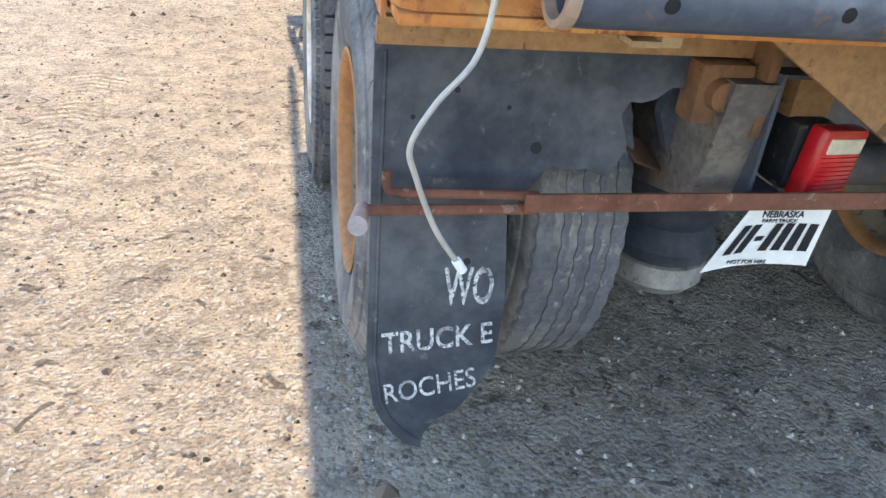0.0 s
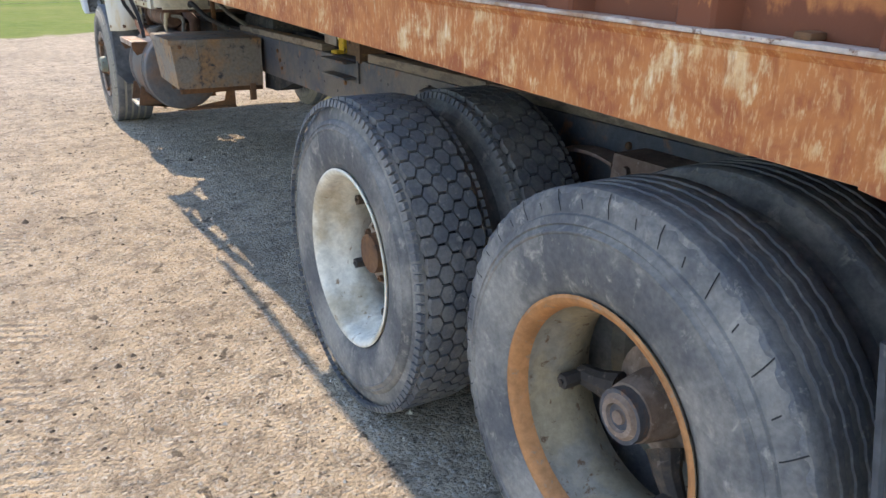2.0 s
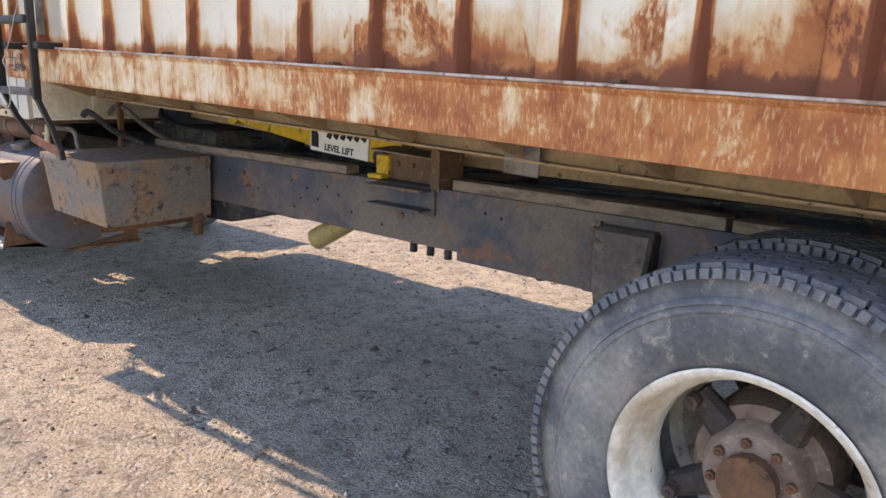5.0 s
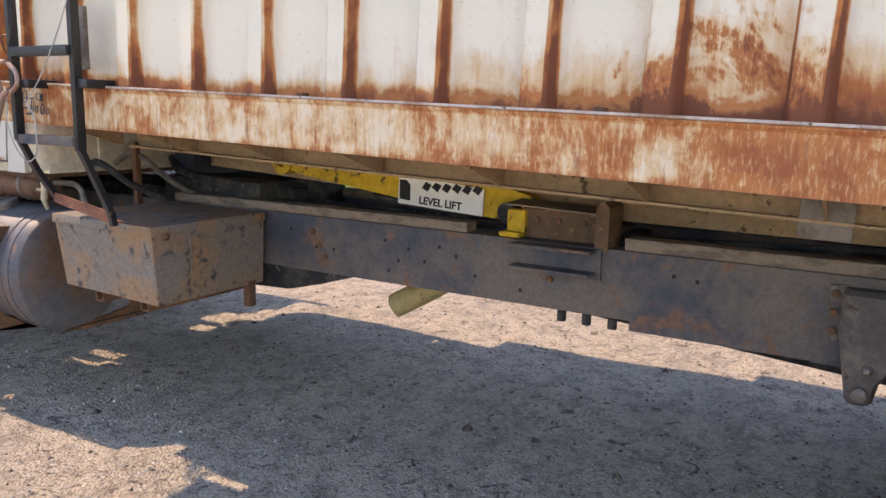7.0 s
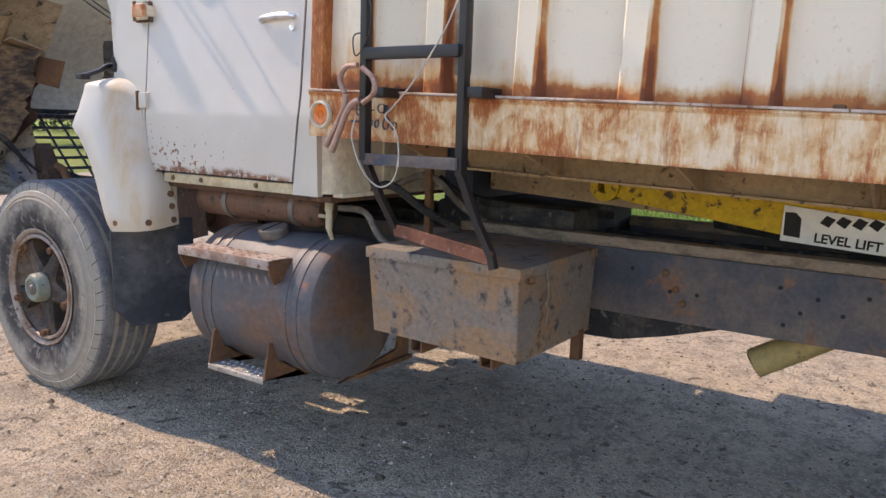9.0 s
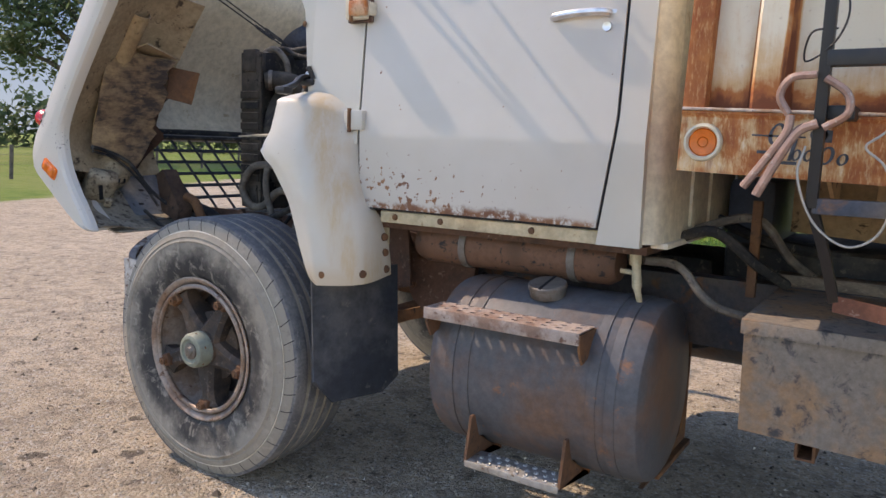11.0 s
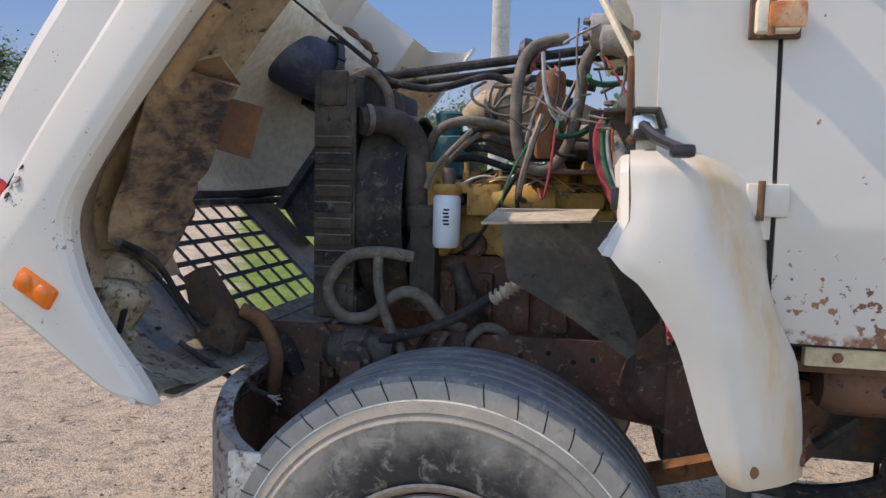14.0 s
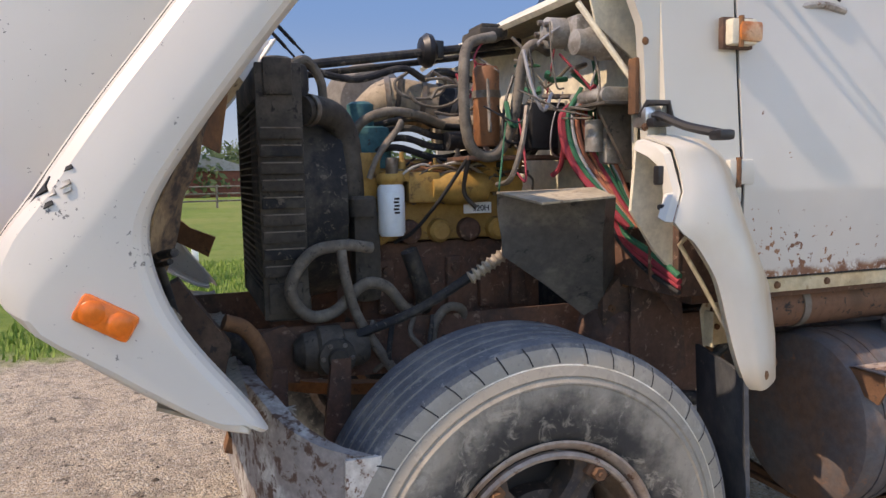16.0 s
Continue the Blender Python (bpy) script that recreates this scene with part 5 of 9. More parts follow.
def stained_fender():
    """White enamel with a tan run of old oil down the outer bend and yellowed edges."""
    m, nt, bs = shader("stained_white_paint", 0.36)
    v, vs = coords(nt), coords(nt, (1, 1, 0.25))
    n1, n2, n3 = noise_tex(nt, v, 5, 4, 0.6), noise_tex(nt, vs, 16, 5, 0.65), noise_tex(nt, v, 60, 4, 0.6)
    y, z = axis(nt, 1), axis(nt, 2)
    off = calc(nt, "SUBTRACT", calc(nt, "SUBTRACT", y, calc(nt, "MULTIPLY", z, 0.33)), 7.955)
    off = calc(nt, "ADD", off, calc(nt, "MULTIPLY", calc(nt, "SUBTRACT", n1, 0.5), 0.10))
    run = calc(nt, "SUBTRACT", 1.0, ramp(nt, calc(nt, "ABSOLUTE", off), 0.005, 0.085))
    run = calc(nt, "MULTIPLY", run, calc(nt, "ADD", calc(nt, "MULTIPLY", ramp(nt, n2, 0.35, 0.65), 0.6), 0.3))
    hem = calc(nt, "MULTIPLY", calc(nt, "SUBTRACT", 1.0, ramp(nt, calc(nt, "ADD", z, calc(nt, "MULTIPLY", n1, 0.10)), 0.98, 1.06)), 0.55)
    mask = calc(nt, "MAXIMUM", run, hem)
    col = blend(nt, ramp(nt, n1, 0.35, 0.75), (0.54, 0.522, 0.47), (0.52, 0.485, 0.41))
    col = blend(nt, mask, col, (0.47, 0.345, 0.20))
    col = blend(nt, ramp(nt, n3, 0.72, 0.76), col, (0.24, 0.15, 0.09))
    nt.links.new(col, bs.inputs["Base Color"])
    bump(nt, bs, n1, 0.06, 0.004)
    return m


STAINED = stained_fender()
STRIP = worn("yellowed_cream", (0.52, 0.45, 0.31), (0.44, 0.36, 0.23), (0.26, 0.17, 0.09), 0.5, big=5, fine=30, lo2=0.60, hi2=0.72)
DOOR = door_paint()
cab = group_of("cab", "white cab with a rust-eaten door bottom")
CX0, CX1 = 0.222, 2.218


def cab_part(name, mesh, material, label="", sharp=35, parent=None):
    return part(name, mesh, material, parent or cab, label, sharp)


def side_x(z, s=1):
    """The cab's side: tucked in below its crease, leaning in above it."""
    d = 0.035 * (1.47 - z) if z < 1.47 else 0.085 * (z - 1.47)
    return CX0 + d if s > 0 else CX1 - d


def flank(y0, y1, z0, s, inset=0.0, top=2.32, rake0=0.0, rake1=0.0):
    zs = [z0] + [z for z in (1.30, 1.40) if z > z0] + [1.462, 1.472, 1.482, 1.55, 1.7, 1.9, 2.1, top]
    rows = []
    for z in zs:
        d = max(0.0, 1.52 - z)
        a, b = y0 + rake0 * d, y1 + rake1 * d
        rows.append([(side_x(z, s) + (inset + 0.0015 * noise.noise((y * 2, z * 2, 1))) * s, y, z) for y in [a + (b - a) * k / 6 for k in range(7)]])
    return Mesh().sheet(rows, 0.03 * s)


for s in (1, -1):
    door = cab_part("door", flank(7.345, 8.335, 1.207, s, rake0=0.15), DOOR, "white door with a chrome handle and rust along its bottom", 25)
    cab_part("door_seal", flank(7.335, 8.345, 1.2, s, 0.008, rake0=0.15), INK, "", 25)
    cab_part("side_panel", flank(7.25, 7.335, 1.155, s, 0.002, rake1=0.15), WHITE, "", 25)
    cab_part("cowl_side", flank(8.346, 8.60, 1.44, s, 0.001, 2.05), WHITE, "", 25)
    xa, xb = (CX0 - 0.002, CX0 + 0.03) if s > 0 else (CX1 - 0.03, CX1 + 0.002)
    strip = cab_part("sill_strip", Mesh().box(xa, xb, 7.28, 8.25, 1.152, 1.197, 0.006), STRIP, "cream sill strip with rusty bolts")
    for y in (7.36, 7.62, 7.98, 8.18):
        cab_part("bolt", Mesh().lathe([(0.0, 0.012), (-0.006, 0.010), (-0.008, 0.0)], (xa if s > 0 else xb, y, 1.175), "x", 12) if s > 0 else Mesh().lathe([(0.0, 0.012), (0.006, 0.010), (0.008, 0.0)], (xb, y, 1.175), "x", 12), RUST, "", 35, strip)
    corner = [(side_x(1.5, s) + 0.004 * s, 7.255), (side_x(1.5, s) + 0.02 * s, 7.225), (side_x(1.5, s) + 0.06 * s, 7.205), (side_x(1.5, s) + 0.12 * s, 7.20)]
    cab_part("corner_panel", Mesh().sheet([[(x + 0.05 * (z - 1.5) * s * (0.6 if z > 1.5 else 0.2), y, z) for x, y in corner] for z in (1.165, 1.3, 1.47, 1.7, 2.0, 2.5)], 0.02 * s), CREAM, "", 60)
cab_part("back_wall", Mesh().box(CX0 + 0.11, CX1 - 0.11, 7.20, 7.23, 1.165, 2.7, 0.004), CREAM, "cream cab back wall")
for x in (0.55, 0.8, 1.22, 1.64, 1.9):
    cab_part("wall_bead", Mesh().box(x, x + 0.05, 7.19, 7.205, 1.20, 2.5, 0.006), CREAM)
cab_part("wall_flange", Mesh().box(CX0 + 0.06, CX1 - 0.06, 7.185, 7.24, 1.15, 1.168, 0.004), CREAM)
cab_part("roof", Mesh().box(CX0 + 0.10, CX1 - 0.10, 7.24, 8.2, 2.68, 2.74, 0.02), WHITE)
cab_part("cab_floor", Mesh().box(CX0 + 0.06, CX1 - 0.06, 7.25, 8.45, 1.125, 1.15), OXIDE)
cab_part("firewall", Mesh().box(CX0 + 0.05, CX1 - 0.05, 8.48, 8.52, 1.22, 2.10, 0.004), CREAM, "cream painted firewall")
cab_part("kick_panel", Mesh().box(0.235, 0.78, 8.522, 8.535, 1.16, 1.50, 0.004), OXIDE, "brown lower firewall")
cab_part("kick_pillar", Mesh().box(0.235, 0.25, 8.352, 8.52, 1.16, 1.50, 0.004), OXIDE)
cab_part("cowl", Mesh().sheet([[(x, y, z + 0.03 * math.cos((x - 1.22) * 1.3)) for x in (0.30, 0.6, 1.22, 1.84, 2.14)] for y, z in ((8.70, 2.06), (8.62, 2.115), (8.45, 2.13), (8.2, 2.16))], 0.02), CREAM, "", 60)
cab_part("windscreen", Mesh().plate([(0.42, 8.22, 2.16), (2.02, 8.22, 2.16), (1.92, 8.0, 2.66), (0.52, 8.0, 2.66)], 0.006), plain("dark_glass", (0.02, 0.025, 0.03), 0.08), "dark windscreen")
cab_part("cowl_end", Mesh().prism([(8.58, 1.60), (8.64, 1.62), (8.66, 1.95), (8.70, 2.04), (8.60, 2.06)], 0.24, 0.275), WHITE)
cab_part("hinge_strip", Mesh().box(0.262, 0.30, 8.652, 8.668, 1.70, 1.86, 0.005), RUST)
for y, z in ((8.62, 2.03), (8.655, 1.90), (8.655, 1.66)):
    cab_part("cowl_bolt", Mesh().lathe([(0.232, 0.012), (0.228, 0.0)], (0, y, z), "x", 10), RUST)
# door furniture
handle = cab_part("door_handle", Mesh().tube(bend([(0.240, 7.585, 1.852), (0.212, 7.57, 1.856), (0.206, 7.50, 1.862), (0.208, 7.42, 1.862), (0.222, 7.395, 1.858)], 5), 0.012, 10).box(0.225, 0.262, 7.365, 7.425, 1.838, 1.878, 0.012), CHROME, "dull chrome handle", 35, door)
cab_part("push_button", Mesh().lathe([(0.252, 0.0), (0.215, 0.0), (0.213, 0.014), (0.25, 0.018)][1:], (0, 7.40, 1.818), "x", 16), CHROME)
cab_part("lock", Mesh().lathe([(0.225, 0.022), (0.212, 0.018), (0.205, 0.010), (0.205, 0.0)], (0, 7.418, 1.522), "x", 16), CHROME, "door lock")
for z in (1.93, 1.528):
    h = cab_part("door_hinge", Mesh().box(0.176, 0.236 + 0.075 * max(0, z - 1.5), 8.312, 8.402, z - 0.038, z + 0.036, 0.008), WHITE if z < 1.7 else CREAM, "painted hinge")
    cab_part("hinge_pin", Mesh().tube([(0.176, 8.372, z - 0.046), (0.176, 8.372, z + 0.042)], 0.008, 8), RUST, "", 35, h)
    # dark outline plate: the hinge's rusty edge and its shadow in one colour
    cab_part("hinge_rust", Mesh().box(0.205, 0.226, 8.304, 8.411, z - 0.046, z + 0.044, 0.003), OXIDE, "", 35, h)
side_lamp = cab_part("side_lamp", Mesh().box(0.19, 0.245, 8.295, 8.385, 1.905, 1.955, 0.012), CREAM, "faded amber side lamp")
cab_part("lamp_lens", Mesh().box(0.165, 0.192, 8.30, 8.38, 1.900, 1.958, 0.012), worn("faded_amber", (0.50, 0.15, 0.03), (0.58, 0.33, 0.18), (0.26, 0.08, 0.025), 0.35, big=14), "", 35, side_lamp)
cab_part("grab_bracket", Mesh().tube(bend([(0.26, 8.12, 2.02), (0.235, 8.02, 2.035), (0.24, 7.92, 2.02)], 5), 0.012, 8), ALU)
mirror = cab_part("mirror_arm", Mesh().tube([(0.27, 8.16, 2.03), (-0.06, 8.22, 2.36), (-0.06, 8.22, 2.80), (0.3, 8.1, 2.72)], 0.011, 8).tube([(0.27, 7.92, 2.03), (-0.06, 8.20, 2.38)], 0.009, 8).tube([(0.28, 8.30, 2.06), (-0.06, 8.22, 2.44)], 0.009, 8), BLACK, "black mirror arm")
cab_part("mirror", Mesh().box(-0.21, -0.03, 8.20, 8.235, 2.42, 2.80, 0.012), BLACK, "", 35, mirror)
# cowl fender behind the wheel
lobe = [  # rows from its shoulder down, each from the front lip back to the door: (x, y, z)
    [(0.232, 8.655, 1.628), (0.226, 8.58, 1.632), (0.222, 8.50, 1.625), (0.222, 8.43, 1.60), (0.222, 8.356, 1.56)],
    [(0.112, 8.660, 1.598), (0.108, 8.60, 1.598), (0.135, 8.52, 1.590), (0.185, 8.43, 1.560), (0.222, 8.354, 1.52)],
    [(0.094, 8.658, 1.574), (0.090, 8.60, 1.574), (0.115, 8.51, 1.568), (0.175, 8.42, 1.540), (0.222, 8.352, 1.50)],
    [(0.060, 8.656, 1.477), (0.055, 8.60, 1.478), (0.078, 8.50, 1.475), (0.155, 8.40, 1.455), (0.222, 8.350, 1.43)],
    [(0.046, 8.694, 1.398), (0.040, 8.62, 1.398), (0.058, 8.49, 1.393), (0.140, 8.38, 1.370), (0.222, 8.342, 1.34)],
    [(0.044, 8.634, 1.346), (0.038, 8.57, 1.344), (0.052, 8.47, 1.338), (0.130, 8.36, 1.315), (0.222, 8.334, 1.29)],
    [(0.043, 8.592, 1.291), (0.037, 8.54, 1.288), (0.048, 8.45, 1.282), (0.125, 8.34, 1.260), (0.224, 8.320, 1.245)],
    [(0.045, 8.560, 1.243), (0.038, 8.51, 1.240), (0.046, 8.43, 1.232), (0.125, 8.32, 1.218), (0.228, 8.300, 1.20)],
    [(0.049, 8.535, 1.184), (0.041, 8.49, 1.182), (0.046, 8.42, 1.175), (0.130, 8.30, 1.168), (0.250, 8.280, 1.165)],
    [(0.053, 8.494, 1.055), (0.045, 8.455, 1.055), (0.047, 8.395, 1.050), (0.135, 8.278, 1.048), (0.290, 8.268, 1.05)],
    [(0.054, 8.469, 0.988), (0.046, 8.435, 0.986), (0.049, 8.385, 0.982), (0.140, 8.272, 0.985), (0.300, 8.265, 1.00)],
    [(0.055, 8.448, 0.945), (0.048, 8.420, 0.938), (0.050, 8.380, 0.932), (0.142, 8.268, 0.940), (0.300, 8.262, 0.96)],
    [(0.058, 8.425, 0.922), (0.050, 8.405, 0.918), (0.052, 8.376, 0.916), (0.144, 8.266, 0.922), (0.300, 8.260, 0.94)],
]
spines = [bend([row[j] for row in lobe], 2) for j in range(5)]
cowl_fender = cab_part("cowl_fender", Mesh().sheet([bend([sp[k] for sp in spines], 4) for k in range(len(spines[0]))], 0.008), STAINED, "white cowl fender behind the front wheel", 50)
flange = [((0.236, 8.657, 1.627), (0.238, 8.690, 1.598)), ((0.135, 8.661, 1.604), (0.165, 8.690, 1.574)), ((0.103, 8.662, 1.584), (0.128, 8.688, 1.552)), ((0.062, 8.659, 1.478), (0.100, 8.682, 1.474)), ((0.047, 8.695, 1.400), (0.074, 8.722, 1.414))]
cab_part("fender_flange", Mesh().sheet([[a, Vector(a).lerp(Vector(b), 0.15) + Vector((0.004, 0.014, 0)), b] for a, b in flange], 0.006), WHITE, "white stepped flange of the fender", 25, cowl_fender)
for y, x, z in ((8.69, 0.116, 1.523), (8.70, 0.084, 1.438)):
    cab_part("rubber_bump", Mesh().box(x - 0.010, x + 0.016, y - 0.012, y + 0.008, z - (0.026 if z > 1.5 else 0.008), z + (0.026 if z > 1.5 else 0.008), 0.006), BLACK, "", 35, cowl_fender)
cab_part("fender_lip", Mesh().sheet([[p, p + Vector((0.004, -0.006, 0)), p + Vector((0.030, -0.012, 0))] for p in bend([r[0] for r in lobe[4:]], 3)], 0.004), CREAM, "", 50, cowl_fender)
for x, y, z in ((0.046, 8.385, 0.955), (0.14, 8.264, 0.960), (0.27, 8.255, 0.965), (0.265, 8.258, 1.03), (0.26, 8.258, 1.09)):
    cab_part("fender_bolt", Mesh().lathe([(0.0, 0.016), (-0.006, 0.014), (-0.009, 0.0)], (0, 0, 0), "x", 14).turned(Matrix.Translation((x, y, z)) @ Matrix.Rotation(radians(75 if y < 8.3 else 10), 4, "Z")), RUST, "", 35, cowl_fender)
cab_part("front_flap", Mesh().sheet([[(0.05 + 0.37 * u, 8.435 - 0.125 * u - 0.02 * (1 - v), 0.44 + 0.52 * v + (0.06 * max(0, u - 0.8) * 5 + 0.10 * max(0, 0.2 - u) * 5 if v == 0 else 0)) for u in [k / 10 for k in range(11)]] for v in (0, 0.2, 0.4, 0.7, 1)], 0.012), RUBBER, "black rubber flap behind the front wheel", 50)
latch = cab_part("hood_latch", Mesh().tube(bend([(0.285, 8.60, 1.685), (0.20, 8.63, 1.69), (0.12, 8.60, 1.655), (0.02, 8.56, 1.628)], 5), 0.013, 8).box(0.20, 0.29, 8.58, 8.65, 1.66, 1.685, 0.008).tube([(0.21, 8.585, 1.685), (0.20, 8.60, 1.725), (0.24, 8.64, 1.73), (0.26, 8.65, 1.69)], 0.010, 8).box(0.0, 0.05, 8.535, 8.585, 1.612, 1.64, 0.01), BLACK, "black rubber hood latch with a steel base")
cab_part("latch_base", Mesh().box(0.23, 0.30, 8.575, 8.655, 1.66, 1.72, 0.015), CHROME, "", 35, latch)
under = cab_part("sill_cylinder", Mesh().lathe([(7.36, 0.0), (7.37, 0.06), (7.40, 0.078), (8.13, 0.078), (8.17, 0.06), (8.18, 0.0)], (0.40, 0, 1.075), "y", 24), worn("rust_brown_cylinder", (0.175, 0.095, 0.062), (0.11, 0.065, 0.045), (0.035, 0.032, 0.032), 0.6, big=5, fine=40, lo2=0.56, hi2=0.64), "rust-brown air cylinder under the cab")
for y in (7.52, 7.95):
    cab_part("strap", Mesh().lathe([(y - 0.014, 0.079), (y - 0.014, 0.083), (y + 0.014, 0.083), (y + 0.014, 0.079)], (0.40, 0, 1.075), "y", 24), STEEL, "", 35, under)
bracket = cab_part("under_bracket", Mesh().prism([(8.06, 0.99), (8.14, 1.02), (8.40, 1.02), (8.43, 0.90), (8.38, 0.78), (8.28, 0.70), (8.16, 0.72), (8.08, 0.84)], 0.63, 0.66), OXIDE, "oily steering bracket")
for y, z in ((8.12, 0.97), (8.34, 0.97), (8.37, 0.84), (8.14, 0.78), (8.28, 0.74), (8.10, 0.88)):
    cab_part("bracket_bolt", nut(Mesh(), 0.63, y, z, 0.014, 0.012), RUST, "", 35, bracket)
cab_part("steer_link", Mesh().tube(bend([(0.60, 7.86, 0.80), (0.60, 7.96, 0.74), (0.62, 8.10, 0.70), (0.60, 8.26, 0.72)], 5), 0.026, 10).tube([(0.60, 8.0, 0.93), (0.62, 8.10, 0.84)], 0.018, 8), GREASE)
cab_part("drain_cock", Mesh().tube([(0.33, 7.30, 1.14), (0.32, 7.295, 1.09), (0.315, 7.29, 1.085), (0.305, 7.28, 1.02), (0.305, 7.278, 1.01), (0.315, 7.27, 0.965)], 0.02, 10, radii=[0.019, 0.019, 0.014, 0.016, 0.011, 0.009]).tube([(0.32, 7.29, 1.06), (0.31, 7.34, 1.065)], 0.008, 8), STRIP, "cream drain valve")
for pts, r in (([(0.36, 7.28, 1.10), (0.42, 7.18, 1.08), (0.40, 7.05, 0.97), (0.50, 6.8, 0.93), (0.70, 6.6, 0.93)], 0.014), ([(0.5, 7.25, 1.15), (0.48, 7.1, 1.2), (0.56, 6.98, 1.10), (0.7, 6.9, 1.02)], 0.018), ([(0.65, 7.22, 1.18), (0.62, 7.0, 1.24), (0.75, 6.9, 1.1), (0.9, 6.8, 1.0)], 0.015), ([(1.0, 7.2, 1.2), (0.9, 7.0, 1.14), (0.95, 6.7, 1.10), (1.2, 6.4, 1.08)], 0.02)):
    cab_part("loose_hose", Mesh().tube(bend(pts, 6), r, 8), HOSE if r < 0.016 else GREASE)
cab_part("prop_post", Mesh().box(0.60, 0.63, 6.98, 7.01, 0.98, 1.30, 0.004), RUST)

# ---- fuel tank, steps, toolbox ----
def oblong(half_w, half_h, n=40, power=2.3):
    out = []
    for k in range(n):
        a = 2 * math.pi * k / n
        c, s = math.cos(a), math.sin(a)
        out.append((math.copysign(abs(c) ** (2 / power), c) * half_w, math.copysign(abs(s) ** (2 / power), s) * half_h))
    return out


TX, TZ = 0.375, 0.675


def tank_ring(f, y):
    return [(TX + a * f, y, TZ + b * f) for a, b in oblong(0.285, 0.30, 40, 2.12)]


loops = [(0.55, 7.176), (0.90, 7.180), (0.965, 7.19), (1.0, 7.215), (1.0, 7.90), (0.965, 7.925), (0.90, 7.935), (0.55, 7.94)]
tk = Mesh()
verts = [p for f, y in loops for p in tank_ring(f, y)]
tk.add(verts, [(i * 40 + k, i * 40 + (k + 1) % 40, (i + 1) * 40 + (k + 1) % 40, (i + 1) * 40 + k) for i in range(len(loops) - 1) for k in range(40)] + [tuple(range(40)), tuple(range(280, 320))])
tank = part("fuel_tank", tk, TANK, truck, "brown-black oblong fuel tank with a round cap")
for y in (7.27, 7.33, 7.78, 7.84):
    part("tank_strap", Mesh().add([p for f, yy in ((1.0, y - 0.016), (1.012, y - 0.016), (1.012, y + 0.016), (1.0, y + 0.016)) for p in tank_ring(f, yy)], [(i * 40 + k, i * 40 + (k + 1) % 40, (i + 1) * 40 + (k + 1) % 40, (i + 1) * 40 + k) for i in range(3) for k in range(40)]), TANK, tank)
cap = part("tank_cap", Mesh().lathe([(0.925, 0.060), (0.930, 0.062), (0.951, 0.062), (0.953, 0.066), (0.965, 0.066), (0.970, 0.062), (0.971, 0.0)], (0.275, 7.575, 0.0), "z", 24).turned(Matrix.Translation((0.275, 7.575, 0.985)) @ Matrix.Rotation(radians(-12), 4, "Y") @ Matrix.Translation((-0.275, -7.575, -0.955))), STEEL, tank, "weathered steel filler cap")
part("cap_bar", Mesh().box(0.212, 0.338, 7.570, 7.580, 0.966, 0.9735, 0.002).turned(Matrix.Translation((0.275, 7.575, 0.985)) @ Matrix.Rotation(radians(-12), 4, "Y") @ Matrix.Translation((-0.275, -7.575, -0.955))), INK, tank)
for y in (7.22, 7.88):
    part("tank_bracket", Mesh().box(0.40, 0.79, y - 0.03, y + 0.03, 0.36, 0.38, 0.004).prism([(0.30, 0.36), (0.79, 0.36), (0.79, 0.75), (0.70, 0.42), (0.45, 0.385)], y - 0.008, y + 0.008, "y"), RUST, tank)


def treadplate(x0, x1, y0, y1, z, mat):
    m = Mesh().box(x0, x1, y0, y1, z - 0.006, z, 0.002)
    for i in range(int((y1 - y0) / 0.034)):
        for j in range(3):
            y, x = y0 + 0.02 + 0.034 * i + 0.012 * (j % 2), x0 + (x1 - x0) * (j + 0.5) / 3
            m.lathe([(z - 0.002, 0.011), (z + 0.004, 0.008), (z + 0.002, 0.004), (z - 0.001, 0.0)], (x, y, 0), "z", 8)
    return m


RTREAD = worn("rusty_tread_plate", (0.40, 0.33, 0.29), (0.27, 0.175, 0.135), (0.18, 0.105, 0.08), 0.6, 0.2, big=7)
def perforated(x0, x1, y0, y1, z, nx, ny, t=0.004):
    """A plate pierced by rows of slots."""
    m, dx, dy = Mesh(), (x1 - x0) / nx, (y1 - y0) / ny
    for i in range(nx):
        for j in range(ny):
            a, b = x0 + dx * i, y0 + dy * j
            o = [(a, b), (a + dx, b), (a + dx, b + dy), (a, b + dy)]
            h = [(a + dx * 0.30, b + dy * 0.3), (a + dx * 0.70, b + dy * 0.3), (a + dx * 0.70, b + dy * 0.7), (a + dx * 0.30, b + dy * 0.7)]
            lip = 0.003
            m.add([(*p, z) for p in o] + [(*p, z + lip) for p in h] + [(*p, z - t) for p in o] + [(*p, z - t) for p in h],
                  [(k, (k + 1) % 4, 4 + (k + 1) % 4, 4 + k) for k in range(4)] + [(8 + k, 12 + k, 12 + (k + 1) % 4, 8 + (k + 1) % 4) for k in range(4)] + [(4 + k, 4 + (k + 1) % 4, 12 + (k + 1) % 4, 12 + k) for k in range(4)])
    return m.box(x0 - 0.001, x0, y0, y1, z - t, z).box(x1, x1 + 0.001, y0, y1, z - t, z)


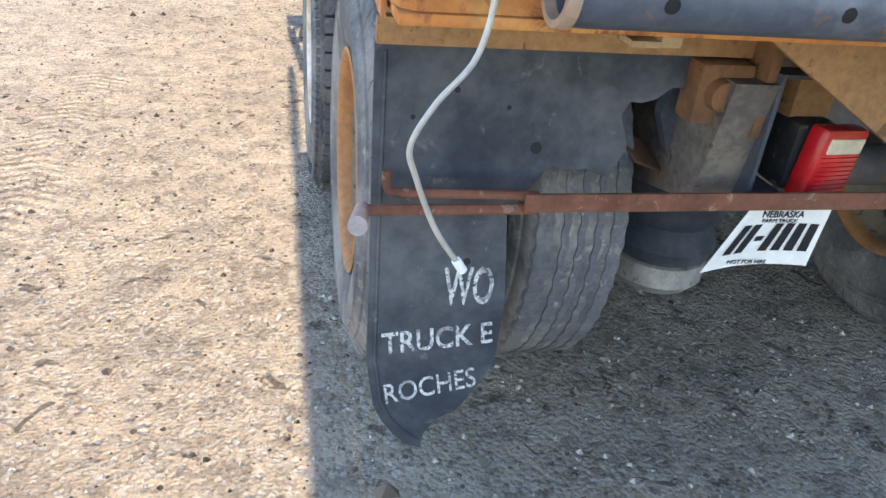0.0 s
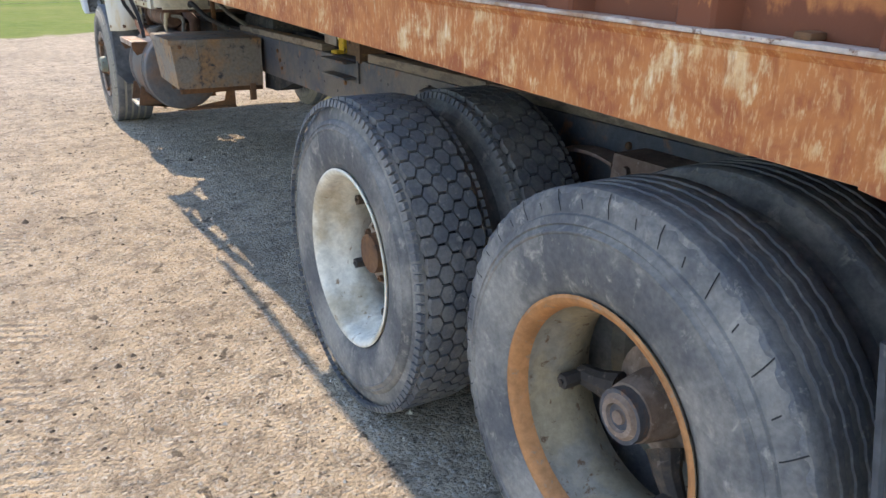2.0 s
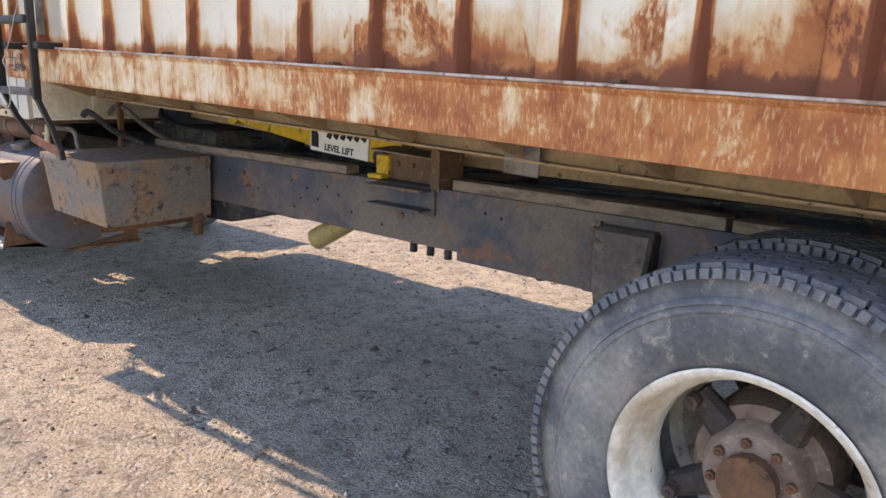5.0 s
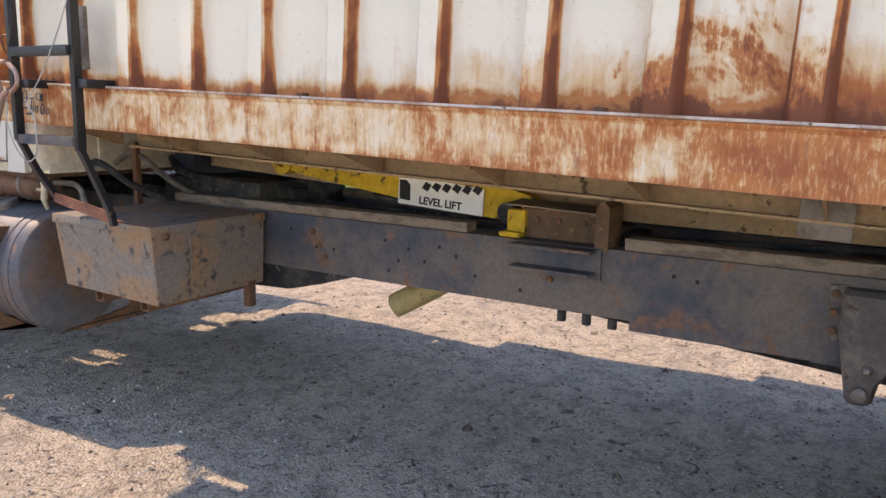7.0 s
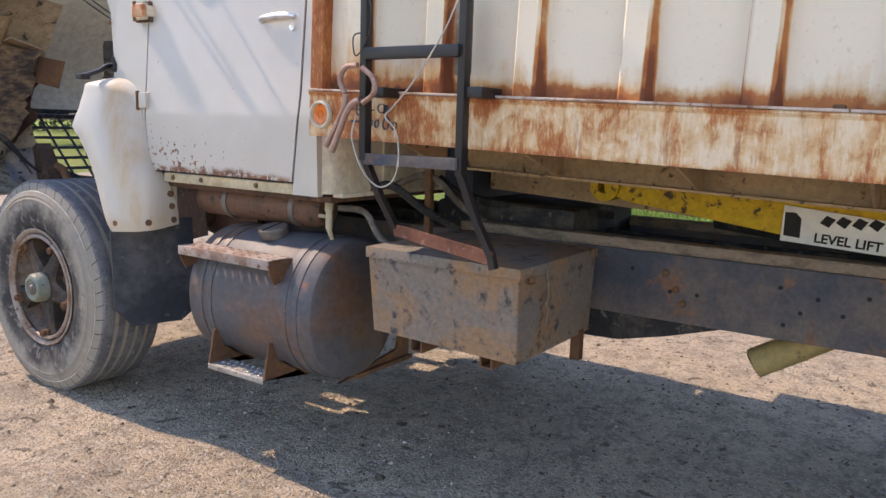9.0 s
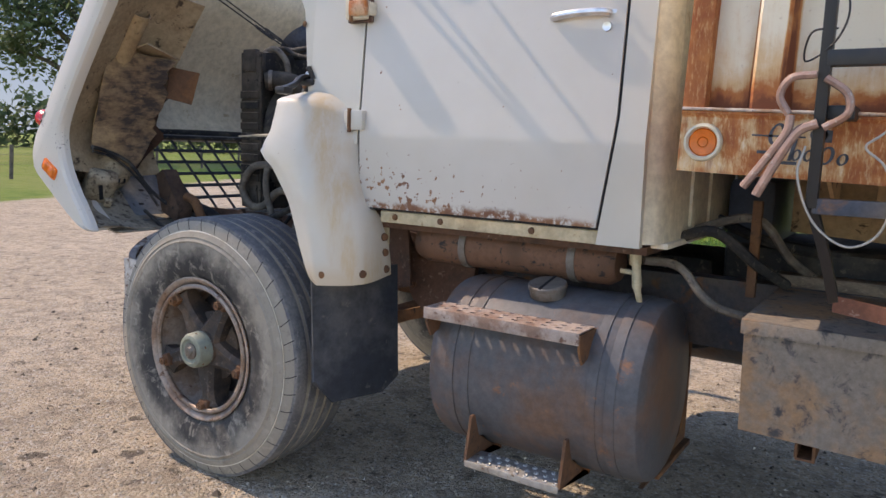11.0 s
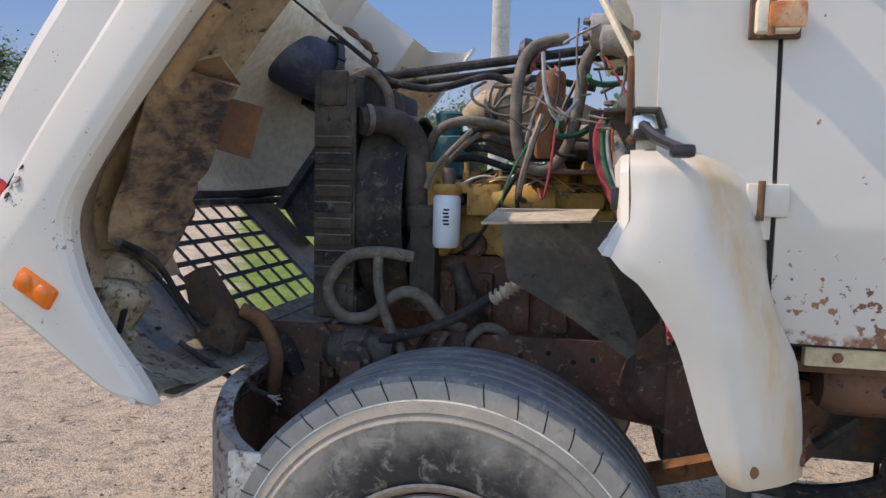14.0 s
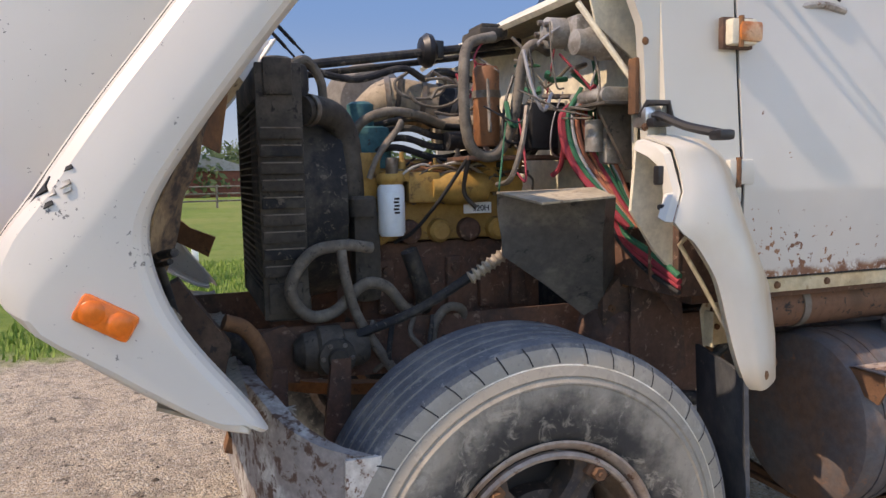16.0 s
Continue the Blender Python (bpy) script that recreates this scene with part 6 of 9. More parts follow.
step = part("upper_step", perforated(0.047, 0.165, 7.36, 7.92, 0.903, 3, 11), RTREAD, truck, "worn tread-plate step")
part("step_edge", Mesh().box(0.043, 0.047, 7.36, 7.92, 0.865, 0.904, 0.002), RTREAD, step)
for y in (7.36, 7.91):
    part("step_bracket", Mesh().prism([(0.047, 0.897), (0.20, 0.897), (0.17, 0.83), (0.075, 0.80), (0.047, 0.85)], y - 0.004, y + 0.004, "y"), RUST, step)
low_step = part("lower_step", treadplate(0.05, 0.155, 7.40, 7.74, 0.405, ALU), ALU, truck, "worn tread-plate step")
for y in (7.40, 7.74):
    part("step_bracket", Mesh().prism([(0.05, 0.40), (0.30, 0.40), (0.30, 0.365), (0.13, 0.47), (0.10, 0.55), (0.08, 0.55)], y - 0.005, y + 0.005, "y"), RUST, low_step)
part("step_edge", Mesh().box(0.046, 0.05, 7.40, 7.74, 0.385, 0.407, 0.002), ALU, low_step)
toolbox = part("toolbox", Mesh().sheet([[(0.165, 6.31, 0.665), (0.165, 6.915, 0.68), (0.755, 6.915, 0.68), (0.755, 6.305, 0.665), (0.165, 6.31, 0.665)], [(0.135, 6.30, 0.975), (0.125, 6.915, 0.985), (0.755, 6.915, 0.985), (0.755, 6.295, 0.975), (0.135, 6.30, 0.975)]], 0.003).plate([(0.165, 6.31, 0.667), (0.165, 6.915, 0.682), (0.755, 6.915, 0.682), (0.755, 6.305, 0.667)], 0.003), TOOLBOX, truck, "dented grey-brown steel toolbox", 20)
lid_m = Mesh()
lid_rows = [[(0.118 + 0.64 * u, 6.285 + 0.64 * v, 0.998 + 0.010 * math.sin(math.pi * u) * math.sin(math.pi * v) + 0.006 * v) for u in [k / 6 for k in range(7)]] for v in [k / 6 for k in range(7)]]
lid_m.sheet(lid_rows, 0.004)
lid_m.box(0.116, 0.121, 6.285, 6.925, 0.965, 1.0, 0.001).box(0.118, 0.758, 6.283, 6.288, 0.965, 0.998, 0.001)
part("lid", lid_m, TOOLBOX, toolbox, "bent sheet lid", 25)
part("hasp", Mesh().tube(bend([(0.30, 6.28, 0.985), (0.30, 6.272, 0.93), (0.305, 6.268, 0.88), (0.295, 6.272, 0.855), (0.31, 6.27, 0.84), (0.302, 6.272, 0.79)], 4), 0.004, 6), STEEL, toolbox)
part("hasp", Mesh().tube([(0.17 + 0.02, 6.282, 0.96), (0.185, 6.275, 0.945)], 0.012, 8), RUST, toolbox)
for y in (6.42, 6.72):
    part("box_support", Mesh().box(0.20, 0.79, y, y + 0.008, 0.62, 0.665, 0.001).box(0.20, 0.79, y, y + 0.05, 0.615, 0.622, 0.001).box(0.20, 0.79, y + 0.045, y + 0.053, 0.622, 0.66, 0.001), RUST, toolbox)
part("box_post", Mesh().box(0.66, 0.70, 6.295, 6.335, 0.56, 0.68, 0.003), RUST, toolbox)
part("tank_tail", Mesh().prism([(6.45, 0.62), (6.45, 0.748), (5.78, 0.748), (6.0, 0.68), (6.2, 0.63)], 0.82, 0.98), GREASE, truck)

# ---- bed ladder ----
ladder = part("ladder_rail", Mesh().box(-0.115, -0.08, 6.745, 6.770, 1.33, 2.9, 0.003).tube([(-0.098, 6.757, 1.335), (-0.06, 6.72, 1.21), (0.0, 6.70, 1.105)], 0.016, 4), BLACK, truck, "black steel ladder rail on the bed")
part("ladder_rail", Mesh().box(-0.10, -0.065, 6.385, 6.410, 1.30, 2.9, 0.003).tube([(-0.083, 6.397, 1.305), (-0.04, 6.36, 1.16), (-0.03, 6.31, 1.06), (-0.03, 6.30, 1.02)], 0.016, 4), BLACK, ladder)
for z, x in ((1.665, -0.098), (1.335, -0.095), (2.0, -0.098), (2.33, -0.098)):
    part("rung", Mesh().box(x - 0.018, x + 0.018, 6.40, 6.755, z - 0.018, z + 0.018, 0.003), BLACK if z > 1.4 else FRAME, ladder)
part("rung", Mesh().plate([(-0.035, 6.30, 1.03), (-0.005, 6.70, 1.08), (-0.005, 6.70, 1.12), (-0.035, 6.30, 1.075)], 0.006).plate([(-0.035, 6.30, 1.03), (-0.005, 6.70, 1.08), (0.04, 6.70, 1.08), (0.01, 6.30, 1.03)], 0.005), RUST_PIPE, ladder)
for y in (6.39, 6.75):
    for z in (1.545, 2.5):
        part("standoff", Mesh().box(-0.09, 0.03, y - 0.06, y, z - 0.014, z + 0.018, 0.004), BLACK, ladder)
part("ladder_plate", Mesh().box(-0.03, -0.01, 6.415, 6.47, 1.60, 1.83, 0.006), STEEL, ladder)

# locking pliers and a loop of wire on the ladder
PL = worn("worn_pliers_steel", (0.36, 0.24, 0.20), (0.27, 0.16, 0.12), (0.42, 0.36, 0.33), 0.5, 0.4, big=12)
pl = new("locking_pliers")
tagged(pl, "rusty C-jaw locking pliers clamped on the ladder rail", "pliers")
MPL = Matrix.Translation((-0.125, 6.80, 1.50)) @ Matrix.Rotation(radians(22), 4, "X")
for name, pts, r in (("jaw", [(0, -0.045, 0.03), (0, -0.075, 0.075), (0, -0.055, 0.115), (0, 0.0, 0.13)], 0.009), ("jaw", [(0, 0.035, 0.03), (0, 0.07, 0.06), (0, 0.065, 0.105), (0, 0.02, 0.13)], 0.009),
                     ("grip", [(0, -0.03, 0.035), (0, 0.0, 0.0), (0.0, 0.01, -0.08), (0, 0.015, -0.165)], 0.011), ("grip", [(0.0, 0.03, 0.03), (0, 0.02, -0.01), (0.004, 0.035, -0.09), (0.004, 0.05, -0.16)], 0.010)):
    part(name, Mesh().tube(bend(pts, 5), r, 8).turned(MPL), PL, pl)
wire = thing("wire_loop", Mesh().tube(bend([(-0.10, 6.40, 1.84), (-0.115, 6.45, 1.72), (-0.12, 6.55, 1.58), (-0.12, 6.63, 1.50), (-0.12, 6.66, 1.47), (-0.12, 6.62, 1.43), (-0.125, 6.60, 1.36), (-0.12, 6.62, 1.28), (-0.12, 6.68, 1.25), (-0.12, 6.75, 1.30), (-0.125, 6.79, 1.40), (-0.12, 6.78, 1.47)], 6), 0.0028, 6), WIRE, "thin pale wire hanging in a loop from the ladder", "wire")
wire2 = thing("wire_loop", Mesh().tube(bend([(-0.095, 6.77, 1.9), (-0.12, 6.72, 1.78), (-0.12, 6.74, 1.70), (-0.10, 6.80, 1.66), (-0.12, 6.79, 1.72), (-0.10, 6.74, 1.73)], 6), 0.0024, 6), BLACK, "thin dark wire twisted on the ladder", "wire")

# ---- tipped hood ----
hood = group_of("hood", "white fibreglass hood tipped open forwards")


def chipped_paint():
    """White enamel with a few clusters of dark chips where the hood has been knocked."""
    m, nt, bs = shader("chipped_white_paint", 0.36)
    v = coords(nt)
    n1, n2, n3 = noise_tex(nt, v, 75, 4, 0.6), noise_tex(nt, v, 7, 3, 0.5), noise_tex(nt, v, 1.5, 4)
    y, z = axis(nt, 1), axis(nt, 2)
    d = calc(nt, "ABSOLUTE", calc(nt, "SUBTRACT", calc(nt, "SUBTRACT", z, calc(nt, "MULTIPLY", y, 0.75)), -6.10))
    near = calc(nt, "MULTIPLY", calc(nt, "SUBTRACT", 1.0, ramp(nt, d, 0.02, 0.075)), calc(nt, "SUBTRACT", 1.0, ramp(nt, z, 1.50, 1.62)))
    s = calc(nt, "ADD", n1, calc(nt, "MULTIPLY", near, calc(nt, "ADD", calc(nt, "MULTIPLY", ramp(nt, n2, 0.4, 0.6), 0.13), 0.03)))
    mask = ramp(nt, s, 0.685, 0.71)
    col = blend(nt, ramp(nt, n3, 0.35, 0.75), (0.54, 0.52, 0.475), (0.50, 0.475, 0.43))
    nt.links.new(blend(nt, mask, col, (0.16, 0.155, 0.15)), bs.inputs["Base Color"])
    bump(nt, bs, calc(nt, "ADD", calc(nt, "MULTIPLY", mask, -0.6), calc(nt, "MULTIPLY", n3, 0.3)), 0.12, 0.004)
    return m


CHIPPED = chipped_paint()


def hood_part(name, mesh, material, label="", sharp=50, parent=None):
    return part(name, mesh, material, parent or hood, label, sharp)


ARCH = bend([(0, 9.40, 2.27), (0, 9.57, 2.03), (0, 9.70, 1.87), (0, 9.84, 1.69), (0, 9.955, 1.52), (0, 9.985, 1.42), (0, 9.962, 1.30), (0, 9.905, 1.19), (0, 9.80, 1.05), (0, 9.765, 0.99)], 4)


def away(i):
    a, b = ARCH[max(i - 1, 0)], ARCH[min(i + 1, len(ARCH) - 1)]
    d = (b - a).normalized()
    return Vector((0, -d.z, d.y)) * (1 if -d.z > -2 else 1)


def fender_rows(s, prof):
    """The fender's skin: lines that run beside the wheel arch. prof: (distance from the arch, x)."""
    x0 = 0.0 if s > 0 else WIDE
    rows = []
    for off, x in prof:
        row = []
        for i, p in enumerate(ARCH):
            n = away(i)
            if n.y < 0:
                n = -n
            low = max(0.0, (1.42 - p.z) / 0.42)     # the skin narrows to the hood's bottom corner
            o = off * (1 - 0.70 * min(1, low))
            q = p + n * o
            row.append((x0 + s * x, q.y, max(q.z, 0.955)))
        rows.append(row)
    return rows


# lines of the hood's skin that run beside the arch: the fold and the crease
FOLD = bend([(0, 9.455, 2.25), (0, 9.63, 2.02), (0, 9.76, 1.855), (0, 9.905, 1.67), (0, 10.03, 1.505), (0, 10.12, 1.39), (0, 10.195, 1.275), (0, 10.06, 1.165), (0, 9.88, 1.04), (0, 9.80, 1.01)], 4)
CREASE = bend([(0, 9.64, 2.25), (0, 9.80, 2.03), (0, 9.93, 1.855), (0, 10.07, 1.67), (0, 10.185, 1.505), (0, 10.25, 1.41), (0, 10.245, 1.312), (0, 10.07, 1.158), (0, 9.875, 1.03), (0, 9.795, 1.0)], 4)


def skin(s):
    """Lines across the fender: rolled lip, narrow strip, fold, flat band, crease and the bulging top of the fender."""
    x0 = 0.0 if s > 0 else WIDE
    rows = []
    for k, a in enumerate(ARCH):
        f, c = FOLD[k], CREASE[k]
        w = (f - a).length
        cx = 0.02 + 0.04 * min(1, max(0, (c.z - 1.0) / 0.3))
        up = min(1, max(0.03, (a.z - 1.28) / 0.22))
        line = [(a.lerp(f, min(d / w, m)), x) for d, m, x in ((0, 0, 0.035), (0.004, 0.06, 0.012), (0.012, 0.2, 0.002), (0.024, 0.4, -0.004), (0.032, 0.55, -0.004))]
        line += [(f, -0.008), (f.lerp(c, 0.1), -0.007), (f.lerp(c, 0.5), 0.05 * cx), (f.lerp(c, 0.78), 0.24 * cx), (f.lerp(c, 0.92), 0.52 * cx), (c, cx)]
        out = Vector((0, 0.80, 0.60))
        line += [(c + out * d * up, cx + x * (0.3 + 0.7 * up)) for d, x in ((0.006, 0.03), (0.012, 0.10), (0.02, 0.262), (0.10, 0.258), (0.22, 0.257), (0.34, 0.270), (0.41, 0.33), (0.45, 0.46))]
        rows.append([(x0 + s * x, q.y, max(q.z, 0.955)) for q, x in line])
    return list(map(list, zip(*rows)))


for s in (1, -1):
    hood_part("fender", Mesh().sheet(skin(s), 0.010 * s), CHIPPED, "white hood fender with an amber marker lamp", 24)
    rows = fender_rows(s, [(0.006, 0.035), (0.02, 0.06), (0.055, 0.14), (0.10, 0.24), (0.13, 0.36), (0.13, 0.47), (0.10, 0.565)])
    hood_part("fender_liner", Mesh().sheet([[(p[0], p[1] + 0.01 * noise.noise((p[1] * 5, p[2] * 5, p[0] * 5)), p[2]) for p in r[4:26]] for r in rows], 0.006), INNER, "brown stained inner fender", 40)
    if s > 0:
        mk = hood_part("marker_lamp", Mesh().box(-0.020, 0.02, -0.058, 0.058, -0.030, 0.030, 0.012).turned(Matrix.Translation((-0.008, 10.062, 1.270)) @ Matrix.Rotation(radians(31), 4, "X")), AMBER, "amber oblong marker lamp")
        for d in (-0.027, 0.027):
            hood_part("marker_lens", Mesh().lathe([(-0.0195, 0.025), (-0.0225, 0.022), (-0.0245, 0.012), (-0.025, 0.0)], (0, 0, 0), "x", 20).turned(Matrix.Translation((-0.008, 10.062, 1.270)) @ Matrix.Rotation(radians(31), 4, "X") @ Matrix.Translation((0, d, 0))), AMBER, "", 50, mk)
        rl = hood_part("turn_lamp", Mesh().lathe([(-0.10, 0.0), (-0.095, 0.03), (-0.07, 0.045), (0.0, 0.048), (0.012, 0.04), (0.012, 0.0)], (0, 0, 0), "y", 20).turned(Matrix.Translation((0.14, 10.32, 1.49)) @ Matrix.Rotation(radians(205), 4, "X")), RED, "red turn lamp")
SEAM = [p + Vector((0.050, 0.003, 0.002)) for p in CREASE if p.z > 1.42]
hood_part("side_seam", Mesh().tube(SEAM, 0.0045, 6), INK, "dark seam between fender and hood side")


def by_crease(q, z):
    """A point on the hood's side, q behind the crease."""
    f = 1 - q / 0.16
    x = 0.003 + 0.20 * (f - 0.5) ** 3 * 2.2 if f < 1 else 0.06
    return Vector((x - 0.013, 10.185 - 0.70 * (z - 1.505) - q, z))


gash = hood_part("gash", Mesh().plate([by_crease(q, z) for q, z in ((0.0, 1.548), (0.013, 1.546), (0.016, 1.530), (0.025, 1.520), (0.013, 1.508), (0.009, 1.490), (0.0, 1.484))], 0.006), INK, "dark gash broken through the hood's crease")
for k, (q, z, w) in enumerate(((0.018, 1.540, 0.012), (0.024, 1.516, 0.016), (0.014, 1.494, 0.012), (0.045, 1.535, 0.010), (0.040, 1.496, 0.009), (0.058, 1.522, 0.008), (0.030, 1.565, 0.008))):
    hood_part("gash_flake", Mesh().plate([by_crease(q + w, z), by_crease(q + 0.2 * w, z + 0.8 * w), by_crease(q - 0.7 * w, z + 0.3 * w), by_crease(q - 0.3 * w, z - w)], 0.004), ALU if k % 2 else GREASE, "", 50, gash)
# underside of the hood top, wrapped down at its sides
SECT = [(10.43, 1.47), (10.50, 1.56), (10.50, 1.68), (10.42, 1.84), (10.30, 2.0), (10.17, 2.14), (10.09, 2.24), (10.06, 2.34), (10.08, 2.42)]
COLS = [(0.33, -0.42), (0.37, -0.30), (0.45, -0.12), (0.58, -0.03), (0.9, 0.0), (1.22, 0.012), (1.54, 0.0), (1.86, -0.03), (1.99, -0.12), (2.07, -0.30), (2.11, -0.42)]


def wrap(x, z):
    """How far the hood's side still turns back at this height: the far side is bent to fit the camera's view."""
    return 1.0 if x < 1.3 else min(1.0, max(-0.25, (2.30 - z) / 0.22))


TOPS = [[Vector((x, y + d * wrap(x, z) + 0.012 * noise.noise((x * 3, y * 3, z * 3)), z - 0.1 * d)) for x, d in COLS] for y, z in SECT]
hood_part("hood_top", Mesh().sheet(TOPS, -0.012), UNDER, "cream underside of the open hood", 45)
edge = [r[-1] + Vector((0.012 * math.sin(7 * k), 0.01 * math.sin(5 * k), 0)) for k, r in enumerate(TOPS)]
hood_part("cowl_edge", Mesh().tube(bend(edge, 5), 0.02, 8, radii=[0.016 + 0.007 * math.sin(k * 1.9) for k in range(5 * (len(edge) - 1) + 1)]), RUST, "rusty torn edge of the hood")
for k in range(3, len(TOPS) - 1):
    a, b = TOPS[k][-1], TOPS[k + 1][-1]
    hood_part("edge_flake", Mesh().plate([a, a.lerp(b, 0.7), a.lerp(b, 0.5) + Vector((-0.03, -0.05, -0.02 - 0.01 * (k % 2))), a + Vector((-0.02, -0.035, 0.01))], 0.004), RUST)
for x in (0.62, 1.82):
    hood_part("hood_rib", Mesh().sheet([[(x - 0.04, y - 0.004, z), (x, y - 0.035, z - 0.01), (x + 0.04, y - 0.004, z)] for y, z in SECT[1:-1]], 0.004), UNDER)
hood_part("cross_ridge", Mesh().tube(bend([(0.42, 10.22, 1.50), (0.7, 10.40, 1.47), (1.22, 10.43, 1.47), (1.74, 10.40, 1.47), (2.02, 10.22, 1.50)], 5), 0.022, 10).tube(bend([(0.45, 10.17, 1.455), (0.7, 10.36, 1.44), (1.22, 10.40, 1.44), (1.74, 10.36, 1.44), (2.0, 10.17, 1.455)], 5), 0.014, 8), GREASE, "dark rubber hood seal")
# grille
GR = worn("grey_grille_panel", (0.16, 0.175, 0.20), (0.23, 0.235, 0.24), (0.08, 0.08, 0.085), 0.55, big=4)
BAR = plain("blue_black_bars", (0.035, 0.04, 0.05), 0.5)
GA, GB = Vector((0, 9.985, 1.035)), Vector((0, 10.40, 1.425))


def on_grille(u, v, lift=0.0):
    """u: across, in metres; v: 0 at the near edge, 1 at the far."""
    p = GA.lerp(GB, v)
    return Vector((u, p.y - lift * 0.68, p.z + lift * 0.73))


U0, U1 = 0.66, 1.70
frame_ = Mesh()
for a, b, c, d in ((0.36, U0, -0.12, 1.04), (U1, 2.08, -0.12, 1.04)):
    frame_.plate([on_grille(a, c), on_grille(b, c), on_grille(b, d), on_grille(a, d)], 0.012)
frame_.plate([on_grille(U0, -0.13), on_grille(U1, -0.13), on_grille(U1, 0.0), on_grille(U0, 0.0)], 0.012)
frame_.plate([on_grille(U0, 1.0), on_grille(U1, 1.0), on_grille(U1, 1.08), on_grille(U0, 1.08)], 0.012)
grille = hood_part("grille_panel", frame_, GR, "grey grille panel with an open bar grille")
for i in range(9):
    u = U0 + (U1 - U0) * i / 8
    hood_part("grille_bar", Mesh().plate([on_grille(u - 0.008, 0, 0.004), on_grille(u + 0.008, 0, 0.004), on_grille(u + 0.008, 1, 0.004), on_grille(u - 0.008, 1, 0.004)], 0.006), BAR, "", 50, grille)
for j in range(1, 6):
    w = 0.010 / (GB - GA).length
    hood_part("grille_bar", Mesh().plate([on_grille(U0, j / 6 - w, 0.006), on_grille(U1, j / 6 - w, 0.006), on_grille(U1, j / 6 + w, 0.006), on_grille(U0, j / 6 + w, 0.006)], 0.006), BAR, "", 50, grille)
for u, v in [(U0 + 0.12 * k, -0.06) for k in range(9)] + [(0.44 + 0.05 * k, 0.12 + 0.17 * k) for k in range(4)]:
    hood_part("panel_slot", Mesh().plate([on_grille(u, v - 0.012, 0.003), on_grille(u + 0.028, v - 0.012, 0.003), on_grille(u + 0.028, v + 0.012, 0.003), on_grille(u, v + 0.012, 0.003)], 0.001), INK, "", 50, grille)
for v in (-0.115, 1.02):
    hood_part("panel_flange", Mesh().plate([on_grille(0.36, v, 0.0), on_grille(2.08, v, 0.0), on_grille(2.08, v, 0.028), on_grille(0.36, v, 0.028)], 0.006), GR, "", 50, grille)
hood_part("lower_lip", Mesh().sheet([[(x, y, z) for x in (0.15, 0.3, 0.7, 1.22, 1.74, 2.14, 2.29)] for y, z in ((9.775, 0.985), (9.80, 0.978), (9.88, 0.99), (9.985, 1.032))], 0.008), worn("dirty_cream_lip", (0.31, 0.28, 0.225), (0.21, 0.185, 0.15), (0.11, 0.09, 0.07), 0.75, big=6, fine=40), "dirty cream lower lip of the hood")
for x in (0.35, 0.45, 0.56):
    hood_part("lip_hole", Mesh().lathe([(0.0, 0.0), (0.001, 0.012)], (0, 0, 0), "z", 10).turned(Matrix.Translation((x, 9.85, 0.996))), INK)
inner = [(9.79, 1.014), (9.875, 1.050), (9.97, 1.115), (10.07, 1.195), (10.17, 1.29)]
outer = [(9.775, 0.986), (9.86, 0.990), (9.985, 1.034), (10.12, 1.160), (10.26, 1.295)]
BUCKET = worn("dirty_cream_bucket", (0.40, 0.345, 0.255), (0.28, 0.225, 0.155), (0.10, 0.075, 0.055), 0.8, big=9, fine=40, lo2=0.52, hi2=0.64)
LIP = worn("dirty_cream_pan", (0.33, 0.29, 0.225), (0.20, 0.165, 0.125), (0.085, 0.066, 0.05), 0.8, big=6, fine=40, lo2=0.50, hi2=0.62)
hood_part("corner_pan", Mesh().sheet([[(0.035 + 0.345 * u, a[0] + (b[0] - a[0]) * u, a[1] + (b[1] - a[1]) * u + 0.006 * math.sin(9 * u + 5 * a[0])) for u in (0, 0.2, 0.4, 0.6, 0.8, 1)] for a, b in zip(inner, outer)], 0.006), LIP, "dirty cream corner pan inside the hood", 50)
pan_rim = [(0.045, 9.80, 1.03), (0.05, 9.88, 1.065), (0.055, 9.96, 1.125), (0.06, 10.02, 1.19)]
hood_part("pan_rim", Mesh().tube(bend(pan_rim, 4), 0.012, 8), LIP)
ridge = fender_rows(1, [(0.100, 0.20), (0.072, 0.215), (0.060, 0.245), (0.066, 0.275), (0.090, 0.30), (0.125, 0.31)])
hood_part("fender_ridge", Mesh().sheet([r[6:23] for r in ridge], 0.005), worn("tan_rolled_channel", (0.40, 0.29, 0.17), (0.29, 0.20, 0.115), (0.13, 0.09, 0.06), 0.75, big=3, fine=40, lo=0.4, hi=0.66), "tan rolled channel of the inner fender", 60)
hood_part("lamp_box", Mesh().box(-0.075, 0.075, -0.05, 0.05, -0.085, 0.085, 0.035).turned(Matrix.Translation((0.20, 10.01, 1.185)) @ Matrix.Rotation(radians(35), 4, "X") @ Matrix.Rotation(radians(-18), 4, "Z")), BUCKET, "dirty cream back of the headlamp box", 60)
hood_part("box_slot", Mesh().box(-0.010, 0.010, -0.054, -0.048, -0.045, 0.045, 0.004).turned(Matrix.Translation((0.20, 10.01, 1.185)) @ Matrix.Rotation(radians(35), 4, "X") @ Matrix.Rotation(radians(-18), 4, "Z") @ Matrix.Rotation(radians(-20), 4, "Y")), INK)
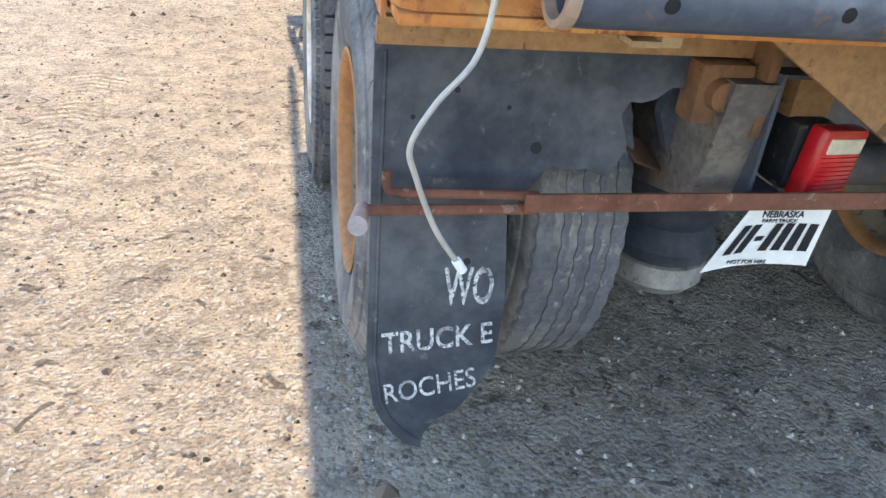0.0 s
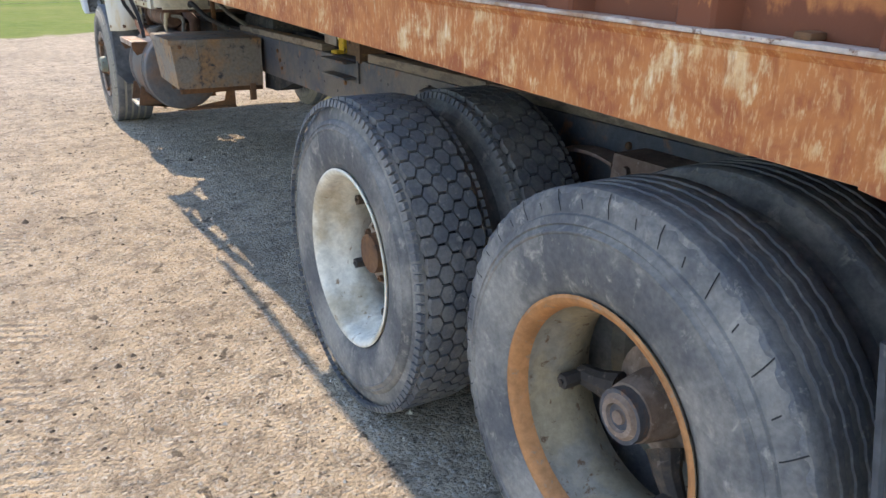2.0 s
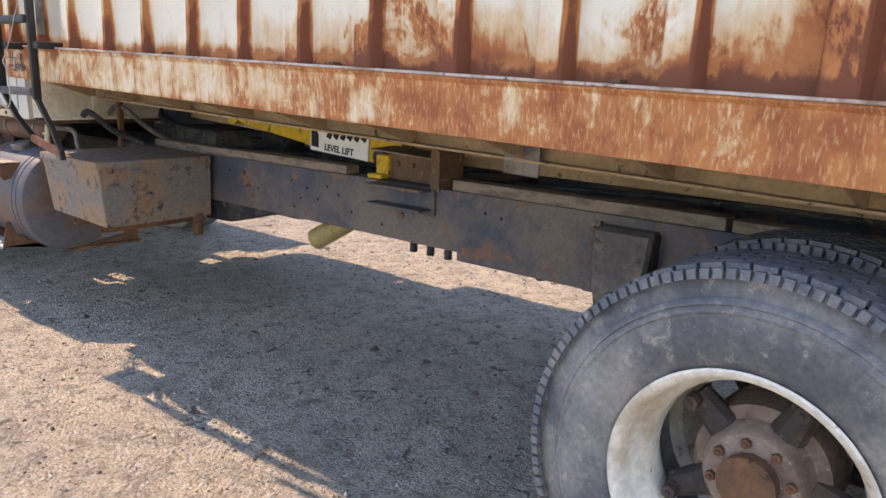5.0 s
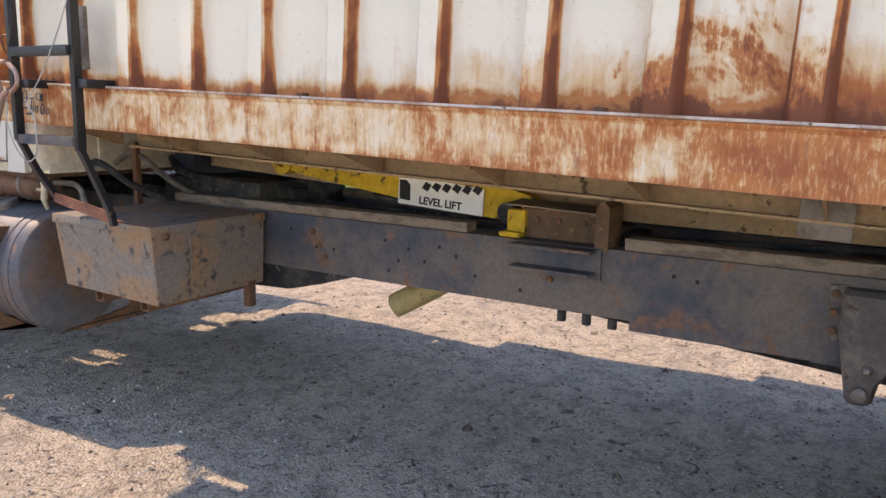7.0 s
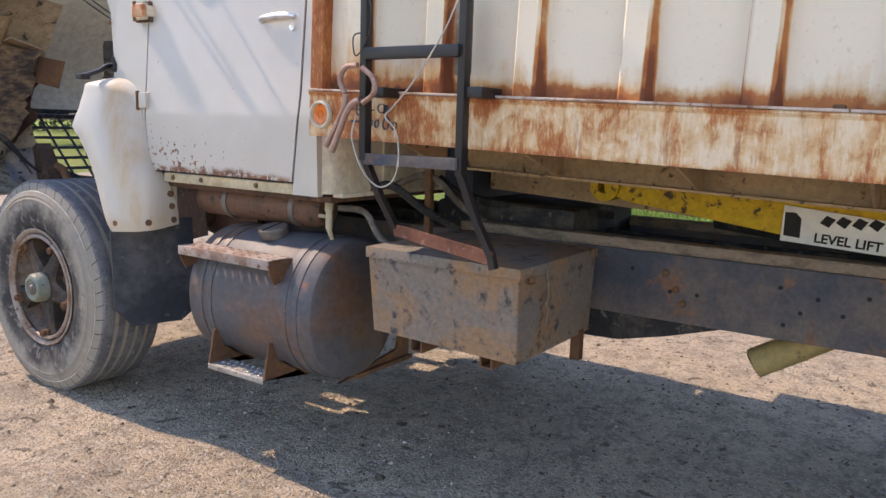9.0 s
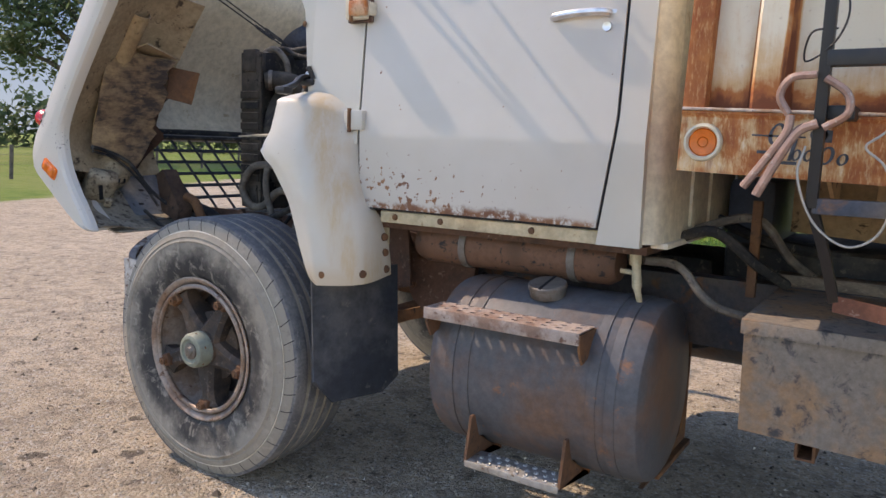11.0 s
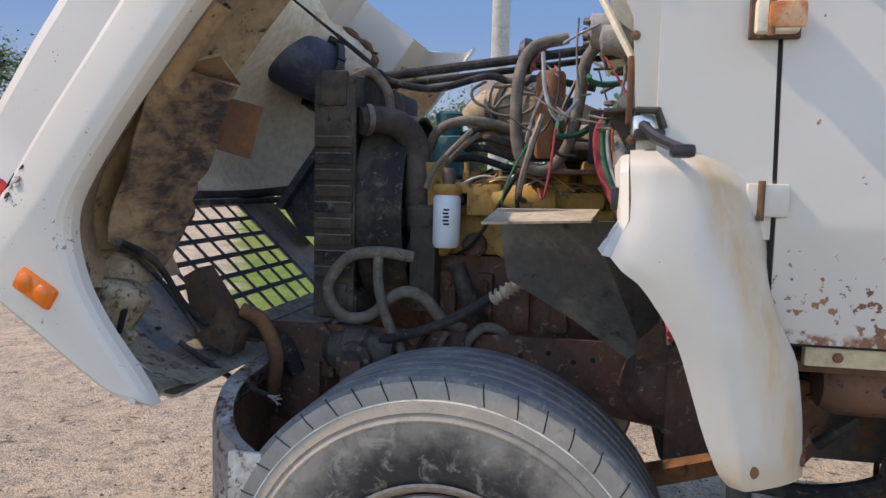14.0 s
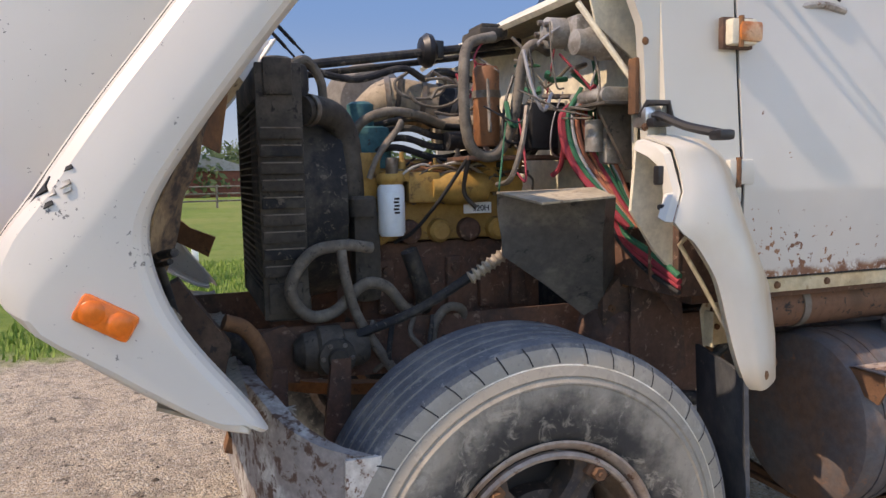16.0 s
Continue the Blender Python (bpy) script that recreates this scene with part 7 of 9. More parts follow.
hood_part("box_knob", Mesh().box(0.025, 0.065, -0.075, -0.045, -0.07, -0.025, 0.01).turned(Matrix.Translation((0.20, 10.01, 1.185)) @ Matrix.Rotation(radians(35), 4, "X") @ Matrix.Rotation(radians(-18), 4, "Z")), BUCKET)
hood_part("lamp_bucket", Mesh().lathe([(0.0, 0.0), (0.0, 0.05), (0.03, 0.085), (0.09, 0.11), (0.16, 0.12)], (0, 0, 0), "y", 24).turned(Matrix.Translation((0.31, 10.01, 1.215)) @ Matrix.Rotation(radians(30), 4, "X")), BUCKET, "dirty cream headlamp bucket")
for k in range(3):
    hood_part("bucket_mark", Mesh().plate([(0.27 + 0.03 * k, 10.0, 1.20), (0.28 + 0.03 * k, 10.0, 1.20), (0.30 + 0.03 * k, 10.02, 1.26), (0.285 + 0.03 * k, 10.02, 1.26)], 0.002), INK)
hood_part("wiring", Mesh().tube(bend([(0.12, 9.93, 1.38), (0.22, 9.97, 1.36), (0.34, 9.96, 1.30), (0.44, 9.93, 1.16), (0.56, 9.88, 1.06), (0.66, 9.80, 1.02)], 6), 0.010, 8).tube(bend([(0.13, 9.94, 1.36), (0.28, 9.98, 1.32), (0.40, 9.95, 1.20), (0.46, 9.90, 1.08)], 6), 0.007, 8), GREASE, "black wiring loom")
hood_part("hinge_bracket", Mesh().prism([(9.93, 1.27), (9.98, 1.24), (9.94, 1.05), (9.82, 1.00), (9.80, 1.08)], 0.51, 0.60), worn("dark_brown_rust", (0.085, 0.055, 0.042), (0.13, 0.085, 0.062), (0.05, 0.04, 0.035), 0.8, big=9), "dark rusty hood hinge bracket")
hood_part("hinge_arm", Mesh().tube(bend([(0.60, 9.86, 1.08), (0.66, 9.80, 1.06), (0.72, 9.74, 1.00), (0.74, 9.70, 0.90)], 5), 0.03, 10), GREASE)
hood_part("rubber_square", Mesh().sheet([[(0.49, 9.865, 1.64), (0.60, 9.80, 1.61)], [(0.52, 9.87, 1.80), (0.63, 9.77, 1.775)]], 0.006), RUST, "rust-brown square rubber piece")
hood_part("torn_mat", Mesh().sheet([[(0.28 + 0.035 * k, 9.84 + 0.012 * k, 1.86 + 0.012 * math.sin(k * 1.4)), (0.30 + 0.045 * k, 9.74 + 0.01 * k, 1.885 - 0.010 * k)] for k in range(6)], 0.008), INNER, "torn brown mat")
def stained_liner():
    """Tan felt, bare at the top and blotched dark by oil where the wheel throws it."""
    m, nt, bs = shader("stained_tan_liner", 0.85)
    v, vs = coords(nt), coords(nt, (1, 1, 2.6))
    n1, n2, n3 = noise_tex(nt, v, 5, 5, 0.65, 0.4), noise_tex(nt, vs, 14, 5, 0.7, 0.3), noise_tex(nt, v, 70, 4, 0.7)
    x = axis(nt, 0)
    s = calc(nt, "ADD", calc(nt, "ADD", calc(nt, "MULTIPLY", n1, 0.8), calc(nt, "MULTIPLY", n2, 0.6)), calc(nt, "MULTIPLY", ramp(nt, x, 0.18, 0.46), 0.18))
    col = blend(nt, ramp(nt, s, 0.58, 0.86), (0.36, 0.255, 0.15), (0.17, 0.118, 0.078))
    col = blend(nt, ramp(nt, s, 0.80, 0.95), col, (0.055, 0.045, 0.042))
    col = blend(nt, calc(nt, "MULTIPLY", ramp(nt, n3, 0.5, 0.7), 0.3), col, (0.10, 0.075, 0.055))
    nt.links.new(col, bs.inputs["Base Color"])
    bump(nt, bs, calc(nt, "ADD", n3, n2), 0.3, 0.004)
    return m


LINER = stained_liner()
left_edge = bend([(0.20, 9.86, 1.85), (0.16, 9.89, 1.75), (0.15, 9.91, 1.65), (0.15, 9.96, 1.52), (0.15, 10.0, 1.38)], 4)
right_edge = bend([(0.50, 9.80, 1.82), (0.46, 9.835, 1.73), (0.48, 9.87, 1.61), (0.44, 9.91, 1.52), (0.45, 9.93, 1.43), (0.38, 9.99, 1.27)], 4)
rows_ = []
for i, a in enumerate(left_edge):
    f = i / (len(left_edge) - 1) * (len(right_edge) - 1)
    j = min(int(f), len(right_edge) - 2)
    b = right_edge[j].lerp(right_edge[j + 1], f - j) + Vector((0.014 * math.sin(i * 2.7) + 0.008 * math.sin(i * 5.3), 0, 0))
    rows_.append([a.lerp(b, u) + Vector((0, 0.008 * math.sin(math.pi * u) + 0.006 * math.sin(9 * u + i) - 0.012, 0)) for u in (0, 0.15, 0.3, 0.5, 0.7, 0.85, 1)])
hood_part("torn_liner", Mesh().sheet(rows_, 0.005), LINER, "stained tan wheel-well liner with a ragged edge", 40)
backing = [r.lerp(q, 0.5) + Vector((0.03 * math.sin(i * 0.5), 0.035, 0)) for i, (r, q) in enumerate(zip(right_edge, right_edge))]
hood_part("liner_backing", Mesh().sheet([[p + Vector((-0.10, 0.0, 0)), p + Vector((0.0, 0.008, 0)), p + Vector((0.055 + 0.012 * math.sin(i * 1.3), 0.0, 0))] for i, p in enumerate(backing[5:])], 0.004), worn("maroon_stained_felt", (0.055, 0.032, 0.026), (0.085, 0.05, 0.036), (0.035, 0.025, 0.022), 0.85, big=8), "dark maroon backing of the torn liner", 50)
INTAKE = worn("blue_black_plastic", (0.042, 0.052, 0.075), (0.085, 0.092, 0.115), (0.13, 0.12, 0.11), 0.5, big=5)
duct = bend([(1.66, 10.31, 2.14), (1.74, 10.24, 2.135), (1.84, 10.14, 2.10), (1.92, 10.06, 2.065)], 5)
intake = hood_part("air_intake", Mesh().tube(duct, 0.14, 36, caps=False, radii=[0.098 + 0.05 * min(1, k / 10) for k in range(len(duct))]), INTAKE, "blue-black moulded air intake")
facing = Matrix.Translation(duct[-1]) @ (duct[-1] - duct[-2]).to_track_quat("Y", "Z").to_matrix().to_4x4()
hood_part("intake_dome", Mesh().lathe([(-0.002, 0.148), (0.030, 0.140), (0.052, 0.115), (0.066, 0.07), (0.07, 0.0)], (0, 0, 0), "y", 36).turned(facing), INTAKE, "", 50, intake)
hood_part("intake_mouth", Mesh().lathe([(-0.012, 0.075), (-0.014, 0.102), (0.02, 0.104), (0.02, 0.075), (-0.012, 0.075)], (0, 0, 0), "y", 32).turned(Matrix.Translation(duct[0]) @ (duct[1] - duct[0]).to_track_quat("Y", "Z").to_matrix().to_4x4()), BLACK, "", 50, intake)
hood_part("intake_ring", Mesh().lathe([(0.0, 0.150), (-0.02, 0.165), (-0.02, 0.182), (0.012, 0.182), (0.012, 0.150)], (0, 0, 0), "y", 36).turned(facing), BLACK, "", 50, intake)
for k in range(10):
    hood_part("ring_lug", Mesh().box(-0.010, 0.010, -0.026, 0.016, 0.176, 0.190, 0.003).turned(facing @ Matrix.Rotation(k * 0.628, 4, "Y")), BLACK, "", 50, intake)
brace = hood_part("hood_brace", Mesh().prism([(9.86, 1.83), (9.92, 1.885), (10.25, 1.42), (10.15, 1.27), (9.98, 1.27), (9.90, 1.52)], 1.87, 1.88).prism([(9.90, 1.87), (9.93, 1.885), (10.26, 1.42), (10.23, 1.40)], 1.80, 1.87).prism([(9.855, 1.83), (9.87, 1.82), (9.91, 1.52), (9.99, 1.27), (9.97, 1.27), (9.895, 1.52)], 1.83, 1.87), INTAKE, "black steel hood brace")
hood_part("brace_flange", Mesh().prism([(9.93, 1.80), (9.97, 1.80), (10.12, 1.42), (10.06, 1.36), (9.99, 1.50)], 1.852, 1.87), INTAKE, "", 50, brace)
hood_part("rust_scrap", Mesh().sheet([[(1.78 + 0.02 * math.sin(k), 9.98 - 0.05 * k, 1.40 - 0.03 * k + 0.01 * math.sin(2.1 * k)), (1.82, 9.99 - 0.045 * k, 1.30 - 0.025 * k)] for k in range(5)], 0.008), RUST, "ragged rusty scrap of sheet")

# ---- front bumper ----
bl = bend([(0.055, 9.575, 0), (0.13, 9.665, 0), (0.30, 9.75, 0), (0.7, 9.80, 0), (1.22, 9.81, 0), (1.74, 9.80, 0), (2.14, 9.75, 0), (2.31, 9.665, 0), (2.385, 9.575, 0)], 4)
CHALK = worn("chalky_bumper", (0.25, 0.225, 0.21), (0.44, 0.43, 0.40), (0.10, 0.058, 0.042), 0.6, 0.1, big=5, lo2=0.50, hi2=0.60)
bumper = part("bumper", Mesh().sheet([[(p.x, p.y - 0.06 * (k == 0) - 0.012 * (k == 1) - 0.07 * (k == 5), z + (0.085 * min(1, (1.165 - abs(p.x - 1.22)) / 0.28) if k < 3 else 0)) for p in bl] for k, z in enumerate((0.885, 0.89, 0.86, 0.70, 0.63, 0.625))], 0.008), CHALK, truck, "chalky grey steel bumper with rusted ends", 50)
part("bumper_end", Mesh().prism([(9.50, 0.885), (9.585, 0.885), (9.59, 0.62), (9.52, 0.63), (9.50, 0.70)], 0.045, 0.06), worn("chipped_white_steel", (0.56, 0.54, 0.50), (0.42, 0.38, 0.34), (0.15, 0.08, 0.055), 0.55, big=9, fine=50, lo2=0.52, hi2=0.6), bumper, "chipped white bumper end")
# dark sheet over the back: rust brown deepened for the shade there
part("bumper_lining", Mesh().sheet([[(p.x + (0.012 if p.x < 1.22 else -0.012), p.y - 0.014, z) for p in bl] for z in (0.885, 0.80, 0.70, 0.64)], 0.003), worn("brown_shaded_rust", (0.085, 0.052, 0.038), (0.13, 0.075, 0.05), (0.05, 0.036, 0.03), 0.8, big=6), bumper, "rust-brown back of the bumper with its shade painted in")
part("bumper_back", Mesh().box(0.75, 0.85, 9.62, 9.79, 0.68, 0.94, 0.01), OXIDE, bumper)

# ---- engine bay ----
eng = group_of("engine", "oily yellow diesel engine with hoses and wiring")


def eng_part(name, mesh, material, label="", sharp=35, parent=None):
    return part(name, mesh, material, parent or eng, label, sharp)


def pipe(name, pts, r, mat, n=10, label=""):
    return eng_part(name, Mesh().tube(bend(pts, 6), r, n), mat, label)


def can(name, x, y, z0, z1, r, mat, label="", cap=0.012):
    return eng_part(name, Mesh().lathe([(z0, 0.0), (z0, r * 0.85), (z0 + cap, r), (z1 - cap, r), (z1, r * 0.85), (z1, 0.0)], (x, y, 0), "z", 24), mat, label)


rad = part("radiator", Mesh().box(0.86, 1.58, 9.57, 9.63, 1.15, 1.80, 0.004), GREASE, truck, "greasy black radiator in a ribbed frame")
part("top_tank", Mesh().box(0.835, 1.605, 9.50, 9.675, 1.79, 1.905, 0.03), GREASE, rad)
part("bottom_tank", Mesh().box(0.835, 1.605, 9.52, 9.67, 1.07, 1.16, 0.02), GREASE, rad)
DUSTY = worn("dusty_dark_steel", (0.060, 0.054, 0.048), (0.10, 0.088, 0.074), (0.03, 0.028, 0.026), 0.75, big=6)
for x0, x1 in ((0.825, 0.845), (1.595, 1.615)):
    part("side_channel", Mesh().box(x0, x1, 9.53, 9.675, 1.08, 1.90, 0.004), DUSTY, rad)
for k in range(9):
    z = 1.22 + 0.055 * k
    part("channel_rib", Mesh().box(0.812, 0.828, 9.535, 9.67, z, z + 0.036, 0.004), GREASE if k % 3 == 1 else DUSTY, rad)
    part("rib_edge", Mesh().box(0.8095, 0.8115, 9.54, 9.665, z + 0.034, z + 0.038, 0.001), STEEL, rad)
part("channel_cap", Mesh().box(0.815, 0.85, 9.56, 9.65, 1.80, 1.915, 0.006), DUSTY, rad)
part("channel_cap", Mesh().box(0.815, 0.84, 9.55, 9.66, 1.10, 1.20, 0.006), DUSTY, rad)
for k in range(26):
    part("core_fin", Mesh().box(0.85, 1.59, 9.672, 9.676, 1.18 + 0.023 * k, 1.186 + 0.023 * k), DUSTY, rad)
part("filler_neck", Mesh().lathe([(1.90, 0.035), (1.93, 0.035), (1.935, 0.045), (1.95, 0.045), (1.955, 0.0)], (1.05, 9.58, 0), "z", 18), STEEL, rad)
part("shroud", Mesh().lathe([(9.54, 0.36), (9.46, 0.34), (9.38, 0.335), (9.38, 0.345), (9.46, 0.355), (9.54, 0.375), (9.54, 0.36)], (1.22, 0, 1.45), "y", 40), GREASE, rad)
fan = eng_part("fan", Mesh().lathe([(9.36, 0.0), (9.36, 0.07), (9.44, 0.07), (9.44, 0.0)], (1.22, 0, 1.42), "y", 20), GREASE)
for k in range(8):
    eng_part("blade", Mesh().sheet([[(r * math.cos(a), 0.02 * (a - w), r * math.sin(a)) for a in (w - 0.16, w, w + 0.16)] for r in (0.07, 0.19, 0.31) for w in (k * math.pi / 4,)], 0.003).turned(Matrix.Translation((1.22, 9.41, 1.42))), STEEL, "", 35, fan)
pipe("upper_hose", [(0.86, 9.53, 1.755), (0.90, 9.48, 1.76), (0.95, 9.41, 1.745), (0.985, 9.365, 1.69), (0.985, 9.35, 1.60), (0.98, 9.345, 1.48), (1.0, 9.34, 1.38)], 0.048, DUSTY, 16, "dusty upper radiator hose")
eng_part("hose_clamp", Mesh().lathe([(-0.01, 0.049), (-0.01, 0.054), (0.01, 0.054), (0.01, 0.049)], (0, 0, 0), "y", 20).turned(Matrix.Translation((0.875, 9.505, 1.757)) @ Matrix.Rotation(radians(40), 4, "Z")), STEEL)
# block
block = eng_part("block", Mesh().box(1.0, 1.46, 8.60, 9.32, 0.98, 1.30, 0.03), OXIDE, "oil-stained dark red block")
for k in range(5):
    eng_part("block_boss", Mesh().box(0.965, 1.0, 8.68 + 0.13 * k, 8.74 + 0.13 * k, 1.04, 1.24, 0.015), OXIDE, "", 35, block)
    eng_part("block_bolt", Mesh().lathe([(0.965, 0.018), (0.95, 0.016), (0.948, 0.0)], (0, 8.71 + 0.13 * k, 1.20), "x", 8), OXIDE, "", 35, block)
eng_part("oil_pan", Mesh().box(1.02, 1.44, 8.60, 9.30, 0.78, 0.98, 0.04), GREASE)
head = eng_part("head", Mesh().box(0.985, 1.44, 8.62, 9.30, 1.30, 1.47, 0.02), ENGINE, "yellow cylinder head")
for k in range(6):
    eng_part("head_port", Mesh().lathe([(0.985, 0.045), (0.955, 0.042), (0.945, 0.03), (0.945, 0.0)], (0, 8.68 + 0.115 * k, 1.335), "x", 14), ENGINE if k % 2 else OXIDE, "", 35, head)
    eng_part("head_bolt", Mesh().lathe([(0.985, 0.014), (0.97, 0.014), (0.968, 0.0)], (0, 8.66 + 0.115 * k, 1.445), "x", 6), STEEL, "", 35, head)
eng_part("valve_cover", Mesh().box(1.06, 1.40, 8.66, 9.26, 1.47, 1.60, 0.04), ENGINE, "yellow valve cover")
eng_part("manifold", Mesh().box(0.93, 1.04, 8.70, 9.10, 1.47, 1.53, 0.02), ENGINE)
for k in range(4):
    pipe("fuel_line", [(0.96, 9.18 - 0.03 * k, 1.52), (0.92, 9.10 - 0.06 * k, 1.56 + 0.01 * k), (0.93, 8.98 - 0.06 * k, 1.53), (0.98, 8.92 - 0.06 * k, 1.46)], 0.006, (COPPER, STEEL, WIRE, ENGINE)[k], 6)
eng_part("pump", Mesh().lathe([(8.86, 0.0), (8.86, 0.05), (8.93, 0.06), (9.0, 0.06), (9.04, 0.045), (9.07, 0.045), (9.07, 0.0)], (0.93, 0, 1.49), "y", 18), ENGINE, "yellow fuel pump")
eng_part("pump_body", Mesh().box(0.90, 0.98, 9.04, 9.16, 1.44, 1.55, 0.015), ENGINE)
eng_part("rating_plate", Mesh().box(0.9415, 0.9445, 8.83, 8.94, 1.395, 1.435, 0.001), PAPER)
writing("lettering", "320H", 0.030, (0.9405, 8.905, 1.404), Euler((radians(90), 0, radians(-90))).to_matrix(), INK, eng)
eng_part("bracket_plate", Mesh().box(0.955, 0.965, 9.245, 9.335, 1.42, 1.62, 0.004), ENGINE, "yellow bracket plate")
filt = can("oil_filter", 0.897, 9.225, 1.330, 1.508, 0.047, plain("white_filter_paint", (0.62, 0.72, 0.80), 0.35, spread=0.05), "white spin-on oil filter with dark marks")
for k in range(5):
    a0 = math.pi * 1.38 + 0.05 * (k % 2)
    z = 1.408 + 0.012 * k
    eng_part("filter_mark", Mesh().sheet([[(0.897 + 0.0478 * math.sin(a), 9.225 + 0.0478 * math.cos(a), zz) for a in (a0, a0 + 0.15, a0 + 0.3, a0 + 0.42)] for zz in (z, z + 0.007)]), INK, "", 35, filt)
can("filter_head", 0.90, 9.225, 1.508, 1.545, 0.05, ENGINE)
can("filter_knob", 0.895, 9.22, 1.545, 1.60, 0.022, STEEL)
eng_part("filter_arm", Mesh().box(0.90, 1.0, 9.15, 9.25, 1.515, 1.555, 0.012), ENGINE)
eng_part("block_bracket", Mesh().box(0.90, 1.0, 9.26, 9.36, 1.10, 1.42, 0.03).lathe([(1.40, 0.05), (1.46, 0.05), (1.47, 0.04), (1.47, 0.0)], (0.93, 9.32, 0), "z", 18), DUSTY)
# teal air compressor, intake duct, far-side drum
TEAL = worn("faded_teal_paint", (0.03, 0.12, 0.15), (0.06, 0.17, 0.19), (0.05, 0.05, 0.05), 0.6, big=8)
eng_part("compressor", Mesh().box(1.05, 1.25, 9.17, 9.33, 1.56, 1.72, 0.03).lathe([(1.70, 0.05), (1.80, 0.05), (1.81, 0.035), (1.81, 0.0)], (1.13, 9.27, 0), "z", 16), TEAL, "faded teal air compressor")
DUCT = worn("tan_dust_duct", (0.30, 0.245, 0.18), (0.38, 0.315, 0.235), (0.16, 0.13, 0.10), 0.7, big=6)
duct = eng_part("intake_duct", Mesh().tube(bend([(1.30, 9.22, 1.78), (1.28, 9.12, 1.83), (1.25, 9.0, 1.815), (1.24, 8.88, 1.79), (1.22, 8.76, 1.74)], 6), 0.085, 20, radii=[0.06 + 0.03 * min(1, k / 6) for k in range(25)]), DUCT, "dusty tan intake duct")
run = bend([(1.30, 9.22, 1.78), (1.28, 9.12, 1.83), (1.25, 9.0, 1.815), (1.24, 8.88, 1.79), (1.22, 8.76, 1.74)], 6)
for k, mat in ((6, STEEL), (8, GREASE), (12, STEEL), (15, GREASE), (18, STEEL)):
    eng_part("duct_clamp", Mesh().lathe([(-0.010, 0.089), (-0.010, 0.097), (0.010, 0.097), (0.010, 0.089)], (0, 0, 0), "y", 24).turned(Matrix.Translation(run[k]) @ (run[k + 1] - run[k]).to_track_quat("Y", "Z").to_matrix().to_4x4()), mat, "", 35, duct)
eng_part("duct_boot", Mesh().tube(run[15:21], 0.0925, 20), GREASE, "black rubber boot", 35, duct)
eng_part("turbo", Mesh().lathe([(1.60, 0.0), (1.60, 0.06), (1.62, 0.14), (1.68, 0.18), (1.78, 0.185), (1.84, 0.14), (1.85, 0.0)], (0, 9.10, 1.86), "x", 28), worn("grey_cast_iron", (0.24, 0.23, 0.21), (0.17, 0.155, 0.135), (0.32, 0.30, 0.27), 0.7), "grey turbocharger housing")
eng_part("exhaust_pipe", Mesh().tube(bend([(1.0, 8.98, 1.66), (1.02, 8.80, 1.665), (1.05, 8.60, 1.64)], 5), 0.035, 14), GREASE)
eng_part("rear_duct", Mesh().tube([(1.12, 8.98, 1.70), (1.12, 8.62, 1.70)], 0.065, 16), DUCT)
# support rods to the cowl
for dx, dz, r in ((0.0, 0.0, 0.017), (0.05, -0.028, 0.012)):
    pipe("stay_rod", [(0.90 + dx, 9.60, 1.885 + dz), (1.0 + dx, 9.52, 1.915 + dz), (1.16 + dx, 8.99, 2.005 + dz), (1.28 + dx, 8.55, 2.08 + dz)], r, GREASE, 10, "black radiator stay rod")
pipe("coolant_hose", [(0.92, 9.55, 1.905), (0.96, 9.50, 1.93), (1.0, 9.45, 1.90), (1.03, 9.30, 1.88), (1.08, 9.12, 1.93), (1.12, 9.02, 1.90), (1.14, 8.95, 1.93), (1.2, 8.75, 1.90)], 0.013, GREASE)
pipe("coolant_hose", [(0.88, 9.56, 1.90), (0.90, 9.50, 1.92), (0.93, 9.45, 1.86), (0.94, 9.44, 1.78)], 0.016, HOSE)
eng_part("horn", Mesh().lathe([(8.96, 0.0), (8.96, 0.035), (8.98, 0.062), (9.0, 0.066), (9.02, 0.05), (9.03, 0.0)], (1.16, 0, 2.01), "y", 24).box(1.14, 1.18, 8.93, 8.97, 1.98, 2.05, 0.01), BLACK, "black disc horn")
eng_part("vent_cap", Mesh().box(1.10, 1.30, 8.68, 8.80, 2.06, 2.10, 0.012).box(1.13, 1.27, 8.70, 8.78, 2.10, 2.12, 0.006), DUSTY)
for x, dy in ((1.02, 0.0), (0.94, 0.02)):
    a, b = Vector((x, 9.52 - dy, 1.95)), Vector((x - 0.30, 9.93, 2.30))
    d = (b - a)
    sp = [a + d * (0.08 + 0.16 * t / 60) + 0.014 * (math.cos(t * 1.2) * Vector((1, 0, 0)) + math.sin(t * 1.2) * Vector((0, 0.65, 0.75))) for t in range(61)]
    s = eng_part("hood_spring", Mesh().tube(sp, 0.0035, 6), GREASE)
    eng_part("hood_cable", Mesh().tube([a, a + d * 0.08], 0.004, 6).tube([a + d * 0.24, b], 0.004, 6), GREASE, "", 35, s)
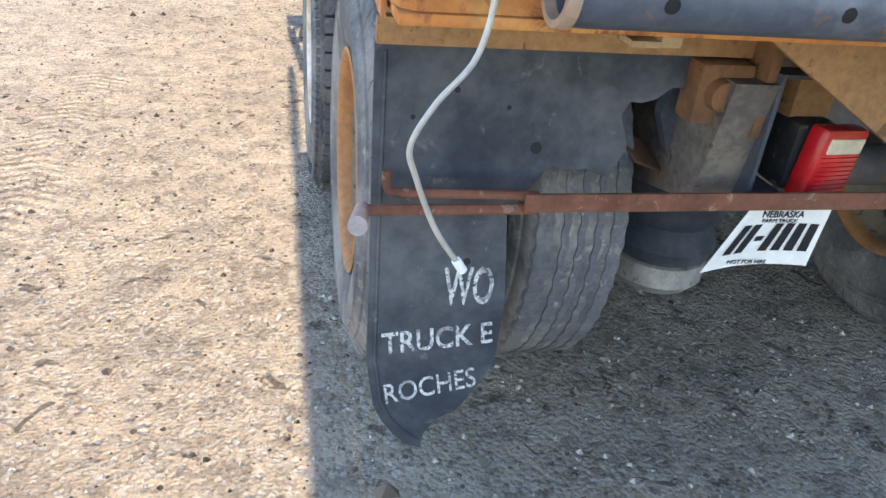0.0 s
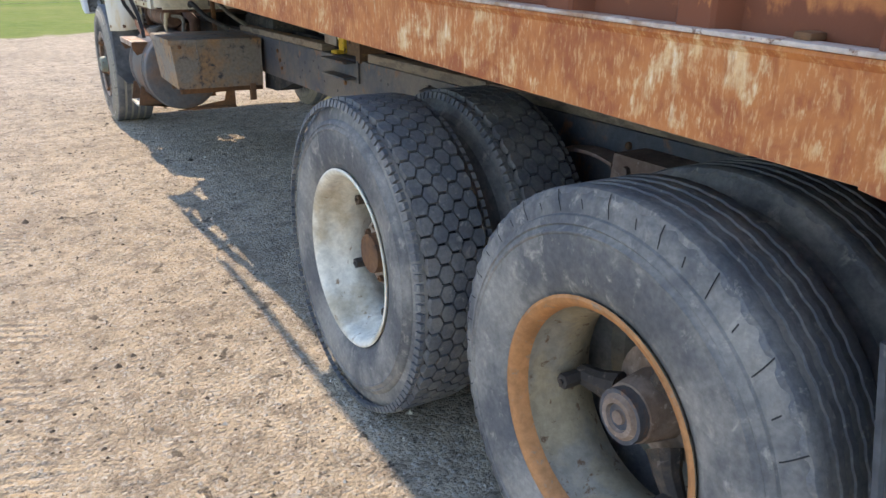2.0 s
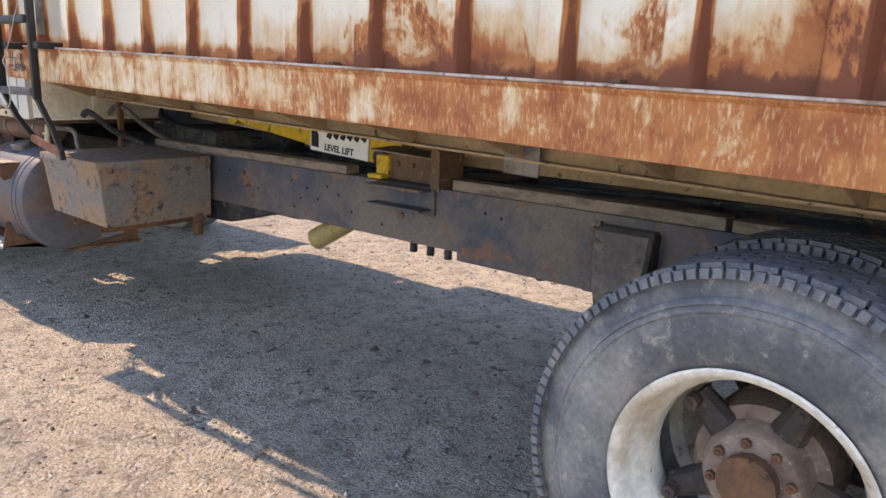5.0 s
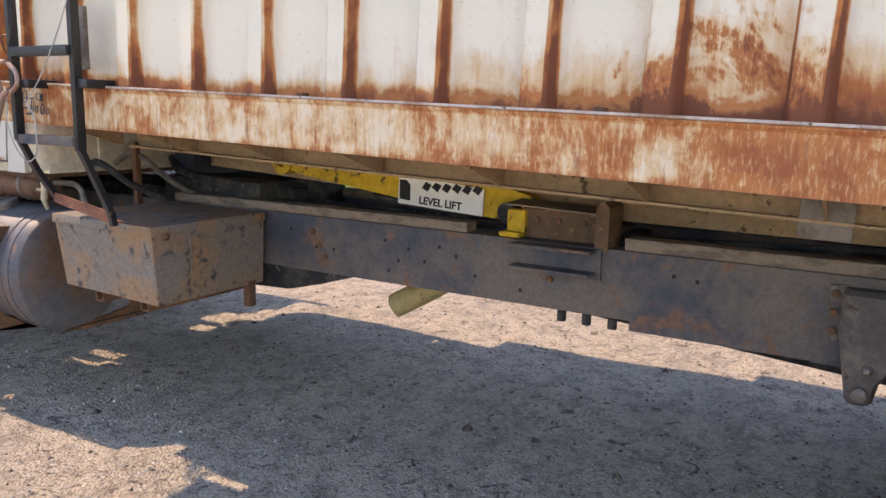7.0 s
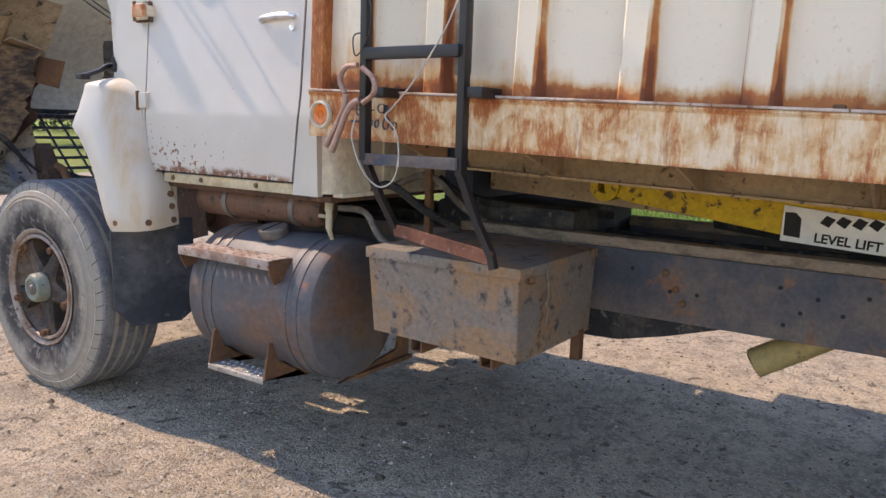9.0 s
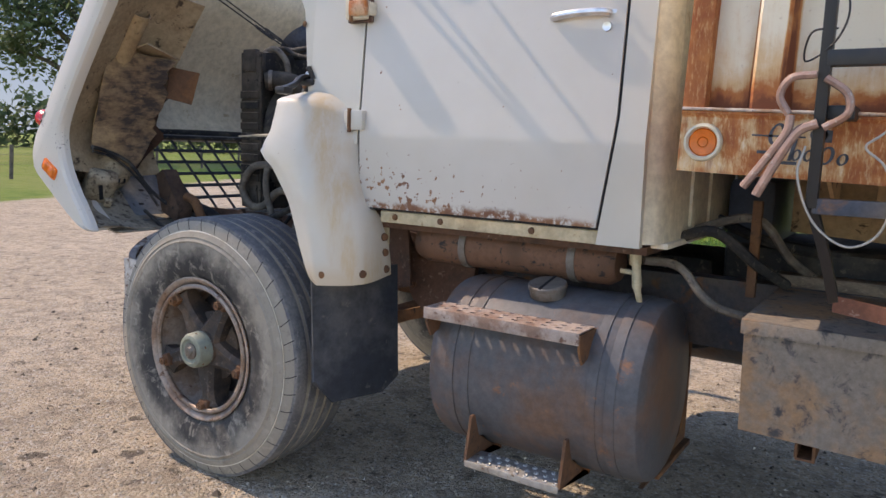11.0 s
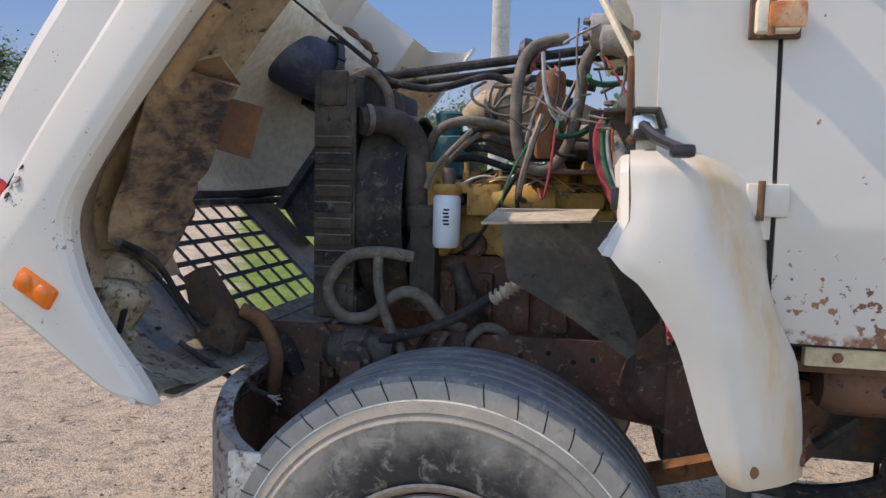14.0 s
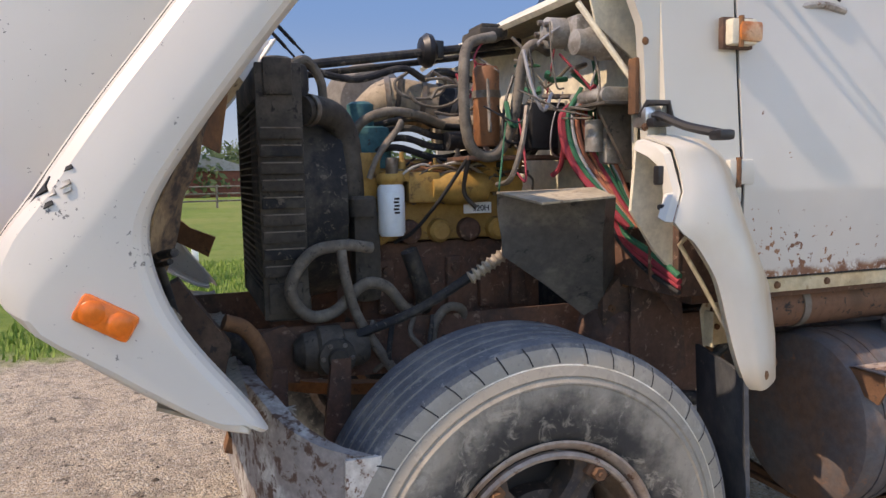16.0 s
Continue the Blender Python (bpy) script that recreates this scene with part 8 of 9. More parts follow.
# brown canister and its hose
c = can("brown_canister", 0.845, 8.885, 1.635, 1.908, 0.047, COPPER, "brown painted canister in a steel band")
eng_part("canister_band", Mesh().lathe([(1.80, 0.048), (1.80, 0.051), (1.825, 0.051), (1.825, 0.048)], (0.845, 8.885, 0), "z", 28), STEEL, "", 35, c)
eng_part("canister_shelf", Mesh().box(0.78, 1.0, 8.52, 8.98, 1.585, 1.60, 0.003), OXIDE)
pipe("grey_hose", [(0.88, 8.84, 2.02), (0.84, 8.95, 1.98), (0.80, 8.985, 1.87), (0.79, 8.985, 1.70), (0.79, 8.955, 1.615), (0.79, 8.88, 1.60), (0.79, 8.82, 1.68), (0.78, 8.795, 1.80), (0.77, 8.775, 1.93), (0.78, 8.73, 1.98), (0.8, 8.66, 1.96)], 0.019, HOSE, 12, "grey rubber hose looped round the canister")
pipe("grey_hose", [(1.06, 9.33, 1.66), (1.02, 9.29, 1.73), (1.0, 9.20, 1.765), (1.02, 9.08, 1.755), (1.03, 8.98, 1.72)], 0.017, HOSE, 12)
pipe("grey_hose", [(0.98, 9.26, 1.55), (0.97, 9.24, 1.62), (0.99, 9.19, 1.68), (1.03, 9.14, 1.72)], 0.011, HOSE)
BRASS = worn("tarnished_brass", (0.34, 0.23, 0.08), (0.24, 0.16, 0.06), (0.16, 0.11, 0.05), 0.45, 0.6, big=14)
fits = random.Random(9)
for k in range(16):   # unions, fittings and clips over the head
    y, z = 8.70 + 0.036 * k + fits.uniform(-0.012, 0.012), 1.50 + fits.uniform(0, 0.10)
    x, r, h = 0.93 + fits.uniform(0, 0.10), fits.uniform(0.010, 0.024), fits.uniform(0.025, 0.06)
    eng_part("fitting", Mesh().lathe([(z, 0.0), (z, r), (z + h * 0.45, r), (z + h * 0.5, r * 0.65), (z + h, r * 0.6), (z + h, 0.0)], (x, y, 0), "z", 10), (STEEL, ENGINE, BRASS, GREASE)[k % 4])
for k in range(9):    # thin pipes that run along the engine
    y0 = 8.66 + 0.05 * k
    pipe("injector_pipe", [(0.955, y0 + 0.20, 1.47), (0.93 - 0.004 * k, y0 + 0.17, 1.53 + 0.012 * (k % 3)), (0.925, y0 + 0.08, 1.545 + 0.01 * (k % 4)), (0.95, y0, 1.52), (0.985, y0 - 0.02, 1.47)], 0.0048, (STEEL, BRASS, GREASE, WIRE)[k % 4], 6)
for k in range(4):
    pipe("dark_hose", [(1.08 + 0.03 * k, 9.28, 1.62 + 0.03 * k), (1.04, 9.16 - 0.02 * k, 1.64 + 0.035 * k), (1.05, 9.0, 1.60 + 0.04 * k), (1.06, 8.84, 1.62 + 0.03 * k), (1.08, 8.66, 1.60 + 0.03 * k)], 0.013, GREASE, 10)
eng_part("control_box", Mesh().box(0.74, 0.86, 8.63, 8.76, 1.62, 1.78, 0.008), INK, "black control box on the firewall")
can("yellow_cap", 0.965, 8.74, 1.555, 1.63, 0.045, ENGINE, "yellow pump housing")
can("yellow_cap", 0.955, 8.84, 1.53, 1.60, 0.035, ENGINE)
pipe("grey_hose", [(0.90, 9.30, 1.53), (0.90, 9.27, 1.60), (0.93, 9.2, 1.68), (0.97, 9.16, 1.73)], 0.010, HOSE)
# firewall gear
ALUC = worn("dull_cast_alloy", (0.34, 0.33, 0.31), (0.24, 0.22, 0.20), (0.42, 0.41, 0.39), 0.55, 0.4, big=12)
motor = eng_part("wiper_motor", Mesh().lathe([(8.56, 0.0), (8.56, 0.05), (8.66, 0.055), (8.70, 0.04), (8.73, 0.04), (8.74, 0.0)], (0.50, 0, 1.94), "y", 20).box(0.54, 0.64, 8.60, 8.70, 1.93, 2.04, 0.02), ALUC, "dull alloy wiper motor")
eng_part("motor_cap", Mesh().lathe([(8.70, 0.05), (8.76, 0.05), (8.77, 0.03), (8.77, 0.0)], (0.63, 0, 1.99), "y", 16), ALUC, "", 35, motor)
for k in range(5):
    eng_part("motor_bolt", Mesh().lathe([(8.77, 0.010), (8.785, 0.008), (8.785, 0.0)], (0.63 + 0.035 * math.cos(k * 1.25), 0, 1.99 + 0.035 * math.sin(k * 1.25)), "y", 8), STEEL, "", 35, motor)
eng_part("valve_block", Mesh().box(0.44, 0.58, 8.56, 8.66, 1.745, 1.80, 0.012).tube([(0.42, 8.66, 1.77), (0.62, 8.66, 1.775)], 0.022, 12), ALUC)
eng_part("valve_block", Mesh().box(0.46, 0.56, 8.56, 8.64, 1.56, 1.68, 0.015).tube([(0.50, 8.66, 1.60), (0.50, 8.66, 1.70)], 0.03, 12), ALUC)
eng_part("relay_box", Mesh().box(0.70, 0.80, 8.54, 8.66, 1.60, 1.74, 0.01), BLACK)
eng_part("pedal_bracket", Mesh().prism([(8.52, 1.74), (8.70, 1.745), (8.70, 1.72), (8.60, 1.54), (8.56, 1.54)], 0.40, 0.415).box(0.34, 0.62, 8.52, 8.72, 1.735, 1.745, 0.002), DUSTY)
eng_part("cowl_brace", Mesh().prism([(8.52, 2.06), (8.72, 2.06), (8.70, 1.98), (8.54, 1.86)], 0.42, 0.43).tube([(0.46, 8.74, 2.05), (0.34, 8.62, 1.80), (0.36, 8.6, 1.55)], 0.010, 8), CREAM)
GREEN = plain("green_wire", (0.03, 0.13, 0.075), 0.7)
CRIM = plain("red_wire", (0.27, 0.04, 0.055), 0.7)
ORNG = plain("orange_wire", (0.34, 0.13, 0.08), 0.7)
BLUEW = plain("grey_wire", (0.30, 0.30, 0.32), 0.5)
random.seed(4)
for k in range(13):
    mat = (CRIM, CRIM, GREEN, GREEN, BLUEW, ORNG, ORNG)[k % 7]
    d, e = 0.010 * k, random.uniform(-0.012, 0.012)
    pipe("wire", [(0.60 - d * 0.6, 8.66 - d * 0.4 + e, 1.80 + random.uniform(-0.03, 0.02)), (0.585 - d * 0.5, 8.735 - d + e, 1.72), (0.565 - d * 0.5, 8.735 - d * 1.1 + e, 1.62), (0.53 - d * 0.4, 8.70 - d * 1.1 + e, 1.53), (0.46, 8.645 - d * 0.8, 1.44), (0.40, 8.60 - d * 0.6, 1.36)], (0.011, 0.007, 0.009, 0.008, 0.006, 0.008, 0.007)[k % 7], mat, 8)
for k in range(46):
    a = Vector((random.uniform(0.50, 0.98), random.uniform(8.57, 8.92), random.uniform(1.70, 2.04)))
    b = a + Vector((random.uniform(-0.08, 0.12), random.uniform(-0.16, 0.16), random.uniform(-0.26, 0.04)))
    sag = Vector((random.uniform(-0.10, 0.0), random.uniform(-0.08, 0.08), random.uniform(-0.12, 0.0)))
    pipe("loose_wire", [a, a.lerp(b, 0.3) + sag * 0.8, a.lerp(b, 0.7) + sag, b], random.choice((0.003, 0.004, 0.006, 0.009)), (BLACK, HOSE, CRIM, BLUEW, HOSE, GREEN, STEEL, HOSE)[k % 8], 6)
for k in range(3):
    c = Vector((0.9 + 0.03 * k, 8.98 + 0.05 * k, 1.80 + 0.03 * (k % 3)))
    pipe("wire_loop", [c + Vector((0.01 * j, 0.09 * math.cos(j * 0.9 + k), 0.05 * math.sin(j * 0.9 + k))) for j in range(7)], 0.006, HOSE, 6)
for k in range(10):
    y = random.uniform(8.75, 9.2)
    pipe("fuel_line", [(0.98, y, 1.48), (0.94, y + random.uniform(-0.08, 0.08), 1.50 + random.uniform(0, 0.08)), (0.97, y + random.uniform(-0.14, 0.14), 1.56), (1.04, y + random.uniform(-0.1, 0.1), 1.60)], 0.005, (BLACK, STEEL, COPPER)[k % 3], 6)
pipe("dip_tube", [(0.80, 8.97, 1.60), (0.82, 9.0, 1.55), (0.86, 9.06, 1.45), (0.92, 9.14, 1.34), (0.96, 9.20, 1.30)], 0.007, BLACK)
pipe("dip_tube", [(0.80, 8.97, 1.60), (0.83, 8.98, 1.48), (0.82, 8.94, 1.42)], 0.008, BLACK)
# splash shelf and its hanging shield
shelf = eng_part("splash_shelf", Mesh().plate([(0.20, 9.0, 1.457), (0.25, 8.74, 1.467), (0.40, 8.72, 1.49), (0.50, 9.0, 1.482)], 0.006), worn("tan_shelf", (0.40, 0.34, 0.25), (0.30, 0.25, 0.18), (0.18, 0.14, 0.10), 0.7, big=6), "tan sheet-metal splash shelf")
eng_part("splash_shield", Mesh().sheet([[Vector(a).lerp(Vector(b), t) + Vector((0.01 * math.sin(6 * t), 0, 0)) for t in (0, 0.25, 0.5, 0.75, 1)] for a, b in (((0.50, 9.0, 1.475), (0.53, 8.97, 1.28)), ((0.40, 8.87, 1.468), (0.59, 8.78, 1.16)), ((0.30, 8.74, 1.462), (0.66, 8.54, 0.985)), ((0.34, 8.68, 1.46), (0.70, 8.46, 1.10)))], 0.005), worn("dusty_black_sheet", (0.10, 0.10, 0.10), (0.18, 0.172, 0.158), (0.05, 0.052, 0.056), 0.6, big=4), "black sheet splash shield", 50)
# lower hoses and steering gear
pipe("heater_hose", [(0.82, 9.32, 1.30), (0.79, 9.42, 1.315), (0.77, 9.53, 1.295), (0.765, 9.60, 1.19), (0.77, 9.55, 1.10), (0.78, 9.46, 1.10), (0.79, 9.36, 1.18), (0.80, 9.28, 1.17), (0.82, 9.21, 1.09), (0.86, 9.15, 1.06)], 0.020, HOSE, 12, "tan heater hose in a loop")
pipe("heater_hose", [(0.78, 9.43, 1.30), (0.76, 9.42, 1.20), (0.76, 9.385, 1.08), (0.75, 9.31, 0.95), (0.74, 9.25, 0.86)], 0.017, HOSE, 12)
pipe("heater_hose", [(0.78, 9.13, 0.94), (0.77, 9.12, 1.03), (0.775, 9.07, 1.085), (0.79, 9.01, 1.07), (0.82, 9.0, 1.01)], 0.016, HOSE, 12)
pipe("heater_hose", [(0.85, 9.18, 1.28), (0.86, 9.15, 1.20), (0.88, 9.12, 1.12), (0.95, 9.10, 1.06)], 0.030, GREASE, 12)
pipe("steer_shaft", [(0.72, 9.40, 1.03), (0.70, 9.20, 1.10), (0.66, 9.0, 1.22), (0.64, 8.92, 1.27), (0.6, 8.7, 1.42)], 0.016, GREASE)
eng_part("wrapped_joint", Mesh().tube([Vector((0.665, 9.03, 1.195)).lerp(Vector((0.635, 8.90, 1.285)), t / 24) for t in range(25)], 0.02, 12, radii=[0.017 + 0.008 * (t % 3 == 1) for t in range(25)]), worn("pale_wrapping", (0.42, 0.36, 0.28), (0.30, 0.25, 0.2), (0.2, 0.16, 0.12), 0.8), "pale wrapped steering joint")
gear = eng_part("steering_gear", Mesh().lathe([(9.36, 0.0), (9.36, 0.045), (9.38, 0.058), (9.44, 0.062), (9.45, 0.078), (9.52, 0.080), (9.53, 0.066), (9.57, 0.060), (9.60, 0.03), (9.60, 0.0)], (0.745, 0, 0.985), "y", 20).lathe([(0.635, 0.0), (0.635, 0.030), (0.655, 0.034), (0.66, 0.058), (0.70, 0.062), (0.74, 0.07)], (0, 9.475, 0.975), "x", 18), DUSTY, "greasy steering gear box")
for k in range(6):
    eng_part("gear_bolt", nut(Mesh(), 0.662, 9.475 + 0.046 * math.cos(k * 1.047), 0.975 + 0.046 * math.sin(k * 1.047), 0.008, 0.008), STEEL, "", 35, gear)
eng_part("pitman_arm", Mesh().prism([(9.50, 0.98), (9.44, 0.98), (9.45, 0.74), (9.49, 0.70), (9.53, 0.74)], 0.63, 0.66), OXIDE, "", 35, gear)
eng_part("frame_horn", Mesh().prism([(9.58, 0.88), (9.74, 0.90), (9.76, 0.97), (9.70, 1.05), (9.62, 1.07), (9.58, 1.02)], 0.77, 0.80), OXIDE)
pipe("rusty_hose", [(0.57, 9.815, 1.135), (0.58, 9.76, 1.11), (0.58, 9.72, 1.05), (0.59, 9.705, 0.98), (0.60, 9.72, 0.90), (0.64, 9.74, 0.84)], 0.024, RUST, 12, "rusty curved pipe at the hood hinge")
pipe("frayed_cable", [(0.40, 9.93, 1.06), (0.42, 9.86, 1.005), (0.44, 9.79, 0.955), (0.45, 9.72, 0.92), (0.46, 9.675, 0.90)], 0.009, GREASE, 10, "black cable with a frayed pale end")
for k in range(6):
    pipe("cable_strand", [(0.46, 9.675, 0.90), (0.462 + 0.006 * math.cos(k), 9.655, 0.893 + 0.006 * math.sin(k)), (0.465 + 0.016 * math.cos(k * 1.3), 9.638, 0.885 + 0.016 * math.sin(k * 1.3))], 0.002, WIRE, 5)
for k in range(4):
    y = 9.12 + 0.07 * k
    pipe("brake_hose", [(0.78, y, 1.06), (0.75, y + 0.02, 1.01), (0.74, y + 0.03 * (-1) ** k, 0.94), (0.78, y, 0.89)], 0.009, (GREASE, HOSE)[k % 2], 8)
for y in (8.72, 8.78, 8.86, 8.95, 9.08):
    eng_part("rail_hole", Mesh().lathe([(0.789, 0.0), (0.7885, 0.009)], (0, y, 1.0 + 0.02 * math.sin(y * 40)), "x", 10), INK)
eng_part("inner_hub", Mesh().lathe([(0.52, 0.0), (0.52, 0.06), (0.56, 0.10), (0.60, 0.12), (0.66, 0.12), (0.66, 0.0)], (0, 8.52, 0.98), "x", 24), OXIDE)
eng_part("inner_panel", Mesh().prism([(8.52, 0.80), (8.52, 1.35), (8.34, 1.35), (8.30, 0.86)], 0.50, 0.51).prism([(8.56, 1.40), (8.56, 1.20), (8.44, 1.05), (8.44, 1.40)], 0.34, 0.35), OXIDE)
cast = worn("rusty_casting", (0.12, 0.075, 0.055), (0.075, 0.052, 0.042), (0.22, 0.14, 0.095), 0.75, big=9, fine=50)
rail_ = eng_part("pedal_casting", Mesh().prism([(8.34, 1.02), (8.40, 1.16), (8.52, 1.20), (8.60, 1.12), (8.60, 0.96), (8.52, 0.86), (8.40, 0.88)], 0.545, 0.575), cast, "rusty cast bracket behind the splash shield")
for y, z in ((8.39, 1.04), (8.42, 1.13), (8.52, 1.16), (8.57, 1.08), (8.56, 0.95), (8.44, 0.92)):
    eng_part("casting_bolt", nut(Mesh(), 0.545, y, z, 0.013, 0.012), RUST, "", 35, rail_)
for y, z, r in ((8.36, 1.24, 0.010), (8.37, 1.29, 0.008), (8.39, 1.20, 0.012), (8.47, 1.02, 0.020)):
    eng_part("casting_hole", Mesh().lathe([(0.5435, 0.0), (0.544, r)] if z < 1.15 else [(0.2335, 0.0), (0.234, r)], (0, y, z), "x", 10), INK)
eng_part("firewall_edge", Mesh().box(0.285, 0.345, 8.536, 8.552, 1.38, 1.66, 0.004), CREAM, "chipped cream edge of the firewall")
# loom that runs on from the firewall, the fender's stiffening rod and its bracket
for k, (mat, r) in enumerate(((GREEN, 0.010), (CRIM, 0.010), (CRIM, 0.007), (GREASE, 0.007))):
    d = 0.016 * k
    pipe("loom_strand", [(0.46, 8.645 - 0.02 * k, 1.44), (0.47, 8.60, 1.39 - d), (0.44, 8.575, 1.33 - d), (0.36, 8.550, 1.288 - 1.4 * d), (0.27, 8.546, 1.25 - 1.2 * d), (0.215, 8.545, 1.225 - d)], r, mat, 8)
eng_part("fender_rod", Mesh().tube([(0.052, 8.64, 1.365), (0.13, 8.61, 1.33), (0.12, 8.545, 1.223), (0.10, 8.474, 1.09), (0.056, 8.45, 1.035)], 0.0065, 8), STRIP, "rusty cream stiffening rod")
bk = eng_part("fender_bracket", Mesh().prism([(8.265, 0.99), (8.39, 0.985), (8.405, 1.10), (8.385, 1.14), (8.265, 1.15)], 0.295, 0.301).box(0.255, 0.301, 8.385, 8.391, 0.99, 1.10, 0.001), STRIP, "sunlit cream fender bracket")
for y, z in ((8.345, 1.045), (8.36, 1.10)):
    eng_part("bracket_bolt", nut(Mesh(), 0.295, y, z, 0.010, 0.008), RUST, "", 35, bk)
eng_part("cowl_inner", Mesh().prism([(8.66, 1.62), (8.52, 1.62), (8.52, 1.22), (8.60, 1.30), (8.68, 1.42)], 0.262, 0.275), CREAM)

# ---------- trees, pole, far things ----------
def leaf_material(name, a, b, thin=False):
    m, nt, bs = shader(name, 0.7)
    gi = nt.nodes.new("ShaderNodeNewGeometry")
    col = blend(nt, gi.outputs["Random Per Island"], a, b)
    nt.links.new(col, bs.inputs["Base Color"])
    if thin:
        tr, mx = nt.nodes.new("ShaderNodeBsdfTranslucent"), nt.nodes.new("ShaderNodeMixShader")
        mx.inputs[0].default_value = 0.45
        nt.links.new(col, tr.inputs["Color"])
        nt.links.new(bs.outputs[0], mx.inputs[1])
        nt.links.new(tr.outputs[0], mx.inputs[2])
        nt.links.new(mx.outputs[0], nt.nodes["Material Output"].inputs["Surface"])
    return m


LEAF = leaf_material("tree_leaves", (0.085, 0.13, 0.06), (0.17, 0.22, 0.11), True)
FARLEAF = leaf_material("far_leaves", (0.06, 0.10, 0.045), (0.13, 0.17, 0.075), True)
BARK = worn("grey_bark", (0.13, 0.11, 0.09), (0.08, 0.07, 0.06), (0.18, 0.16, 0.14), 0.9, big=6)
rng = random.Random(11)


def leaves(mesh, centre, spread, count, size):
    for _ in range(count):
        d = Vector((rng.gauss(0, 1), rng.gauss(0, 1), rng.gauss(0, 0.8)))
        p = Vector(centre) + d * spread * 0.5
        a = Vector((rng.uniform(-1, 1), rng.uniform(-1, 1), rng.uniform(-1, 1))).normalized()
        b = a.orthogonal().normalized()
        s = size * rng.uniform(0.6, 1.4)
        mesh.add([p - a * s, p + b * s * 0.5, p + a * s, p - b * s * 0.5], [(0, 1, 2, 3)])


def tree(x, y, h, wide, count, label):
    root = new("tree")
    root.location = (x, y, 0)
    tagged(root, label, "tree", "trees beyond the yard")
    t, crown = Mesh(), Mesh()
    trunk = [(0, 0, -0.1), (0.1 * wide * rng.uniform(-0.4, 0.4), 0, h * 0.22), (0.2 * rng.uniform(-1, 1), 0.2 * rng.uniform(-1, 1), h * 0.5), (0.3 * rng.uniform(-1, 1), 0, h * 0.85)]
    pts = bend(trunk, 5)
    t.tube(pts, 0.2, 9, radii=[0.035 * h * (1 - 0.85 * i / (len(pts) - 1)) for i in range(len(pts))])
    for k in range(13):
        f = 0.28 + 0.62 * k / 13
        base = pts[min(len(pts) - 1, int(f * len(pts)))]
        a = k * 2.4 + rng.uniform(-0.4, 0.4)
        reach = wide * 0.5 * (1.1 - 0.6 * abs(f - 0.45)) * rng.uniform(0.7, 1.1)
        tip = base + Vector((math.cos(a) * reach, math.sin(a) * reach, h * rng.uniform(0.05, 0.2)))
        mid = base.lerp(tip, 0.5) + Vector((0, 0, h * 0.05))
        limb = bend([base, mid, tip], 4)
        t.tube(limb, 0.1, 6, radii=[0.014 * h * (1 - 0.8 * i / (len(limb) - 1)) for i in range(len(limb))])
        for j in range(5):
            leaves(crown, limb[-1 - j] + Vector((rng.uniform(-1, 1), rng.uniform(-1, 1), rng.uniform(-0.5, 0.9))) * wide * 0.06, wide * rng.uniform(0.10, 0.2), count // 65, 0.017 * wide)
    for name, me, mat in (("trunk", t, BARK), ("crown", crown, LEAF)):
        ob = new(name, mesh_data(name, me, mat, 180))
        ob.parent = root
    return root


for x, y, h, wide, n in ((22.5, 45.0, 15, 11, 17000), (31.0, 40.5, 9.5, 6.5, 11000), (36.5, 40.0, 9.0, 7.0, 11000), (44, 30, 10, 8, 9000), (41, 17, 6.4, 6, 8000), (78, 2, 6, 7, 6000), (8, 60, 10, 9, 7000)):
    tree(x, y, h, wide, n, "leafy green tree at the edge of the field")
belt = Mesh()
for k in range(210):
    b = radians(-25 + 145 * k / 210 + rng.uniform(-0.5, 0.5))
    d = 76 + rng.uniform(-7, 12)
    hh = rng.uniform(2.6, 5.4)
    for j in range(5):
        leaves(belt, (d * math.cos(b) + rng.uniform(-1.2, 1.2), 8 + d * math.sin(b), hh * (0.15 + 0.2 * j)), 2.3 - 0.2 * j, 22, 0.42)
thing("tree_belt", belt, FARLEAF, "distant belt of dark green trees and brush", "trees", kind="stuff", sharp=180)
pole = thing("utility_pole", Mesh().tube([(10.6, 10.35, -0.1), (10.6, 10.35, 3.0), (10.62, 10.36, 9.0)], 0.15, 18, radii=[0.16, 0.15, 0.12]), worn("weathered_pole", (0.42, 0.42, 0.40), (0.34, 0.33, 0.31), (0.5, 0.5, 0.48), 0.8, big=3), "weathered pale grey utility pole on the grass", "pole")
thing("marker_post", Mesh().box(10.3, 10.42, 9.70, 9.80, -0.02, 0.55, 0.02), PAPER, "short white marker post on the lawn", "post")
shed = new("shed")
shed.location = (74, 8, 0)
tagged(shed, "low dull red shed far beyond the lawn", "shed")
for name, me, mat in (("wall", Mesh().box(-4, 4, -5, 5, 0, 2.4), worn("dull_red_boards", (0.20, 0.07, 0.05), (0.15, 0.06, 0.045), (0.1, 0.05, 0.04), 0.8)), ("roof", Mesh().prism([(-5.3, 2.4), (5.3, 2.4), (0, 4.0)], -4.2, 4.2), worn("grey_roof", (0.3, 0.3, 0.3), (0.25, 0.24, 0.23), (0.35, 0.34, 0.33), 0.8))):
    o = new(name, mesh_data(name, me, mat))
    o.parent = shed
fence = new("wire_fence")
tagged(fence, "wooden post and wire fence along the field", "fence")
for k in range(16):
    x, y = -14 + 4.0 * k, 25.2 + 0.5 * (-14 + 4.0 * k) * 0.98
    o = new("post", mesh_data("post", Mesh().tube([(x, y, -0.1), (x + 0.08 * math.sin(k * 3.3), y, 1.05)], 0.06, 8), BARK))
    o.parent = fence
